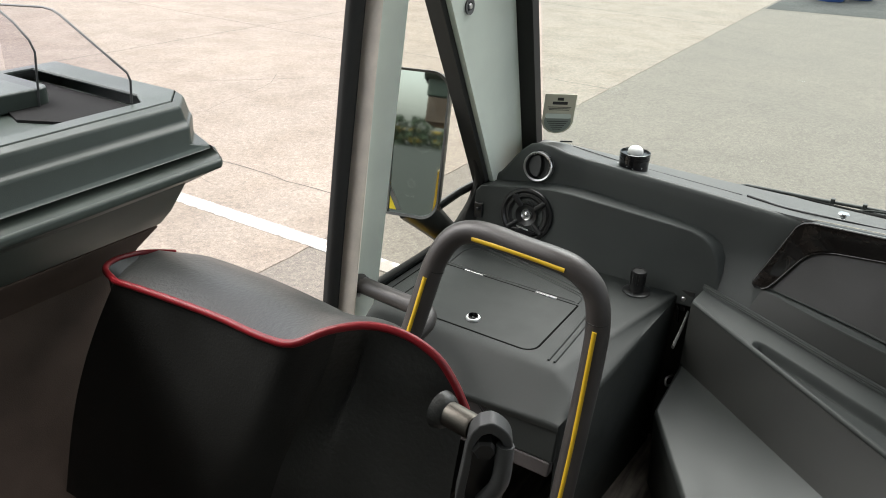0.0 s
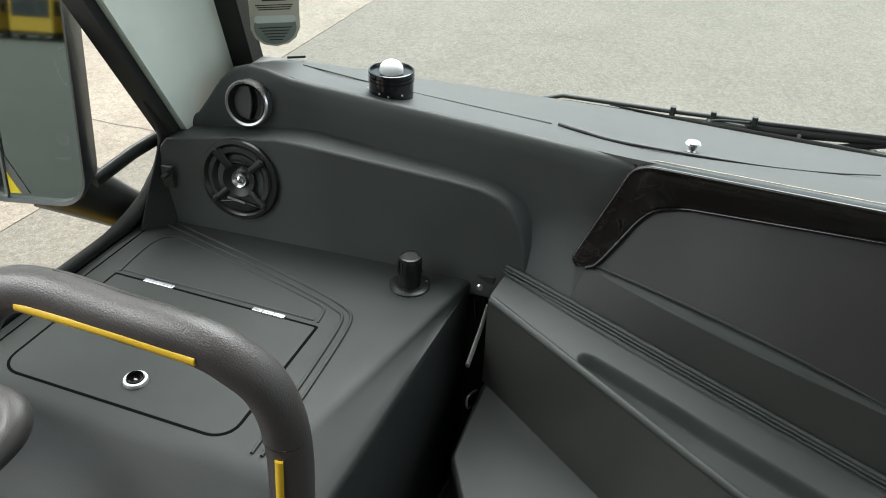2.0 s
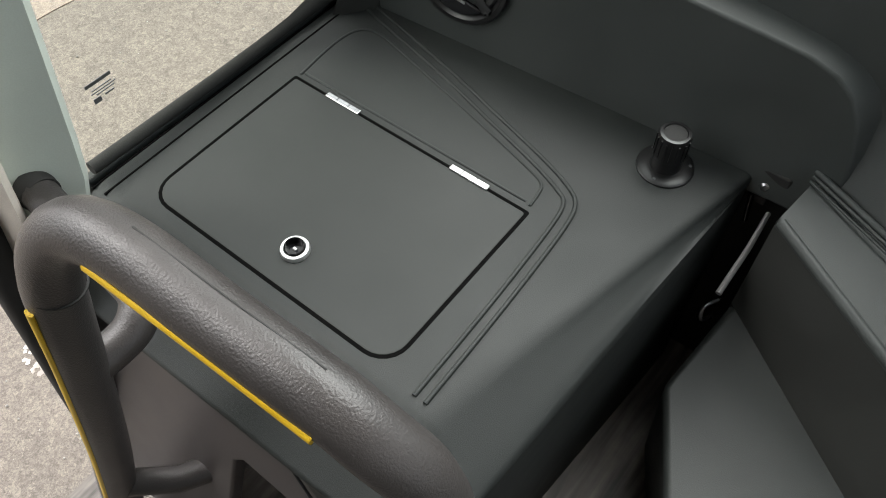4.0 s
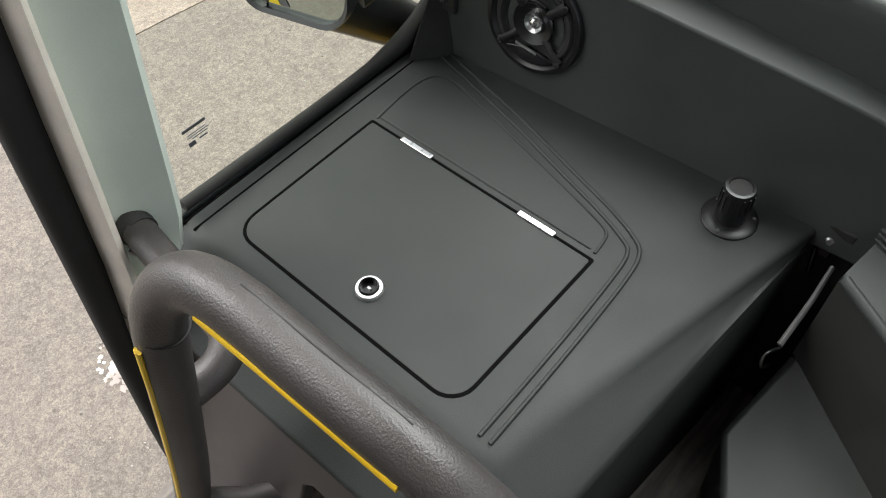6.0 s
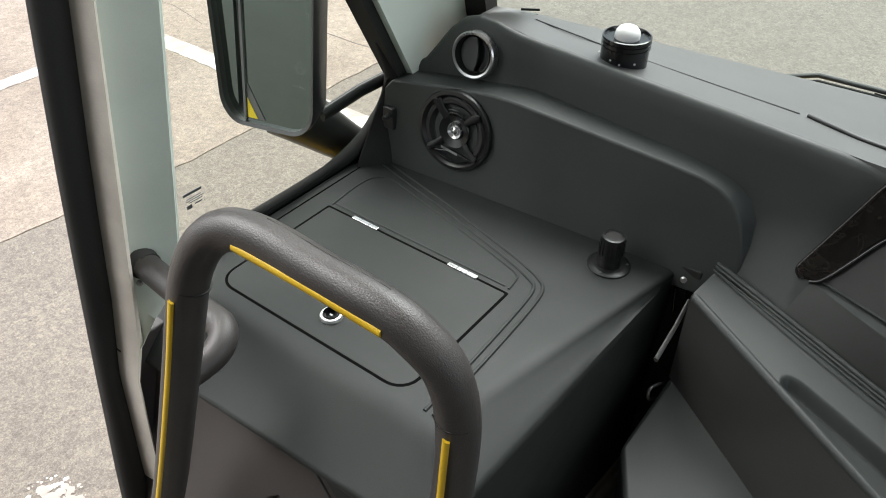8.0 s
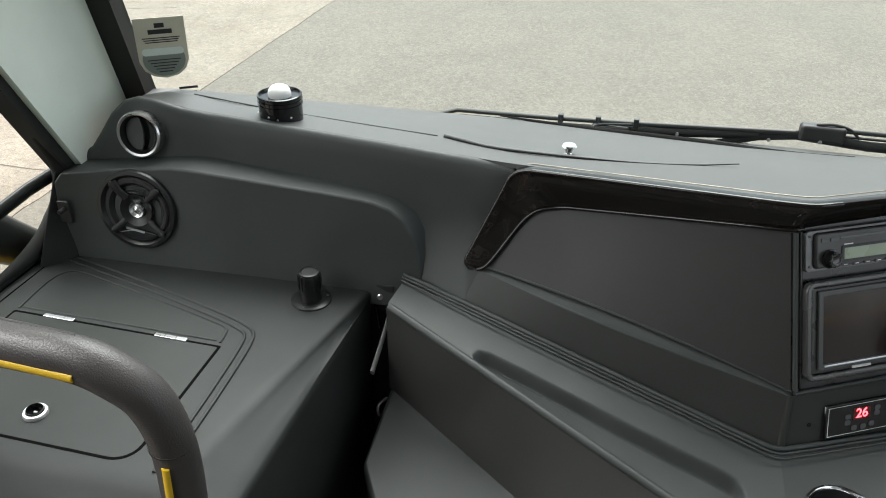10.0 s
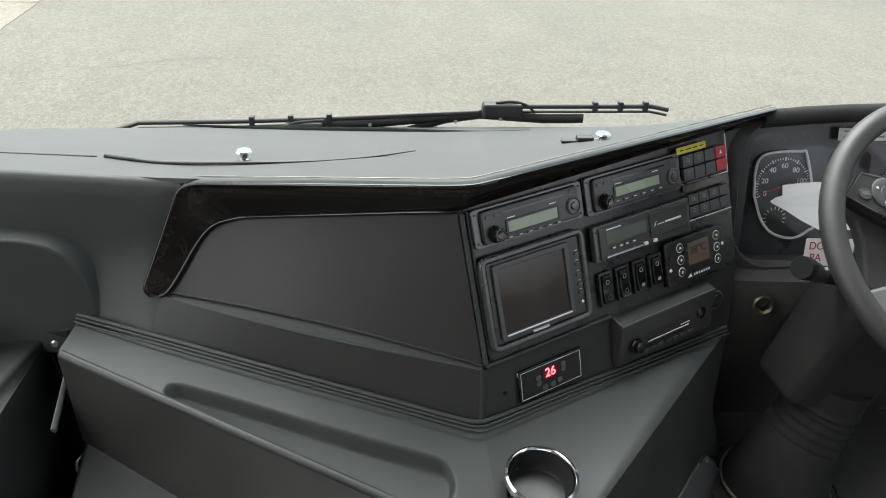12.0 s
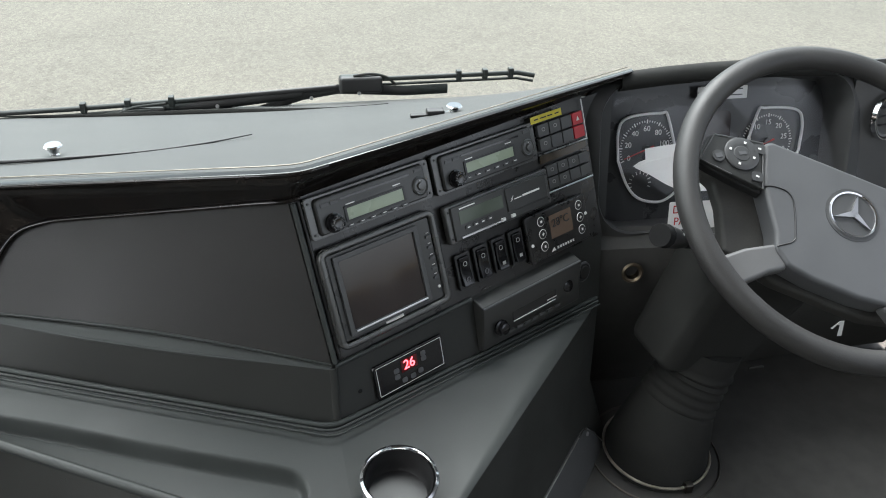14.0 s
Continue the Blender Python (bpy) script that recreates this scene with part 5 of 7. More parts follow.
def off(m, x, y, z=0.0):
    return m @ Matrix.Translation((x, y, z))


def radio(m, w, h, lcd, group):
    """A single-slot radio with screwed ears, a knob, a small joystick and a display; m: its middle."""
    r = thing("coach_radio", "black single-slot coach radio with a pale green display", "radio", group=group)
    part("frame", ring_plate(rounded(w, h, 0.004), rounded(w - 0.020, h - 0.006, 0.005), 0.006, m), M_RADIOFRAME, r, bevel=0.001)
    part("faceplate", plate(rounded(w - 0.021, h - 0.007, 0.005), 0.011, m), M_RADIO, r, bevel=0.002)
    for x in (-1, 1):
        for y in (-1, 1):
            part("screw", disc(0.0015, 0.0012, 0.001, 8, off(m, x * (w / 2 - 0.005), y * (h / 2 - 0.006), 0.006)), M_BLACK, r)
    lx, ly, lw, lh = lcd
    part("display_frame", ring_plate(rounded(lw + 0.006, lh + 0.005, 0.0015), rounded(lw, lh, 0.0008), 0.0012, off(m, lx, ly, 0.011)), M_BLACK, r)
    part("display", bar(off(m, lx, ly, 0.011), lw, lh, 0.0006), M_LCD, r, "pale green display")
    part("cd_slot", bar(off(m, 0.004, h / 2 - 0.0105, 0.011), w * 0.56, 0.0024, 0.0004), M_GLOSS, r)
    k = part("knob", turned([(0.0112, 0), (0.0112, 0.002), (0.0095, 0.003), (0.009, 0.010), (0.0075, 0.0112), (0.0045, 0.0105), (0, 0.0105)], 32, off(m, -w / 2 + 0.0285, -0.010, 0.010)), M_GLOSS, r, smooth=35)
    part("knob_ring", turned([(0.0048, 0.0108), (0.0058, 0.0120), (0.0068, 0.0108)], 28, off(m, -w / 2 + 0.0285, -0.010, 0.010)), M_BUTTON, k, smooth=60)
    for a in range(0, 360, 45):
        part("grip", bar(off(m, -w / 2 + 0.0285 + 0.0078 * math.cos(radians(a)), -0.010 + 0.0078 * math.sin(radians(a)), 0.0212) @ pose(0, 0, 0, 0, 0, a), 0.0026, 0.0010, 0.0006), M_HUB, k)
    j = part("joystick", turned([(0.0115, 0), (0.0115, 0.0015), (0.0098, 0.0028), (0.0085, 0.0020), (0.0055, 0.0022), (0.0045, 0.005), (0, 0.0055)], 28, off(m, w / 2 - 0.021, -0.004, 0.0105)), M_RADIOFRAME, r, smooth=35)
    part("arrow", bar(off(m, w / 2 - 0.021, 0.0025, 0.0135), 0.0012, 0.0012, 0.0004), M_PRINT, j)
    for n in range(6):
        part("button", bar(off(m, lx - lw / 2 + 0.002 + n * (lw - 0.002) / 5, ly - lh / 2 - 0.0062, 0.0105), 0.0095, 0.0034, 0.0016), M_BUTTON, r)
        part("print_bar", bar(off(m, lx - lw / 2 + 0.002 + n * (lw - 0.002) / 5, ly - lh / 2 - 0.0060, 0.0122), 0.0045, 0.0009, 0.0003), M_PRINT, r)
    for n in range(2):
        part("button", bar(off(m, -w / 2 + 0.0215 + 0.0125 * n, h / 2 - 0.0115, 0.0105), 0.010, 0.004, 0.0014), M_BUTTON, r)
    part("button", bar(off(m, w / 2 - 0.020, h / 2 - 0.0085, 0.0105), 0.011, 0.0038, 0.0014), M_BUTTON, r)
    part("print_bar", bar(off(m, lx - lw * 0.42, ly + lh / 2 + 0.0042, 0.0112), 0.012, 0.0013, 0.0003), M_PRINT, r)
    part("print_bar", bar(off(m, lx + lw * 0.42, ly + lh / 2 + 0.0062, 0.0112), 0.011, 0.0013, 0.0003), M_PRINT, r)
    return r


radio(face(0.112, 0.163, 0.002), 0.172, 0.0475, (0.0, -0.006, 0.078, 0.0135), "radios")
radio(face(0.292, 0.162, 0.002), 0.177, 0.0505, (0.0, -0.002, 0.082, 0.0125), "radios")

# colour monitor
mon = thing("reversing_monitor", "black dashboard monitor with a blank dark screen", "monitor")
mm = face(0.108, 0.0665, 0.002)
part("surround", ring_plate(rounded(0.166, 0.121, 0.012), rounded(0.148, 0.106, 0.004), 0.010, mm), M_RADIOFRAME, mon, bevel=0.003)
part("bezel", plate(rounded(0.147, 0.105, 0.003), 0.006, mm), M_RADIO, mon, bevel=0.0015)
ms = off(mm, -0.0065, 0.0005, 0.006)
part("screen_frame", ring_plate(rounded(0.119, 0.096, 0.002), rounded(0.106, 0.083, 0.001), 0.0035, ms), M_BUTTON, mon, bevel=0.001)
part("screen", bar(ms, 0.106, 0.083, 0.0008), M_SCREEN, mon, "blank dark brownish screen")
part("maker_plate", bar(off(mm, -0.004, -0.0503, 0.006), 0.026, 0.0032, 0.0012), M_PRINT, mon)
# bright strip stands in for the glint along the screen's lower bevel
part("sill_glint", tube([off(ms, -0.052, -0.0435, 0.0036).translation, off(ms, 0.053, -0.0435, 0.0036).translation], 0.0013, 6), M_LOCK, mon, "bright strip added as the glint of the lower bevel")
for n, v in enumerate((0.0955, 0.0824, 0.0684, 0.0551, 0.0432)):
    part("button", plate(rounded(0.008, 0.0036, 0.0012, 3), 0.002, face(0.1755, v, 0.008)), M_BUTTON, mon)
    part("print_bar", bar(face(0.1755, v + 0.0045, 0.0082), 0.004, 0.0008, 0.0003), M_PRINT, mon)
part("jack", disc(0.0022, 0.0018, 0.001, 10, face(0.177, 0.030, 0.008)), M_PRINT, mon)

# tachograph
tach = thing("tachograph", "black tachograph with a small display and printer drawer", "tachograph")
mt = face(0.2965, 0.0972, 0.002)
part("frame", plate(rounded(0.182, 0.049, 0.003), 0.010, mt), M_RADIOFRAME, tach, bevel=0.002)
part("faceplate", plate(rounded(0.168, 0.044, 0.002), 0.013, mt), M_RADIO, tach, bevel=0.0015)
part("display", bar(off(mt, -0.036, 0.006, 0.013), 0.074, 0.0165, 0.0006), M_LCDDIM, tach, "dim green display")
part("print_bar", bar(off(mt, -0.058, 0.0175, 0.013), 0.026, 0.0015, 0.0003), M_PRINT, tach)
part("drawer", plate(rounded(0.074, 0.032, 0.002), 0.003, off(mt, 0.044, 0.004, 0.012)), M_RADIO, tach, bevel=0.001)
part("logo", plate([(-0.003, -0.003), (0.001, -0.0005), (-0.0008, 0.0), (0.003, 0.004), (-0.001, 0.001), (0.001, 0.0005)], 0.0004, off(mt, 0.016, 0.004, 0.0152)), M_PRINT, tach)
part("print_bar", bar(off(mt, 0.0265, 0.003, 0.0152), 0.013, 0.0012, 0.0003), M_PRINT, tach)
part("print_bar", bar(off(mt, 0.051, 0.0035, 0.0152), 0.032, 0.0025, 0.0003), M_PRINT, tach)
for x in (-0.062, -0.049, -0.038, -0.025):
    part("button", plate(rounded(0.0095, 0.0046, 0.002, 3), 0.002, off(mt, x, -0.0085, 0.0125)), M_BUTTON, tach)
    part("print_bar", bar(off(mt, x, -0.0085, 0.0147), 0.004, 0.0016, 0.0003), M_PRINT, tach)
for x in (-0.0868, 0.0868):
    for y in (-0.017, 0.017):
        part("screw", disc(0.0016, 0.0012, 0.001, 8, off(mt, x, y, 0.010)), M_BLACK, tach)
part("card_slot", bar(off(mt, -0.038, -0.0185, 0.013), 0.075, 0.0022, 0.002), M_STEEL, tach, "worn metal card slot edge")
for x in (-0.004, 0.014):
    part("release", bar(off(mt, x, -0.0175, 0.013), 0.006, 0.004, 0.003), M_PRINT, tach)


def keys(m, w, h, cols, reds, group):
    """A block of push switches in two rows; m: its middle."""
    for row in range(2):
        for c in range(cols):
            k = thing("push_switch", "red hazard push switch" if (c in reds) else "small square dark grey push switch", "switch", group=group)
            mk = off(m, (c - (cols - 1) / 2) * w / cols, (0.5 - row) * h / 2, 0.001)
            part("cap", plate(rounded(w / cols - 0.0016, h / 2 - 0.002, 0.001, 2), 0.006, mk), M_HAZARD if c in reds else M_BUTTON, k, bevel=0.0008)
            if c in reds:
                if row == 0:
                    part("triangle", plate([(-0.003, -0.003), (0.003, -0.003), (0, 0.003)], 0.0004, off(mk, 0, 0, 0.006)), M_PRINT, k)
            elif (row, c) in ((0, 0), (0, 1), (1, 0)) or group == "lower switches" and (row, c) in ((0, 2), (1, 1)):
                part("symbol", ring_plate(rounded(0.006, 0.005, 0.002, 3), rounded(0.0048, 0.0038, 0.0015, 3), 0.0003, off(mk, 0, 0.001, 0.006)), M_FAINT, k)


keys(face(0.432, 0.1625, 0.002), 0.092, 0.038, 4, (3,), "upper switches")
keys(face(0.4345, 0.1068, 0.002), 0.088, 0.034, 4, (), "lower switches")
strips = thing("switch_trim", "thin silver trim strips under the switch blocks", "trim strip")
M_WOODEN = mat("brown_sheen", (0.05, 0.035, 0.02), 0.2, vary=0.3, blot=50)
part("strip", tube([at(0.385, 0.1395, 0.004), at(0.485, 0.1385, 0.004)], 0.0012, 6), M_STEEL, strips)
part("strip", tube([at(0.390, 0.0845, 0.004), at(0.485, 0.0838, 0.004)], 0.0014, 6), M_STEEL, strips)
part("strip", tube([at(0.484, 0.195, 0.004), at(0.484, 0.140, 0.004)], 0.0010, 6), M_STEEL, strips)
part("inlay", bar(face(0.434, 0.132, 0.003), 0.094, 0.010, 0.001), M_WOODEN, strips, "brown lacquered inlay")
ylab = thing("yellow_label", "yellow printed warning label above the switches", "label")
M_YLAB = mat("yellow_label", (0.68, 0.58, 0.03), 0.4, vary=0.05)
part("film", bar(face(0.407, 0.1885, 0.008), 0.060, 0.0095, 0.0006), M_YLAB, ylab)
for n, w in enumerate((0.008, 0.012, 0.010, 0.008)):
    part("print_bar", bar(face(0.387 + 0.0135 * n, 0.1885, 0.0088), w, 0.0016, 0.0003), M_BLACK, ylab)

for n, u in enumerate((0.2222, 0.2535, 0.2850, 0.3165)):
    k = thing("rocker_switch", "black rocker switch with a pale symbol", "switch", group="rocker switches")
    mk = face(u, 0.033, 0.002)
    part("bezel", ring_plate(rounded(0.0245, 0.047, 0.002, 3), rounded(0.0175, 0.039, 0.002, 3), 0.004, mk), M_BLACK, k, bevel=0.0008)
    cap = hull([(x, y, z) for x in (-0.0082, 0.0082) for y, z in ((-0.019, 0), (-0.019, 0.0095), (0.0, 0.006), (0.019, 0.0075), (0.019, 0))], [(0, 1, 2, 3, 4), (9, 8, 7, 6, 5), (0, 5, 6, 1), (1, 6, 7, 2), (2, 7, 8, 3), (3, 8, 9, 4), (4, 9, 5, 0)])
    bmesh.ops.transform(cap, matrix=mk, verts=cap.verts)
    part("rocker", cap, M_GLOSS, k, bevel=0.001)
    part("symbol", ring_plate(rounded(0.006, 0.006, 0.002, 3), rounded(0.0046, 0.0046, 0.0016, 3), 0.0003, off(mk, 0, 0.010, 0.0072)), M_FAINT, k)
    part("symbol", bar(off(mk, 0, -0.011, 0.0088), 0.0055, 0.0045, 0.0003) if n > 1 else ring_plate(rounded(0.006, 0.007, 0.0025, 3), rounded(0.0046, 0.0056, 0.002, 3), 0.0003, off(mk, 0, -0.011, 0.0088)), M_FAINT if n > 1 else M_HUB, k)

clim = thing("climate_control", "black climate control with round buttons and a brown display", "climate control")
mc = face(0.3945, 0.0335, 0.003)
part("faceplate", plate(rounded(0.121, 0.066, 0.005), 0.007, mc), M_SATIN, clim, bevel=0.002)
part("display", bar(off(mc, 0.0055, 0.006, 0.007), 0.044, 0.033, 0.0006), M_LCDBRN, clim, "brown backlit display")
words("digits", "28\u00b0C", 0.0165, off(mc, 0.0045, 0.010, 0.0078), M_BLACK, clim)
for x in (-0.0325, 0.0445):
    for k, y in enumerate((0.0200, 0.0022, -0.0158)):
        b = part("button", disc(0.0062, 0.0056, 0.0015, 24, off(mc, x, y, 0.007)), M_RADIO, clim)
        part("ring", turned([(0.0058, 0.0008), (0.0064, 0.0014), (0.0070, 0.0008)], 24, off(mc, x, y, 0.0068)), M_PRINT, b, smooth=60)
        part("symbol", bar(off(mc, x, y, 0.0085) @ pose(0, 0, 0, 0, 0, 40 * k), 0.0036, 0.003, 0.0003), M_PRINT, b)
for x, y in ((-0.054, -0.008), (0.057, 0.004)):
    part("screw", disc(0.0026, 0.002, 0.0012, 12, off(mc, x, y, 0.007)), M_PRINT, clim)
part("logo", plate([(-0.005, -0.0025), (0.004, -0.0025), (0.001, 0.003)], 0.0004, off(mc, -0.016, -0.0255, 0.007)), M_PRINT, clim)
for n in range(7):
    part("print_bar", bar(off(mc, -0.007 + 0.0052 * n, -0.0255, 0.007), 0.0032, 0.0034, 0.0003), M_PRINT, clim)

# lower fascia: cold-box controller, small radio, round socket
dig = thing("fridge_controller", "black panel controller with a glowing red display", "controller")
md = basis(low_face(0.1155, -0.0543, 0.0060).translation, U, V2 - 0.095 * N2)
part("faceplate", plate(rounded(0.106, 0.0445, 0.001, 2), 0.004, md), M_GLOSS, dig, bevel=0.0008)
part("line", ring_plate(rounded(0.100, 0.0385, 0.0005, 1), rounded(0.0988, 0.0373, 0.0005, 1), 0.0004, off(md, 0, 0, 0.004)), M_PRINT, dig, "thin pale printed border")
M_SEG = glow("red_segments", (1.0, 0.04, 0.05), 3.0)
part("window", bar(off(md, -0.002, 0.006, 0.0042), 0.025, 0.0165, 0.0003), mat("red_window", (0.10, 0.008, 0.01), 0.2), dig)
words("digits", "26", 0.0175, off(md, -0.002, 0.006, 0.0048), M_SEG, dig)
for x, y in ((-0.022, 0.004), (-0.022, -0.004), (0.020, 0.010), (0.020, 0.003), (-0.012, -0.0125), (0.001, -0.0125), (0.013, -0.0105)):
    part("button", plate(rounded(0.0075, 0.0065, 0.002, 3), 0.0012, off(md, x, y, 0.004)), M_HUB, dig)
part("hole", disc(0.0028, 0.0026, 0.0008, 12, low_face(0.042, -0.054, 0.0058)), M_GLOSS, dig)

r3 = thing("small_radio", "black single-slot player under a slanted shelf", "radio")
m3 = low_face(0.3235, -0.0560, 0.002)
part("box", hull([tuple(low_face(u, v, w).translation) for u in (0.230, 0.420) for v, w in ((-0.088, 0.0), (-0.084, 0.016), (-0.024, 0.022), (-0.018, 0.02), (-0.010, 0.0))], [(0, 1, 2, 3, 4), (9, 8, 7, 6, 5), (0, 5, 6, 1), (1, 6, 7, 2), (2, 7, 8, 3), (3, 8, 9, 4), (4, 9, 5, 0)]), M_RADIO, r3, bevel=0.002)
m3 = basis(low_face(0.325, -0.054, 0.0195).translation, U, V2 - 0.1 * N2)
part("shelf_edge", tube([low_face(0.231, -0.0195, 0.021).translation, low_face(0.419, -0.0195, 0.021).translation], 0.0016, 6), M_HUB, r3)
part("slot", bar(off(m3, 0.01, 0.019, 0.0005), 0.12, 0.0016, 0.0006), M_STEEL, r3)
part("display", bar(off(m3, 0.0, 0.003, 0.0005), 0.085, 0.014, 0.0008), M_GLOSS, r3)
part("display_edge", tube([off(m3, -0.042, -0.005, 0.001).translation, off(m3, 0.040, -0.005, 0.001).translation], 0.0009, 6), M_PRINT, r3)
part("knob", turned([(0.011, 0), (0.011, 0.003), (0.0085, 0.004), (0.008, 0.010), (0.006, 0.011), (0, 0.011)], 28, off(m3, -0.066, -0.004, 0)), M_GLOSS, r3, smooth=35)
part("knob", turned([(0.009, 0), (0.009, 0.002), (0.006, 0.003), (0, 0.004)], 24, off(m3, 0.068, 0.004, 0)), M_GLOSS, r3, smooth=35)
for n in range(7):
    part("button", bar(off(m3, -0.048 + 0.015 * n, -0.0165, 0.0), 0.010, 0.004, 0.0016), M_BUTTON, r3)
for n in range(5):
    part("print_bar", bar(off(m3, 0.025 + 0.004 * n, -0.0005, 0.0014), 0.003, 0.0016, 0.0003), M_PRINT, r3)
for sx in (-0.078, -0.062):
    part("print_bar", bar(off(m3, sx, 0.018, 0.0005), 0.004, 0.003, 0.0004), M_PRINT, r3)
sock = thing("round_switch", "round black dial switch on the fascia", "switch")
part("ring", turned([(0.011, 0), (0.0135, 0.003), (0.0155, 0.002), (0.016, 0)], 28, low_face(0.440, -0.050, 0.006)), M_HUB, sock, smooth=40)
part("cap", turned([(0.011, 0.001), (0.010, 0.005), (0, 0.006)], 24, low_face(0.440, -0.050, 0.006)), M_BLACK, sock, smooth=40)

# ---- side locker ----
LK = Vector((-0.87, 0.12, FLOOR))
locker = thing("side_locker", "black vinyl side locker with a lockable flap under the window", "locker", LK)


def shifted(bm, origin):
    bmesh.ops.translate(bm, vec=-Vector(origin), verts=bm.verts)
    return bm


def lp(name, bm, material, label="", **k):
    return part(name, shifted(bm, LK), material, locker, label, **k)


ZT = 1.0245
def bow(a, b, c, t):
    """A point of the soft bend from a over b to c."""
    return lerp(lerp(a, b, t), lerp(b, c, t), t)


def along_index(line, u):
    """The point at place u of a list of points, between two of them where u is no whole number."""
    k = min(int(u), len(line) - 2)
    return lerp(line[k], line[k + 1], u - k)


def toward(a, b, d):
    return tuple(Vector(a) + (Vector(b) - Vector(a)).normalized() * d)


# each lane across the locker: where it starts at the back, bends at the front edge and ends below the rolled front
lanes = [((x, 0.34, ZT), (x, -0.068 + 0.008 * (x + 1.108) / 0.35, ZT), (x, -0.150 + 0.006 * (x + 1.108) / 0.35, 0.945 + 0.022 * (x + 1.108) / 0.35)) for x in (-1.108, -1.0, -0.9, -0.82, -0.765)]
bend_b, bend_f = ((-0.645, 0.34, ZT), (-0.603, 0.34, 1.0215), (-0.604, 0.34, 1.006)), ((-0.765, -0.060, ZT), (-0.700, -0.060, 1.0235), (-0.632, -0.082, 0.988))
fold_b, fold_f = eased(bend_b, 0.010, 6), eased(bend_f, 0.014, 6)
for u, w in ((0.93, 0.46), (1, 0.5), (2, 0.56), (3, 0.6), (4, 0.64), (5, 0.68), (6, 0.72), (7, 0.76), (7.08, 0.78), (7.6, 0.9)):
    lanes.append((along_index(fold_b, u), along_index(fold_f, u), lerp((-0.765, -0.144, 0.9665), (-0.652, -0.140, 0.972), w)))
side_b, side_f, side_c = (-0.607, 0.34, FLOOR), (-0.640, -0.082, FLOOR), (-0.655, -0.125, FLOOR)
for t in (0.0, 0.25, 0.5, 0.75, 1.0):
    turn_b = bow(toward(bend_b[2], bend_b[1], 0.006), bend_b[2], toward(bend_b[2], side_b, 0.008), t)
    turn_f = bow(toward(bend_f[2], bend_f[1], 0.008), bend_f[2], toward(bend_f[2], side_f, 0.008), t)
    lanes.append((turn_b, turn_f, lerp((-0.652, -0.140, 0.972), (-0.6525, -0.138, 0.960), t)))
lanes += [((-0.607, 0.34, 0.85), (-0.636, -0.082, 0.85), (-0.6535, -0.132, 0.85)), (side_b, side_f, side_c)]
shell = []
for n, (back, bend, low) in enumerate(lanes):
    a, c = toward(bend, back, 0.013), toward(bend, low, 0.013)
    line = [lerp(back, a, k / 8) for k in range(8)] + [lerp(back, a, 0.985), a] + [bow(a, bend, c, k / 6) for k in range(1, 7)] + [lerp(c, low, k) for k in (0.08, 0.5, 0.92)]
    rim = (low[0], -0.139, low[2] - 0.012) if n < 16 else (low[0], low[1] + 0.004, low[2] - 0.0005)
    line += [bow(toward(low, bend, 0.006), low, toward(low, rim, 0.006), k / 3) for k in range(4)] + [rim] if n < 16 else [low, low[:1] + (low[1] + 0.001, low[2]), low[:1] + (low[1] + 0.002, low[2]), low[:1] + (low[1] + 0.003, low[2]), rim]
    shell.append(line)
lp("top_shell", sheet(shell), M_LOCKER, smooth=50)
front_panel = [(-1.108, FLOOR), (-1.108, 0.950), (-0.815, 0.960), (-0.735, 0.896), (-0.655, 0.896), (-0.655, 0.870), (-0.855, 0.872), (-0.868, 0.860), (-0.882, FLOOR)]
lp("front_panel", prism(front_panel, lambda x, z: (x, -0.128 - 0.34 * (0.945 - z), z), lambda x, z: (x, -0.108 - 0.34 * (0.945 - z), z)), M_BROWNPANEL, bevel=0.004)
lp("front_band", prism([(-0.808, 0.960), (-0.652, 0.964), (-0.652, 0.897), (-0.733, 0.897)], lambda x, z: (x, -0.134 - 0.34 * (0.955 - z) * 0.6, z), lambda x, z: (x, -0.112, z)), M_LOCKER, bevel=0.004)
lp("front_bead", tube([(-0.817, -0.131, 0.957), (-0.735, -0.150, 0.895)], 0.0016, 8), M_BLACK, smooth=60)
lp("recess", hull([(-0.885, -0.10, FLOOR + 0.002), (-0.885, 0.25, FLOOR + 0.002), (-0.885, 0.25, 0.90), (-0.885, -0.10, 0.90), (-0.66, 0.25, FLOOR + 0.002), (-0.66, 0.25, 0.90), (-0.66, -0.10, 0.90)], [(0, 1, 2, 3), (1, 4, 5, 2), (3, 2, 5, 6)]), M_BLACK)
lp("back_panel", boxm(-1.108, -0.61, 0.335, 0.345, FLOOR, 1.02), M_BLACK)
# window sill strip with its seam
lp("sill", boxm(-1.125, -1.112, -0.07, 0.345, 0.98, ZT + 0.006), M_LOCKER, bevel=0.004)
lp("seam", boxm(-1.1105, -1.1075, -0.068, 0.330, ZT - 0.002, ZT + 0.0006), M_GAP_SHADE)
lp("seam", boxm(-1.0935, -1.0915, -0.066, 0.318, ZT - 0.002, ZT + 0.0007), M_GAP_SHADE)
# flap in its gap
FX0, FX1, FY0, FY1 = -1.058, -0.753, -0.038, 0.165
fc = pose((FX0 + FX1) / 2, (FY0 + FY1) / 2, ZT - 0.001)


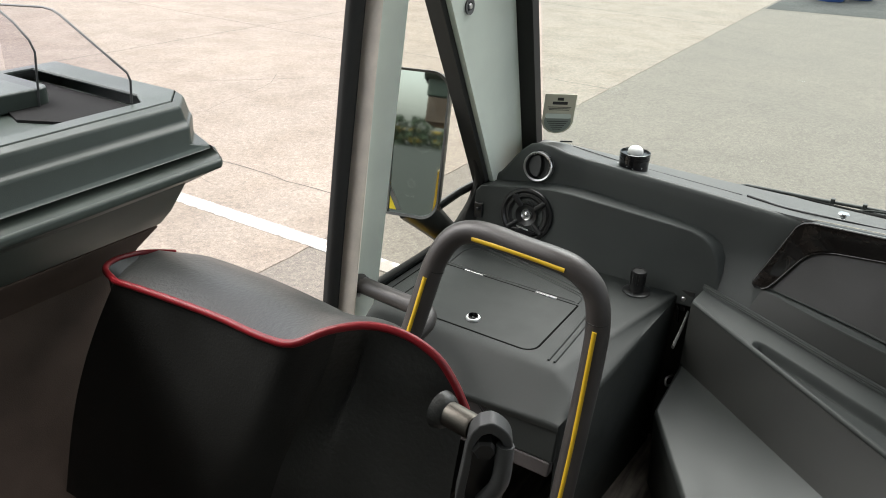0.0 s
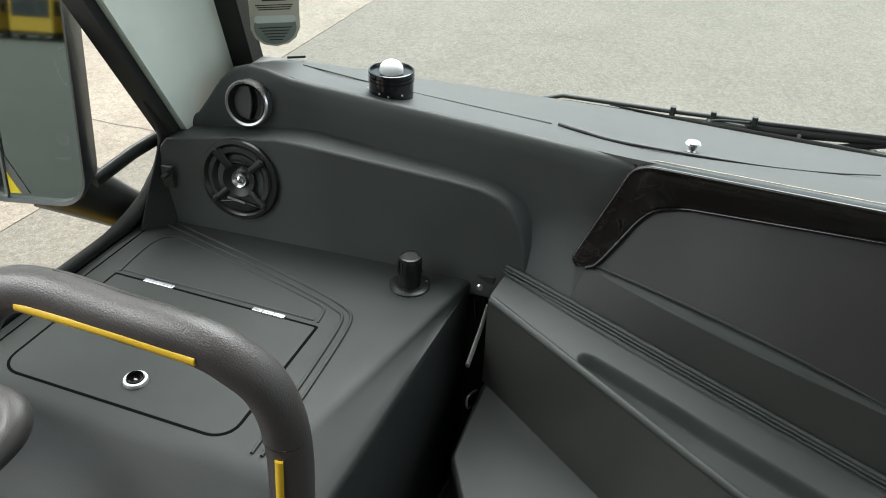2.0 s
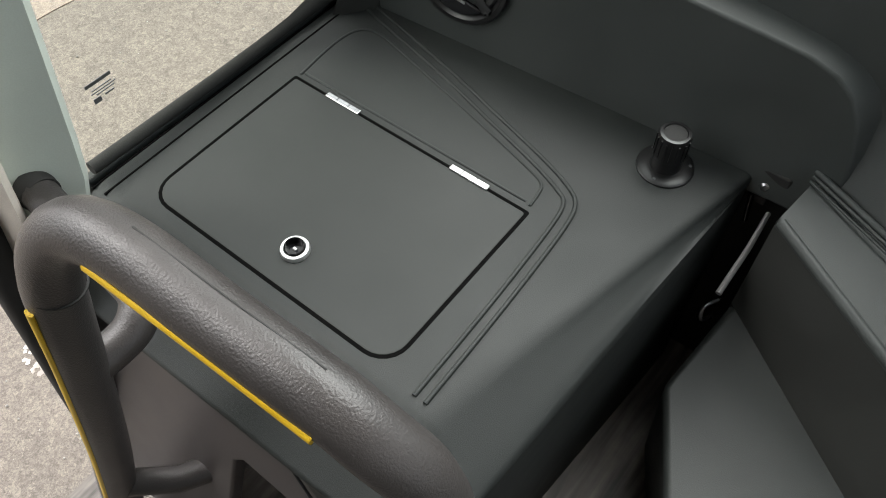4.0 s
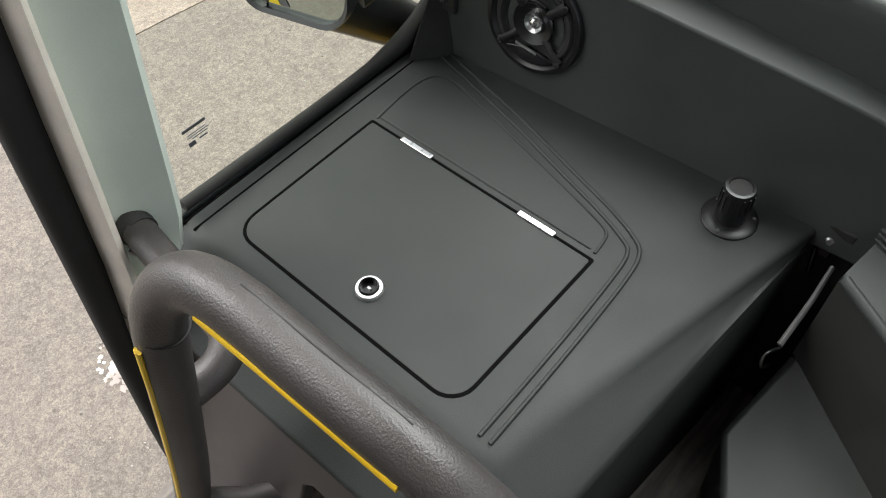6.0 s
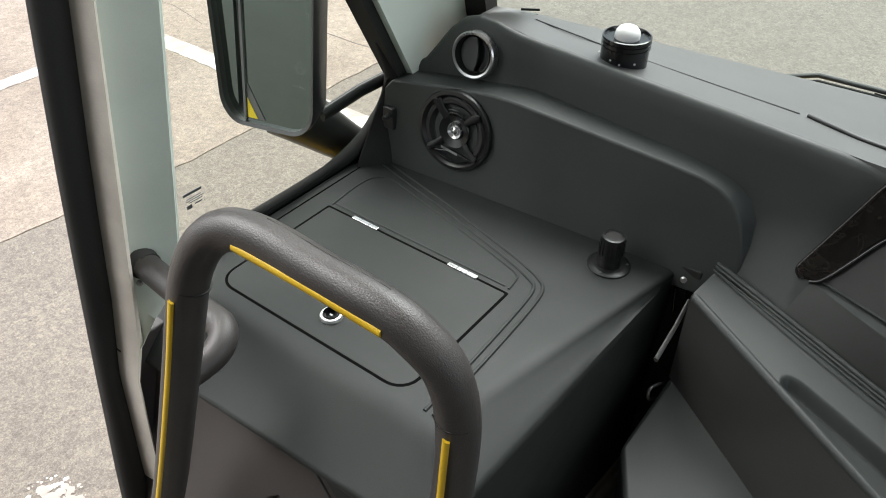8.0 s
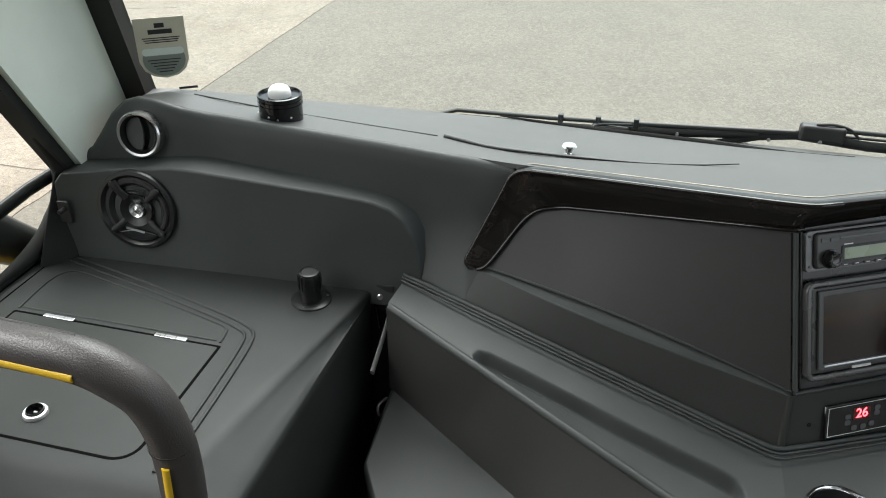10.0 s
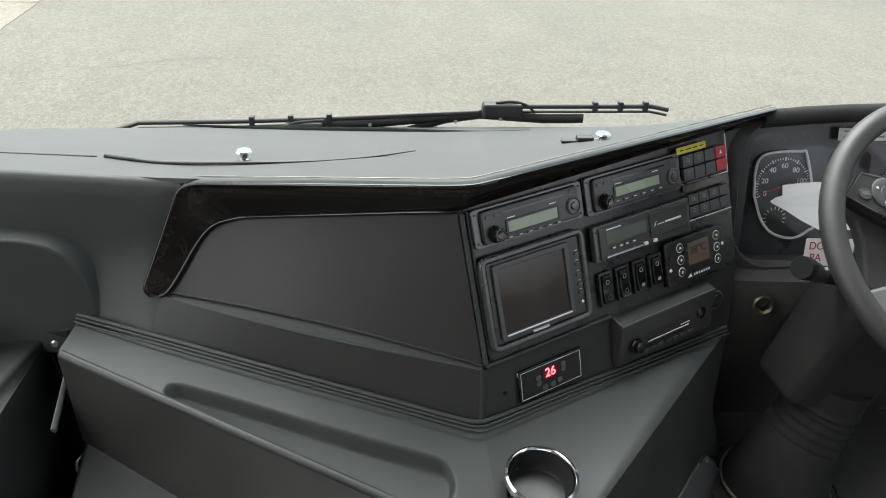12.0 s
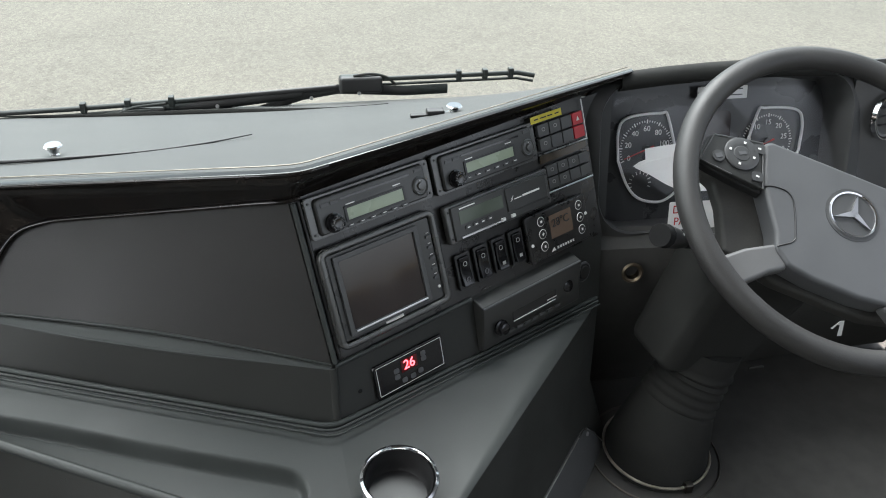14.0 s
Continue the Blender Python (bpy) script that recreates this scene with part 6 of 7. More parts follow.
def flap_outline(grow):
    w, h = FX1 - FX0 + 2 * grow, FY1 - FY0 + 2 * grow
    big, small = 0.026 + grow, 0.003
    out = []
    for cx, cy, a, r in ((w / 2, h / 2, 0, small), (-w / 2, h / 2, 90, small), (-w / 2, -h / 2, 180, big), (w / 2, -h / 2, 270, big)):
        ox, oy = cx - math.copysign(r, cx), cy - math.copysign(r, cy)
        for k in range(7):
            q = radians(a + 15 * k)
            out.append((ox + r * math.cos(q), oy + r * math.sin(q)))
    return out


# black ring on the shell, painting the shade of the gap round the flap
lp("flap_gap_shade", ring_plate(flap_outline(0.0026), flap_outline(-0.0014), 0.0013, fc), M_GAP_SHADE)
lp("flap", plate(flap_outline(-0.0010), 0.0016, fc), M_LIDMAT, "smooth satin black locker flap", bevel=0.0006)
for x in (-0.989, -0.822):
    lp("hinge", boxm(x - 0.023, x + 0.023, 0.1630, 0.1695, ZT, ZT + 0.0028), M_STEEL, "bright metal hinge leaf", bevel=0.0008)
    for dx in (-0.008, 0.008):
        lp("hinge_split", boxm(x + dx - 0.0004, x + dx + 0.0004, 0.1627, 0.1698, ZT, ZT + 0.003), M_BLACK)
lock = lp("lock", turned([(0.0092, 0.0), (0.0098, 0.0042), (0.0108, 0.005), (0.0132, 0.0045), (0.0142, 0.002), (0.0142, 0.0)], 36, pose(-0.897, 0.0, ZT + 0.001)), M_LOCK, "chrome lock ring", smooth=35)
for nm, bmx, mt_ in (("bore", turned([(0.0094, 0.0035), (0.0090, -0.004), (0, -0.004)], 30, pose(-0.897, 0.0, ZT + 0.0052)), M_GLOSS),
                     ("key_slot", boxm(-0.899, -0.895, -0.0012, 0.0012, ZT + 0.001, ZT + 0.004), M_STEEL)):
    o = part(nm, shifted(bmx, LK), mt_, lock, smooth=40)


def bead(points, r=0.0026):
    lp("bead", tube(spline([(x, y, ZT + 0.0001) for x, y in points], 8), r * 0.85, 8), M_LOCKER, smooth=60)


def bent(pts, o):
    """Shift a line of (x, y) sideways by o."""
    out = []
    for k, p in enumerate(pts):
        d = (Vector(pts[min(k + 1, len(pts) - 1)]) - Vector(pts[max(k - 1, 0)])).normalized()
        out.append((p[0] + d.y * o, p[1] - d.x * o))
    return out


outer_l = [(-1.087, 0.316), (-1.05, 0.305), (-0.925, 0.274), (-0.85, 0.252), (-0.78, 0.2315), (-0.740, 0.2165), (-0.722, 0.202), (-0.715, 0.172), (-0.711, 0.10), (-0.709, 0.03), (-0.708, -0.044)]
inner_l = [(-1.057, 0.172), (-1.061, 0.212), (-1.061, 0.245), (-1.054, 0.266), (-1.036, 0.274), (-1.00, 0.268), (-0.88, 0.238), (-0.785, 0.2125), (-0.762, 0.203), (-0.757, 0.190), (-0.7555, 0.174)]
bead(outer_l)
bead(bent(outer_l, 0.0115))
bead(inner_l, 0.0020)
bead([(-1.054, 0.176), (-0.95, 0.1765), (-0.85, 0.1765), (-0.762, 0.1765)], 0.0018)

mic = thing("microphone_socket", "black ribbed microphone socket on a round flange", "socket", (-0.678, 0.297, ZT - 0.003))
part("flange", turned([(0, 0), (0.0285, 0), (0.0285, 0.0035), (0.026, 0.005), (0.018, 0.0055), (0, 0.0055)], 40), M_FLANGE, mic, smooth=35)
part("body", turned([(0.0150, 0.005), (0.0146, 0.020), (0.0156, 0.0205), (0.0158, 0.023), (0.0154, 0.047), (0.0146, 0.050), (0.0118, 0.0505), (0.0112, 0.0490), (0, 0.0490)], 40), M_FLANGE, mic, smooth=35)
for k in range(16):
    a = 2 * math.pi * k / 16
    part("rib", boxm(-0.0008, 0.0008, 0.0145, 0.0166, 0.024, 0.046, pose(0, 0, 0, 0, 0, math.degrees(a))), M_FLANGE, mic)
part("cap", turned([(0.0111, 0.0492), (0.009, 0.0497), (0, 0.0497)], 28), M_RUBBER, mic)
for a in (30, 150, 270):
    part("screw", disc(0.002, 0.0016, 0.001, 10, pose(0.0235 * math.cos(radians(a)), 0.0235 * math.sin(radians(a)), 0.005)), M_HUB, mic)

# ---- engine console ----
CO = Vector((-0.1, 0.1, FLOOR))
console = thing("engine_console", "black moulded engine cover console with a cup holder", "console", CO)


def cp(name, bm, material, label="", **k):
    return part(name, shifted(bm, CO), material, console, label, **k)


NL, NR = (-0.561, 0.279, 1.047), (-0.035, 0.067, 0.920)
CR = (0.068, 0.096, 0.934)


def surf(s, t):
    """The console's top: s from its left end to the corner, t from the fascia to the near edge."""
    return Vector(lerp(lerp(MATL, CB, s), lerp(NL, NR, s), t))


GL, GR = Vector((-0.440, 0.260)), Vector((-0.095, 0.171))
gd = (GR - GL).normalized()
gn = Vector((gd.y, -gd.x))


def soft(a, b, x):
    t = max(0.0, min(1.0, (x - a) / (b - a)))
    return t * t * (3 - 2 * t)


POCKET = [tuple(q)[:2] for q in spline([(0.030, -0.001, 0), (0.10, -0.002, 0), (0.18, 0.0, 0), (0.28, 0.001, 0), (0.340, 0.001, 0), (0.362, 0.006, 0), (0.373, 0.022, 0), (0.373, 0.045, 0), (0.364, 0.064, 0), (0.345, 0.084, 0), (0.315, 0.094, 0), (0.282, 0.092, 0), (0.182, 0.071, 0), (0.102, 0.053, 0), (0.035, 0.033, 0), (0.018, 0.024, 0), (0.013, 0.014, 0), (0.017, 0.004, 0), (0.030, -0.001, 0)], 3)]


def rim_gap(a, b):
    """How far (a, b) lies inside the tray's outline; nothing outside it."""
    inside, best = False, 1.0
    for (x0, y0), (x1, y1) in zip(POCKET, POCKET[1:]):
        if (y0 > b) != (y1 > b) and a < x0 + (b - y0) * (x1 - x0) / (y1 - y0):
            inside = not inside
        dx, dy = x1 - x0, y1 - y0
        t = max(0.0, min(1.0, ((a - x0) * dx + (b - y0) * dy) / max(1e-9, dx * dx + dy * dy)))
        best = min(best, math.hypot(a - x0 - t * dx, b - y0 - t * dy))
    return best if inside else 0.0


def sunk(p):
    """How deep the moulded tray is at p: a steep wall along its far side, a floor that rises to a shallow step at its near side."""
    q = Vector((p.x, p.y)) - GL
    a, b = q.dot(gd), q.dot(gn)
    if not (0.012 < a < 0.375 and -0.004 < b < 0.096):
        return 0.0
    d = rim_gap(a, b)
    width = 0.028 + 0.066 * min(1, max(0, a - 0.02) / 0.26)
    t = max(0.0, min(1.0, 1 - b / width))
    return (0.003 + 0.020 * t) * soft(0, 0.004 + 0.006 * t, d)


cells_s, cells_t = 200, 84
top_rows = []
for j in range(cells_t + 1):
    row = []
    for i in range(cells_s + 1):
        p = surf(i / cells_s, j / cells_t)
        t = j / cells_t
        crown = -0.006 * max(0, (t - 0.86) / 0.14) ** 2
        row.append((p.x, p.y, p.z - sunk(p) + crown))
    top_rows.append(row)
cp("top", sheet(top_rows), M_DASH, smooth=60)
CUP = Vector((0.014, 0.131))
bm = bmesh.new()
grid = []
for j in range(41):
    grid.append([bm.verts.new(Vector(lerp(lerp(CB, NR, j / 40), lerp(MATR, CR, j / 40), i / 80)) + Vector((0, 0, -0.005 * max(0, (i / 80 - 0.85) / 0.15) ** 2))) for i in range(81)])
for a_, b_ in zip(grid, grid[1:]):
    for i in range(80):
        q4 = (a_[i], a_[i + 1], b_[i + 1], b_[i])
        mid = sum((w.co for w in q4), Vector()) / 4
        if (Vector((mid.x, mid.y)) - CUP).length > 0.0385:
            bm.faces.new(q4)
cp("top_wing", bm, M_DASH, smooth=60)
FL_, FR_ = (-0.560, 0.283, 0.898), (-0.06, -0.032, 0.832)
# the console's upright sides take the vinyl with the shade painted in
cp("near_side", sheet([[lerp(lerp((NL[0], NL[1], NL[2] - 0.006), (NR[0], NR[1], NR[2] - 0.006), i / 12), lerp(FL_, FR_, i / 12), j / 4) for i in range(13)] for j in range(5)]), M_DASH_SHADE, smooth=40)
cp("end_side", hull([(NR[0], NR[1], NR[2] - 0.006), (CR[0], CR[1], CR[2] - 0.005), (0.131, 0.064, 0.66), FR_], [(0, 1, 2, 3)]), M_DASH_SHADE)
cp("wheel_side", sheet([[(CR[0], CR[1], CR[2] - 0.005), (MATR[0], MATR[1], MATR[2] - 0.005)], [(0.10, 0.08, 0.80), (0.379, 0.42, 0.79)], [(0.139, 0.06, FLOOR), (0.431, 0.42, FLOOR)]]), M_DASH_SHADE, smooth=20)
LA, LB = (-0.574, 0.190, 0.832), (-0.385, -0.145, 0.829)
ledge = [FL_, FR_, (0.0, -0.20, 0.80), LB, LA]
cp("ledge", hull(ledge + [(x + (0.02 if k else 0.01), y + 0.02, FLOOR) for k, (x, y, z) in enumerate([LA, LB, (0.0, -0.20, 0.80)])] + [(-0.555, 0.30, FLOOR), (0.14, 0.06, FLOOR)], [(0, 1, 2, 3, 4), (4, 3, 6, 5), (3, 2, 7, 6), (0, 4, 5, 8), (1, 9, 7, 2)]), M_DASH, bevel=0.010)
cp("left_side", hull([MATL, NL, FL_, (-0.556, 0.30, FLOOR), (-0.545, 0.40, FLOOR), (-0.545, 0.40, 1.0)], [(0, 1, 2, 3, 4, 5)]), M_BLACK)
cp("top_edge", tube([Vector(NL) + Vector((0.003, 0.004, -0.004)), Vector(NR) + Vector((0, 0.004, -0.004))], 0.006, 10), M_DASH, smooth=60)


def mat_line(o, dz):
    pts = [(-0.556, 0.352 - o, 1.053), (-0.45, 0.321 - o * 1.0, 1.038), (-0.30, 0.280 - o, 1.014), (-0.15, 0.240 - o, 0.990), (-0.085, 0.222 - o, 0.980), (-0.052, 0.2165 - o * 1.1, 0.975), (-0.022, 0.228 - o * 1.05, 0.973), (0.06, 0.271 - o, 0.968), (0.20, 0.345 - o, 0.958), (0.33, 0.414 - o, 0.949), (0.368, 0.434 - o, 0.946)]
    return spline([(x, y, z + dz) for x, y, z in pts], 5)


for o, r in ((0.003, 0.0036), (0.0105, 0.0018), (0.0180, 0.0012)):
    cp("edge_strip", tube(mat_line(o, 0.001), r, 8), M_DASH, "ribbed black edge strip", smooth=60)

cup = thing("cup_holder", "chrome-ringed round cup holder sunk in the console", "cup holder")
cm_ = basis(Vector((0.014, 0.131, 0.9655)), Vector((1, 0.1, -0.02)), Vector((-0.1, 1, 0.08)))
part("ring", turned([(0.0375, -0.008), (0.0385, 0.003), (0.0405, 0.005), (0.0435, 0.0035), (0.0445, 0.0), (0.044, -0.004)], 56, cm_), M_CHROME, cup, "bright chrome ring", smooth=40)
part("bowl", turned([(0.0376, 0.002), (0.0372, -0.010), (0.036, -0.026), (0.033, -0.030), (0, -0.031)], 48, cm_), M_BLACK, cup, smooth=40)
side_plate = thing("side_plate", "dark grey triangular cover plate with bright edge", "cover plate")


def end_face(y, z, w=0.0):
    """A point of the console's end beside the driver, w proud of it."""
    return Vector((0.379 + (0.608 * (y - 0.42) - 0.259 * (z - 0.79)) / 0.75, y, z)) + w * Vector((0.75, -0.608, 0.259))


tri = [(0.17, 0.764), (0.35, 0.742), (0.361, 0.740), (0.370, 0.733), (0.388, 0.700), (0.408, FLOOR + 0.004), (0.17, FLOOR + 0.004)]
part("plate", hull([end_face(y, z, w) for w in (0.004, 0.001) for y, z in tri], [tuple(range(7)), tuple(range(13, 6, -1))] + [(k, (k + 1) % 7, 7 + (k + 1) % 7, 7 + k) for k in range(7)]), M_HUB, side_plate)
part("edge", tube([end_face(y, z, 0.0042) for y, z in tri[:6]], 0.0010, 6), M_STEEL, side_plate)
part("screw", disc(0.004, 0.003, 0.002, 10, basis(end_face(0.368, 0.722, 0.004), Vector((0.63, 0.777, 0)), Vector((-0.20, 0.163, 0.966)))), M_STEEL, side_plate)

# hinge and stay between locker and console
stay = thing("cover_stay", "dark metal hinge with a folding stay", "hinge", (-0.586, 0.350, 1.014))
part("bracket", boxm(-0.014, 0.018, -0.008, 0.014, 0.006, 0.022), M_RUBBER, stay, bevel=0.004)
part("plate", boxm(-0.016, 0.004, -0.006, 0.0, -0.03, 0.008), M_GLOSS, stay, bevel=0.002)
part("bolt", turned([(0.0058, 0), (0.0058, 0.003), (0.004, 0.005), (0, 0.005)], 14, pose(-0.004, -0.006, 0.0, 90, 0, 20)), M_STEEL, stay, smooth=40)
M_ZINC = mat("dull_zinc", (0.30, 0.30, 0.29), 0.4, metal=0.3, vary=0.15)
part("lever", tube([(0.012, -0.018, -0.022), (0.014, -0.055, -0.036), (0.013, -0.105, -0.060)], [0.0055, 0.0065, 0.007], 8, squash=0.45), M_ZINC, stay, smooth=60)
part("link", tube([(-0.012, -0.006, -0.02), (-0.006, -0.010, -0.055)], 0.003, 8), M_GLOSS, stay, smooth=60)
part("lower_clip", tube(spline([(0.012, -0.03, -0.17), (0.002, -0.05, -0.172), (0.006, -0.06, -0.182), (0.014, -0.048, -0.186)], 5), 0.0025, 6), M_STEEL, stay, smooth=60)

# ---- grab rail ----
RL = Vector((-0.8, -0.18, FLOOR))
rail = thing("grab_rail", "grey-brown sleeved grab rail hoop with yellow strips", "grab rail", RL)


def rp(name, bm, material, label="", **k):
    return part(name, shifted(bm, RL), material, rail, label, **k)


R_ = 0.0188
key = [(-1.005, -0.262, FLOOR), (-0.985, -0.250, 0.76), (-0.945, -0.224, 0.92), (-0.905, -0.198, 1.10), (-0.890, -0.188, 1.17), (-0.878, -0.179, 1.224), (-0.862, -0.168, 1.261), (-0.838, -0.158, 1.280), (-0.80, -0.153, 1.2845), (-0.74, -0.151, 1.279), (-0.675, -0.148, 1.273), (-0.645, -0.146, 1.261), (-0.623, -0.141, 1.236), (-0.612, -0.139, 1.190), (-0.611, -0.141, 1.12), (-0.615, -0.152, 1.00), (-0.620, -0.172, 0.84), (-0.624, -0.194, FLOOR)]
rp("hoop", tube(spline(key, 7), R_, 18), M_SLEEVE, smooth=60)
for line in ([(-0.984, -0.2495, 0.76), (-0.945, -0.224, 0.92), (-0.905, -0.198, 1.10), (-0.884, -0.184, 1.205)], [(-0.820, -0.1545, 1.2830), (-0.74, -0.151, 1.279), (-0.667, -0.148, 1.2725)], [(-0.611, -0.140, 1.180), (-0.615, -0.152, 1.00), (-0.620, -0.172, 0.84), (-0.624, -0.190, 0.68)]):
    pts = [Vector(p) + Vector((0.002, -R_ + 0.0006, -0.003 if line[0][2] > 1.25 else 0)) for p in spline(line, 6)]
    rp("yellow_strip", tube(pts, 0.0038, 8, squash=0.55, up=(1, 0, 0) if line[0][2] < 1.25 else (0, 0, 1)), M_YELLOW, "yellow plastic strip", smooth=60)
rp("sleeve_seam", tube([p + Vector((0.0, 0.35, 0.94)) * (R_ - 0.0002) for p in spline(key[8:11], 6)], 0.0007, 6), M_RUBBER, "stitched seam of the sleeve")
for c_, d_ in (((-0.8795, -0.180, 1.214), (0.2, 0.15, 0.95)), ((-0.6125, -0.1392, 1.190), (0, 0, 1))):
    rp("sleeve_joint", turned([(R_ - 0.001, -0.0008), (R_ + 0.0003, -0.0006), (R_ + 0.0003, 0.0006), (R_ - 0.001, 0.0008)], 24, Matrix.Translation(c_) @ Vector(d_).to_track_quat("Z", "Y").to_matrix().to_4x4()), M_RUBBER, "butt joint between two sleeves", smooth=40)
arm_key = [(-1.080, -0.118, 1.095), (-1.00, -0.126, 1.096), (-0.94, -0.130, 1.096), (-0.922, -0.133, 1.096), (-0.911, -0.142, 1.092), (-0.907, -0.156, 1.086), (-0.909, -0.176, 1.081), (-0.913, -0.200, 1.078)]
rp("arm", tube(spline(arm_key, 8), 0.0160, 16), M_SLEEVE, smooth=60)
rp("collar", turned([(0.0, 0), (0.019, 0), (0.019, 0.008), (0.0165, 0.012), (0.0165, 0.016), (0, 0.016)], 28, Matrix.Translation((-1.082, -0.118, 1.095)) @ pose(0, 0, 0, 0, 90, 0)), M_RUBBER, smooth=40)
rp("bolt", turned([(0.004, 0), (0.004, 0.003), (0, 0.004)], 8, Matrix.Translation((-1.066, -0.134, 1.082)) @ pose(0, 0, 0, 90, 0, 20)), M_STEEL)
rp("lower_stub", tube([(-0.975, -0.243, 0.80), (-0.93, -0.20, 0.795), (-0.89, -0.128, 0.79)], 0.0150, 14), M_SLEEVE, smooth=60)

# ---- crew seat ----
SE = Vector((-0.74, -0.62, FLOOR))
seat = thing("crew_seat", "black leather tip-up crew seat with red piping", "seat", SE)


def sp(name, bm, material, label="", **k):
    return part(name, shifted(bm, SE), material, seat, label, **k)


near_l = spline([(-0.893, -0.715, 1.385), (-0.832, -0.715, 1.390), (-0.760, -0.718, 1.396), (-0.700, -0.728, 1.404), (-0.663, -0.733, 1.414), (-0.640, -0.720, 1.427), (-0.616, -0.702, 1.431), (-0.590, -0.692, 1.427), (-0.567, -0.686, 1.414), (-0.553, -0.682, 1.394), (-0.543, -0.680, 1.373)], 4)
far_l = spline([(x, -0.600, z) for x, z in ((-0.950, 1.352), (-0.90, 1.362), (-0.84, 1.364), (-0.79, 1.363), (-0.73, 1.358), (-0.69, 1.352), (-0.672, 1.345), (-0.660, 1.338), (-0.652, 1.325), (-0.648, 1.31), (-0.646, 1.30))], 4)
loop = spline([(-0.950, -0.600, 1.352), (-0.969, -0.625, 1.356), (-0.965, -0.662, 1.364), (-0.937, -0.694, 1.375), (-0.893, -0.715, 1.385)], 5)
sp("piping", tube(loop[:-1] + near_l, 0.0032, 8), M_RED, "red leather piping", smooth=60)
rows_p = []
for t, b_ in ((0, 0), (0.15, 0.007), (0.4, 0.013), (0.7, 0.011), (1.0, 0.0)):
    rows_p.append([tuple(p.lerp(q, t) + Vector((0, 0, b_))) for p, q in zip(near_l, far_l)])
for dy, dz in ((0.025, -0.03), (0.04, -0.10), (0.04, -0.26)):
    rows_p.append([(p.x, p.y + dy, p.z + dz) for p in far_l])
sp("backrest", sheet(rows_p), M_LEATHER, "padded black leather backrest", smooth=70)
low_l = [Vector((-1.075 + 0.550 * k / (len(near_l) - 1), -0.705, 1.03)) for k in range(len(near_l))]
rows_b = []
for t in (0, 0.03, 0.06, 0.1, 0.15, 0.22, 0.3, 0.4, 0.5, 0.6, 0.7, 0.8, 0.9, 1.0):
    row = []
    for k, (p, q) in enumerate(zip(near_l, low_l)):
        c = p.lerp(q, t)
        u = k / (len(near_l) - 1)
        puff = 0.020 * math.sin(math.pi * min(1, t * 1.6)) * max(0, (u - 0.35) / 0.65) - 0.012 * math.sin(math.pi * min(1, t * 3)) * (1 if 0.5 < u < 0.62 else 0)
        left = -0.030 * math.sin(math.pi * 0.5 * min(1, t * 1.3)) * (1 - u) ** 3 * (1 - t)
        row.append((c.x + left, c.y - puff - 0.004 * math.sin(math.pi * t), c.z))
    rows_b.append(row)
cut = int(len(near_l) * 0.52)
sp("back_shell", sheet([r[:cut + 1] for r in rows_b]), M_BACK, "plain black back cover", smooth=60)
sp("back_bolster", sheet([r[cut:] for r in rows_b]), M_LEATHER, "black leather bolster round the pivot", smooth=60)
left_edge = [Vector(r[0]) for r in rows_b]
sp("side_bolster", sheet([[tuple(loop[len(loop) - 1 - min(k * 3, len(loop) - 1)].lerp(e, t)) if t < 1 else tuple(e + Vector((-0.03 * k / 6 * 0, 0.115 * k / 6, 0))) for k in range(7)] for t, e in ((0, left_edge[0]), (1, left_edge[4]), (1, left_edge[8]), (1, left_edge[13]))]), M_LEATHER, "black leather side bolster", smooth=70)
sp("lower_back", boxm(-1.03, -0.535, -0.695, -0.58, 1.00, 1.10), M_FABRIC, bevel=0.02)
sp("cushion", boxm(-0.96, -0.56, -0.585, -0.53, 0.72, 1.08), M_LEATHER, "tipped-up seat cushion", bevel=0.02)
sp("frame", boxm(-0.93, -0.58, -0.66, -0.59, FLOOR - 0.052, 1.005), M_BLACK, bevel=0.01)
M_PIVOT = mat("dull_pivot_steel", (0.13, 0.12, 0.105), 0.45, metal=1.0, vary=0.15)
PV = Vector((-0.546, -0.701, 1.382))
pvm = Matrix.Translation(PV) @ Vector((0.96, -0.20, 0.06)).to_track_quat("Z", "Y").to_matrix().to_4x4()
sp("pivot", turned([(0, -0.008), (0.0095, -0.008), (0.0095, 0.022), (0.0087, 0.024), (0, 0.024)], 28, pvm), M_PIVOT, "satin metal pivot", smooth=40)
sp("boot", turned([(0.0145, -0.008), (0.0130, -0.003), (0.0112, 0.000), (0.0098, 0.001)], 28, pvm), M_LEATHER, smooth=60)
arm_o = [(0.000, 0.012), (0.012, 0.014), (0.026, 0.004), (0.030, -0.014), (0.024, -0.062), (0.012, -0.080), (-0.006, -0.082), (-0.016, -0.068), (-0.012, -0.030), (-0.008, 0.000)]
arm_line = [(0.006 + (p.x - 0.006) * 0.8, p.y) for p in spline([(x, y, 0) for x, y in arm_o + arm_o[:1]], 5)[:-1]]
am = basis(Vector((-0.520, -0.707, 1.388)), Vector((0.85, 0.5, 0)), Vector((0.0, -0.10, 1)))
acx, acy = 0.008, -0.034
sp("armrest", ring_plate(arm_line, [(acx + (x - acx) * 0.68, acy + (y - acy) * 0.80) for x, y in arm_line], 0.014, am), M_BINN, "folded black plastic armrest", bevel=0.003)
sp("armrest_web", plate([(acx + (x - acx) * 0.7, acy + (y - acy) * 0.82) for x, y in arm_line], 0.005, am), M_BLACK)
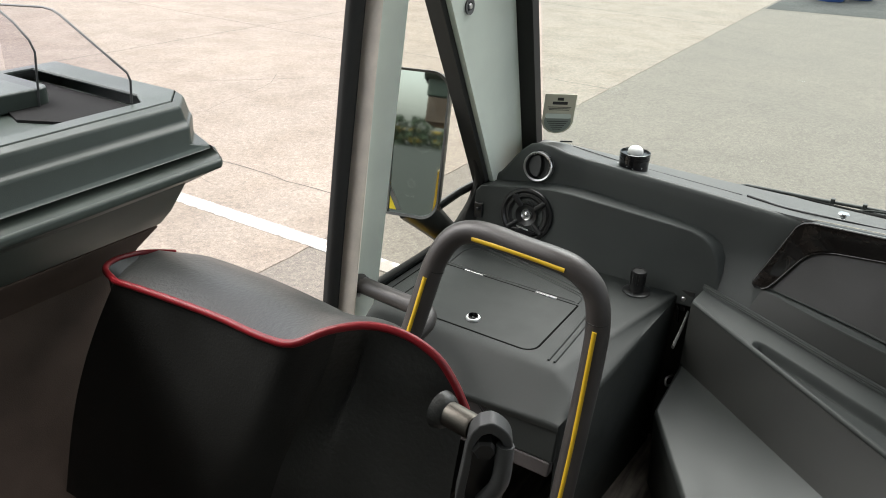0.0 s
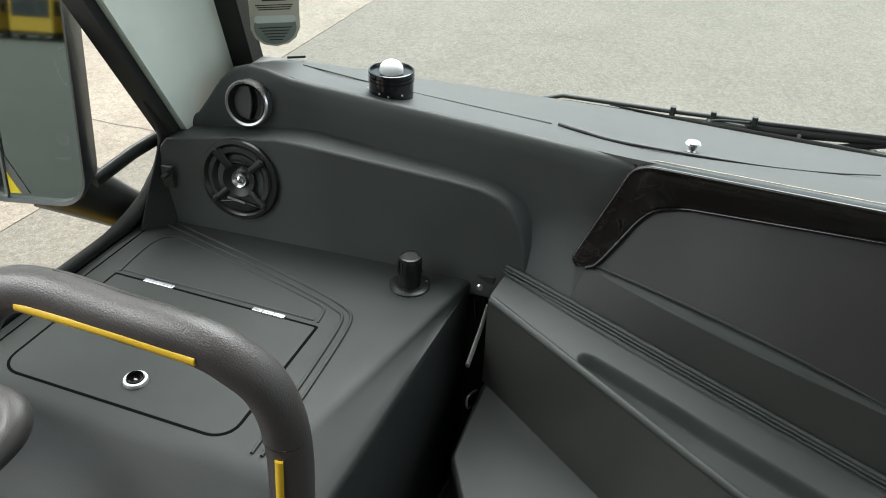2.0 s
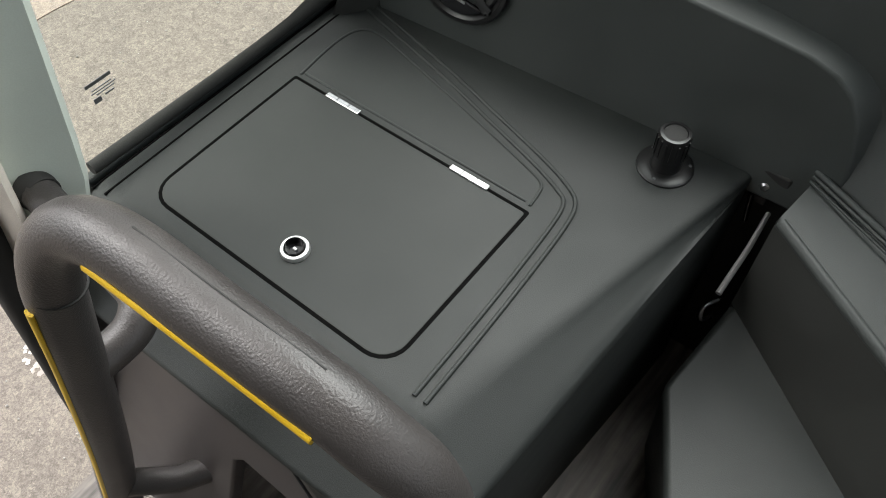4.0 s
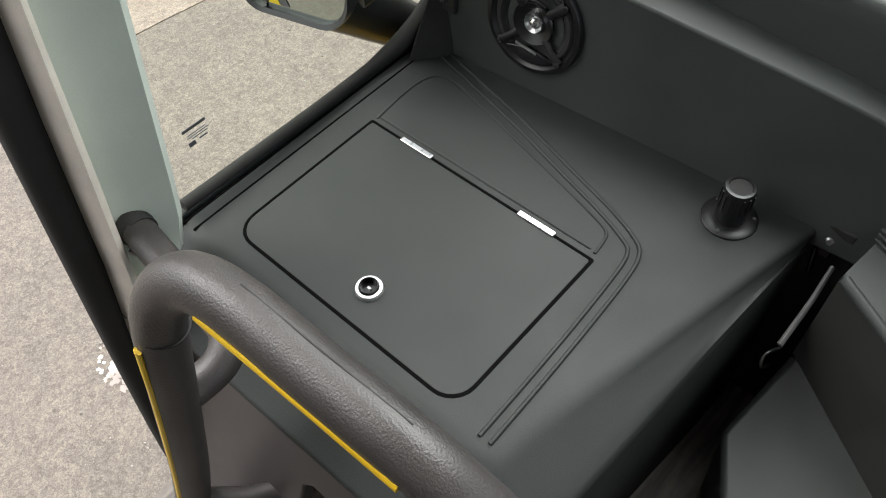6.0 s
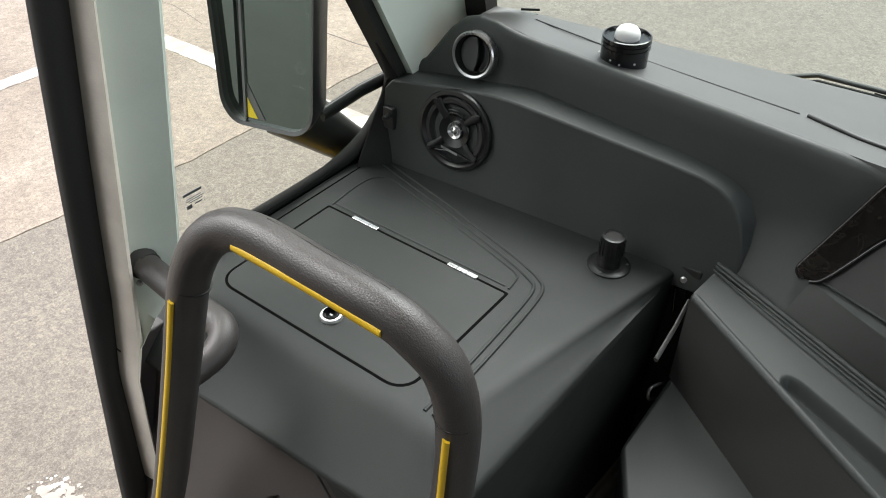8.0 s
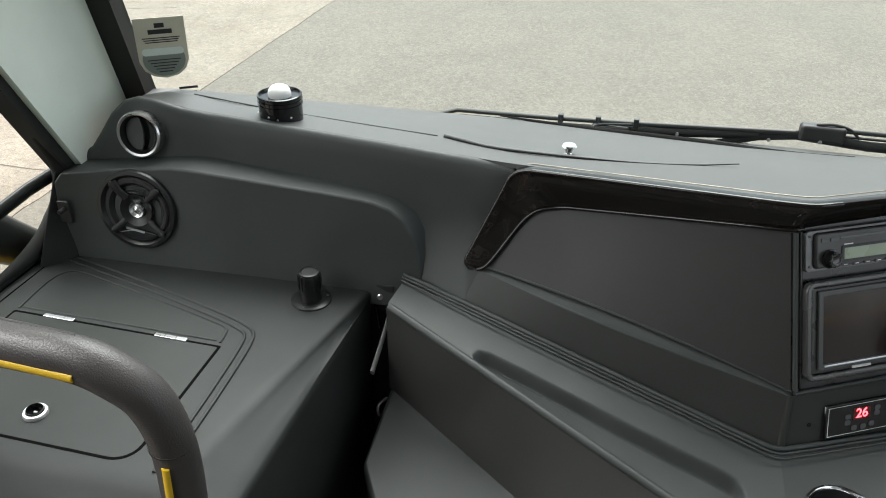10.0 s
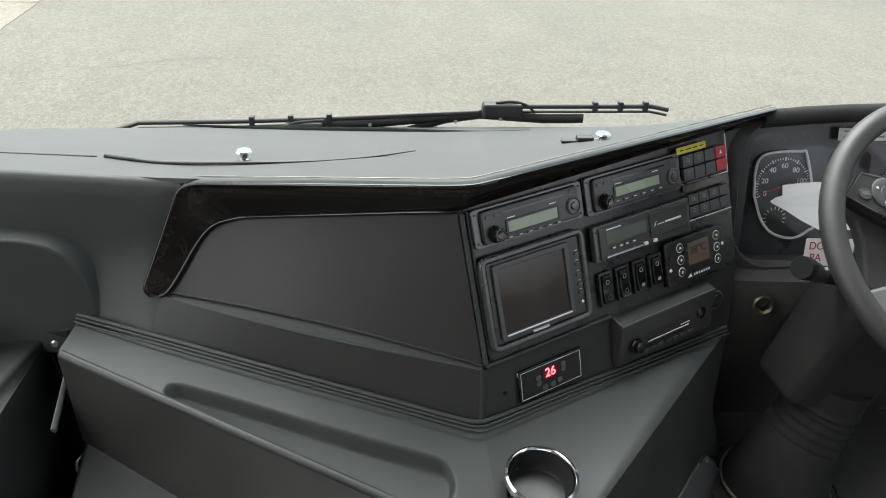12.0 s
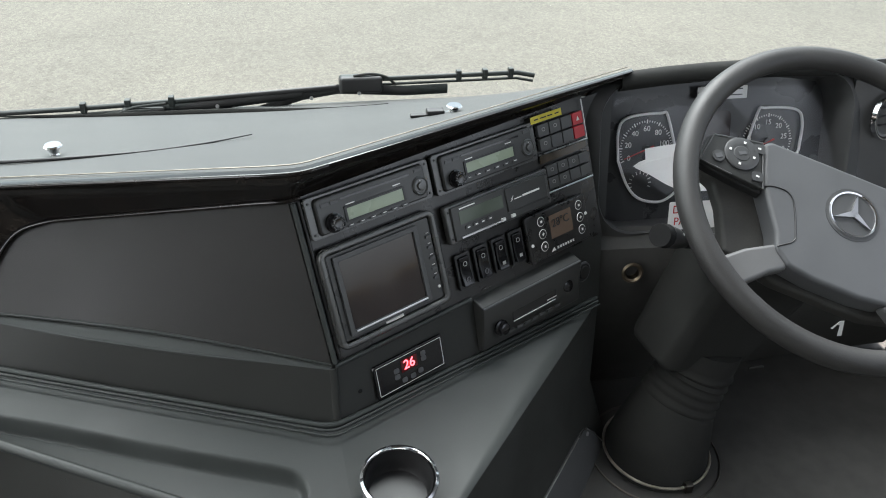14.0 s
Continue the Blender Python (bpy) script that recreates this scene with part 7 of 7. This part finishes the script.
sp("armrest_grip", tube(spline([am @ Vector((0.020, -0.006, 0.012)), am @ Vector((0.018, -0.035, 0.018)), am @ Vector((0.008, -0.062, 0.012))], 5), 0.0065, 10), M_BINN, smooth=60)
seat.location = SE + Vector((0.020, -0.030, 0.052))
sp("armrest_bolt", turned([(0.009, 0.0), (0.009, 0.012), (0.007, 0.014), (0, 0.014)], 6, am @ Matrix.Translation((0.006, -0.010, 0.002))), M_BLACK)

# ---- moulded cabinet beside the entrance ----
CA = Vector((-1.12, -0.75, FLOOR))
cab = thing("entrance_cabinet", "dark grey moulded tray top on a brown carpeted cabinet", "cabinet", CA)


def ap(name, bm, material, label="", **k):
    return part(name, shifted(bm, CA), material, cab, label, **k)


def tray_ring(x, y, z):
    """One level of the tray: its inner side at x, its front end at y."""
    c = 0.008 if z < 1.460 else 0.035
    return [(x + 0.028, -1.6, z), (x, y - c, z), (x - c, y, z), (-1.26, y, z), (-1.26, -1.6, z)]


levels = [(-0.985, -0.588, 1.415), (-0.950, -0.562, 1.4365), (-0.945, -0.556, 1.439), (-0.946, -0.556, 1.4475), (-0.974, -0.549, 1.456), (-0.976, -0.544, 1.463), (-0.980, -0.540, 1.482), (-0.988, -0.538, 1.486), (-0.992, -0.540, 1.502), (-1.000, -0.544, 1.507)]
bm = bmesh.new()
rg = [[bm.verts.new(p) for p in tray_ring(*l)] for l in levels]
for a, b in zip(rg, rg[1:]):
    for i in range(5):
        bm.faces.new((a[i], a[(i + 1) % 5], b[(i + 1) % 5], b[i]))
ap("tray", bm, M_TRAY, "dark grey-green moulded tray with stepped lip", bevel=0.004)
ap("tray_top", ring_plate([(-1.002 + 0.028, -1.6), (-1.002, -0.579), (-1.037, -0.544), (-1.26, -0.544), (-1.26, -1.6)], [(-1.022 + 0.02, -1.55), (-1.022, -0.603), (-1.052, -0.585), (-1.245, -0.585), (-1.245, -1.55)], 0.004, pose(0, 0, 1.504)), M_TRAY, bevel=0.003)
ap("tray_floor", boxm(-1.25, -1.015, -1.6, -0.580, 1.487, 1.492), M_TRAY, "grey tray floor")
ap("tray_mat", plate([(-1.030, -0.605), (-1.055, -0.590), (-1.22, -0.590), (-1.22, -0.66), (-1.10, -0.70), (-1.03, -0.66)], 0.003, pose(0, 0, 1.492)), M_FABRIC, "black non-slip mesh mat")
ap("tray_block", plate(rounded(0.16, 0.13, 0.015), 0.022, pose(-1.212, -0.700, 1.492)), M_TRAY, "grey moulded holder", bevel=0.003)
ap("holder_hole", disc(0.034, 0.034, 0.002, 32, pose(-1.200, -0.695, 1.5155)), M_GLOSS)
for y, o in ((-0.612, [(-1.026, 1.508), (-1.023, 1.533), (-1.027, 1.541), (-1.130, 1.589), (-1.142, 1.593), (-1.160, 1.594), (-1.26, 1.586), (-1.26, 1.492)]), (-0.655, [(-1.130, 1.492), (-1.119, 1.556), (-1.126, 1.568), (-1.150, 1.584), (-1.245, 1.625), (-1.245, 1.492)])):
    g = ap("acrylic_screen", hull([(x, y, z) for x, z in o], [tuple(range(len(o)))]), M_ACRYL, "clear acrylic upright screen")
    g.visible_shadow = False
    ap("screen_edge", tube([(x, y, z) for x, z in o[:-1]], 0.0014, 6), M_HUB, smooth=60)
ap("carcass", boxm(-1.16, -1.10, -1.6, -0.60, FLOOR - 0.082, 1.30), M_BROWN, "brown carpet-covered side")
ap("shoulder", prism([(-1.022, 1.358), (-1.068, 1.315), (-1.105, 1.275), (-1.24, 1.275), (-1.24, 1.358)], lambda x, z: (x, -1.58, z), lambda x, z: (x, -0.598, z)), M_BROWN, "brown carpet-covered underside", bevel=0.004)
ap("apron", prism([(-0.966, 1.428), (-0.983, 1.405), (-1.0, 1.382), (-1.022, 1.359), (-1.245, 1.359), (-1.245, 1.428)], lambda x, z: (x, -1.58, z), lambda x, z: (x, -0.594, z)), M_TRAY, bevel=0.006)

cab.location = (-1.085, -0.745, FLOOR + 0.079)
cab.scale = (0.96, 0.96, 0.96)

# ---- steering wheel and column ----
WC = Vector((0.605, 0.282, 1.186))
wheel = thing("steering_wheel", "dark grey four-spoke steering wheel with padded hub", "steering wheel", WC)
wheel.rotation_euler = (Matrix.Rotation(-0.06, 3, "Z") @ Matrix.Rotation(0.62, 3, "X") @ Matrix.Rotation(radians(-27), 3, "Z")).to_euler()
AX = 0.014
part("rim", tube([(0.2095 * math.cos(radians(a)), 0.2095 * math.sin(radians(a)), 0) for a in range(0, 360, 4)], 0.0155, 16, True), M_WHEEL, wheel, smooth=60)
M_SPOKE = mat("spoke_grey", (0.12, 0.12, 0.118), 0.4, vary=0.08)
left = [(-0.118, 0.047), (-0.128, 0.040), (-0.116, -0.020), (-0.100, -0.052), (-0.089, -0.075), (-0.083, -0.100), (-0.064, -0.116), (-0.030, -0.121)]
hub = left + [(-x, y) for x, y in left[::-1]]
part("hub", plate([(x + AX, y) for x, y in hub], 0.034, pose(0, 0, -0.042)), M_HUB, wheel, "grey padded hub cover", bevel=0.009, seg=4)
part("back_cover", plate([(x + AX, y) for x, y in ((-0.205, 0.030), (-0.120, 0.030), (0.120, 0.030), (0.205, 0.030), (0.205, -0.006), (0.160, -0.030), (0.150, -0.100), (0.060, -0.125), (-0.060, -0.125), (-0.132, -0.110), (-0.152, -0.050), (-0.168, -0.022), (-0.205, -0.006))], 0.022, pose(0, 0, -0.066)), M_COLUMN, wheel, "matt black moulding behind the spokes", bevel=0.006)
for s in (-1, 1):
    def side(x, y):
        """A point on one half of the wheel, x counted outwards from its middle."""
        return (AX + s * x, y)

    arm_u = [side(0.118, 0.036), side(0.150, 0.034), side(0.196, 0.028), side(0.203, -0.020), side(0.160, -0.026), side(0.112, -0.030)][::s]
    arm_d = [side(0.080, -0.088), side(0.118, -0.112), side(0.145, -0.136), side(0.122, -0.172), side(0.100, -0.150), side(0.082, -0.132), side(0.060, -0.116)][::s]
    part("spoke", plate(arm_u, 0.016, pose(0, 0, -0.032)), M_BLACK, wheel, bevel=0.004)
    part("spoke", plate(arm_d, 0.020, pose(0, 0, -0.032)), M_SPOKE, wheel, "pale grey lower spoke", bevel=0.006)
    pad_o = [side(0.131, 0.036), side(0.194, 0.021), side(0.203, -0.022), side(0.160, -0.026), side(0.117, -0.029)][::s]
    pad = part("button_pad", plate(pad_o, 0.008, pose(0, 0, -0.014)), M_RADIO, wheel, bevel=0.002)
    part("bezel", tube([(*p, -0.0055) for p in pad_o[::s][4:] + pad_o[::s][:4]], 0.0011, 6), M_SPOKE, pad, "pale edge line", smooth=60)
    cx, cy = side(0.154, 0.008)
    part("dial", turned([(0.023, 0), (0.023, 0.002), (0.021, 0.0032), (0.011, 0.002), (0.010, 0.003), (0, 0.0036)], 32, pose(cx, cy, -0.006)), M_BUTTON, pad, smooth=40)
    for a in range(0, 360, 90):
        part("symbol", bar(pose(cx + 0.016 * math.cos(radians(a)), cy + 0.016 * math.sin(radians(a)), -0.0030), 0.0030, 0.0030), M_PRINT, pad)
    part("symbol", bar(pose(cx, cy, -0.0025, 0, 0, 30), 0.010, 0.005), M_HUB, pad)
    bx, by = side(0.182, -0.008)
    part("button", disc(0.0088, 0.008, 0.003, 20, pose(bx, by, -0.006)), M_BUTTON, pad, smooth=40)
    part("symbol", bar(pose(bx, by, -0.003, 0, 0, 35), 0.009, 0.006), M_HUB, pad)
    for dx, dy in ((0.134, 0.024), (0.128, -0.016)):
        kx, ky = side(dx, dy)
        part("button", plate(rounded(0.014, 0.013, 0.003), 0.003, pose(kx, ky, -0.006, 0, 0, -10 * s)), M_BUTTON, pad)
        part("symbol", bar(pose(kx, ky, -0.003), 0.004, 0.0022), M_PRINT, pad)
    part("seam", tube(spline([(*side(x, y), z) for x, y, z in ((0.116, -0.022, -0.0085), (0.100, -0.017, -0.0078), (0.084, -0.018, -0.0078), (0.074, -0.030, -0.0078), (0.064, -0.068, -0.0078), (0.065, -0.082, -0.0078), (0.082, -0.096, -0.0085))], 5), 0.0011, 6), M_BLACK, wheel, smooth=60)
badge = part("badge", turned([(0.0285, 0.0), (0.0293, 0.0025), (0.0312, 0.003), (0.0322, 0.0)], 48, pose(AX + 0.002, -0.013, -0.008)), M_CHROME, wheel, "plain chrome badge ring", smooth=40)
part("dish", turned([(0.0, 0.0012), (0.0286, 0.0008), (0.036, 0.0004), (0.0365, -0.001)], 40, pose(AX + 0.002, -0.013, -0.0078)), M_BUTTON, badge, smooth=40)
for a in (0, 120, 240):
    part("bar", plate([(0.0045, -0.0), (0.0, 0.0285), (-0.0045, 0.0)], 0.003, pose(AX + 0.002, -0.013, -0.0066, 0, 0, a)), M_STEEL, badge)
part("column", tube([(0, 0, -0.04), (0, 0, -0.10)], [0.06, 0.045], 24), M_BLACK, wheel, smooth=50)

col = thing("steering_column", "black steering column shroud with a rubber floor boot", "steering column", (0.58, 0.40, FLOOR))


def kp(name, bm, material, label="", **k):
    return part(name, shifted(bm, (0.58, 0.40, FLOOR)), material, col, label, **k)


kp("shroud", hull([(0.50, 0.30, 1.10), (0.70, 0.30, 1.10), (0.72, 0.47, 1.04), (0.51, 0.47, 1.04), (0.470, 0.360, 0.832), (0.600, 0.360, 0.828), (0.664, 0.46, 0.852), (0.425, 0.43, 0.872)], [(0, 1, 2, 3), (4, 7, 6, 5), (0, 4, 5, 1), (1, 5, 6, 2), (2, 6, 7, 3), (3, 7, 4, 0)]), M_PITCH, bevel=0.020, seg=4)
part("slot", boxm(-0.012, 0.012, -0.001, 0.001, -0.002, 0.002, Matrix.Translation((0.015, -0.080, 0.232))), M_PITCH, col)
fold = spline([(0.499, 0.371, FLOOR), (0.500, 0.371, 0.665), (0.504, 0.372, 0.700), (0.512, 0.376, 0.735), (0.523, 0.381, 0.765), (0.535, 0.386, 0.795), (0.546, 0.390, 0.825), (0.555, 0.392, 0.870)], 8)
girth = [0.087, 0.085, 0.079, 0.071, 0.062, 0.059, 0.058, 0.056]
kp("boot", tube(fold, [girth[k // 8] + (girth[min(7, k // 8 + 1)] - girth[k // 8]) * (k % 8) / 8 + (0.0022 * math.sin(k * 1.6) if 30 < k < 52 else 0) for k in range(len(fold))], 36), M_PITCH, "black rubber boot round the steering shaft", smooth=60)
kp("clamp_ring", tube([(0.499 + 0.0885 * math.cos(radians(a)), 0.371 + 0.0885 * math.sin(radians(a)), 0.661) for a in range(0, 360, 8)], 0.0024, 8, True), M_BRASS, "dull metal clamp ring", smooth=60)
kp("clamp_ring", tube([(0.497 + 0.110 * math.cos(radians(a)), 0.372 + 0.110 * math.sin(radians(a)), 0.649) for a in range(0, 360, 8)], 0.0018, 8, True), M_PIVOT, "dull metal floor ring", smooth=60)
kp("clamp_screw", boxm(0.506, 0.520, 0.276, 0.288, 0.652, 0.670), M_PIVOT, bevel=0.002)
stalk = thing("indicator_stalk", "black indicator stalk with a ridged end", "stalk", (0.440, 0.375, 1.048))
part("grip", tube([(-0.055, -0.060, 0.083), (-0.030, -0.045, 0.067), (0.0, -0.02, 0.045)], [0.0155, 0.014, 0.010], 14), M_BLACK, stalk, smooth=50)
part("shaft", tube([(0.0, -0.02, 0.045), (0.05, 0.01, 0.020), (0.10, 0.03, 0.0)], [0.011, 0.012, 0.014], 14), M_BLACK, stalk, smooth=50)
part("end_cap", tube([(-0.066, -0.066, 0.089), (-0.055, -0.060, 0.083)], [0.0150, 0.0160], 14), M_FABRIC, stalk, smooth=50)
part("symbol", bar(Matrix.Translation((-0.022, -0.051, 0.076)) @ pose(0, 0, 0, 50, 0, 20), 0.010, 0.004), M_PRINT, stalk)
sticker = thing("spoke_label", "curled white paper label hanging below the wheel", "label", (0.735, 0.34, 0.915))
part("paper", sheet([[(-0.012, 0, 0.0), (0.0, 0.0, 0.012), (0.008, 0.0, 0.012), (0.014, 0.0, -0.018)], [(-0.006, 0.002, -0.004), (0.0, 0.002, 0.004), (0.005, 0.002, 0.002), (0.008, 0.002, -0.020)]], 0.0006), M_WHITE, sticker)
tagged(part("pillar_right", sheet([[(1.06, 0.44 - 0.5 * (z - 1.2), z), (1.03, 0.56 - 0.3 * (z - 1.2), z), (1.10, 0.58 - 0.3 * (z - 1.2), z), (1.12, 0.42 - 0.5 * (z - 1.2), z), (1.06, 0.44 - 0.5 * (z - 1.2), z)] for z in (1.1, 1.6, 2.1, 2.62)]), M_BLACK, smooth=35), "black windscreen pillar beside the driver", "pillar", kind="structure")
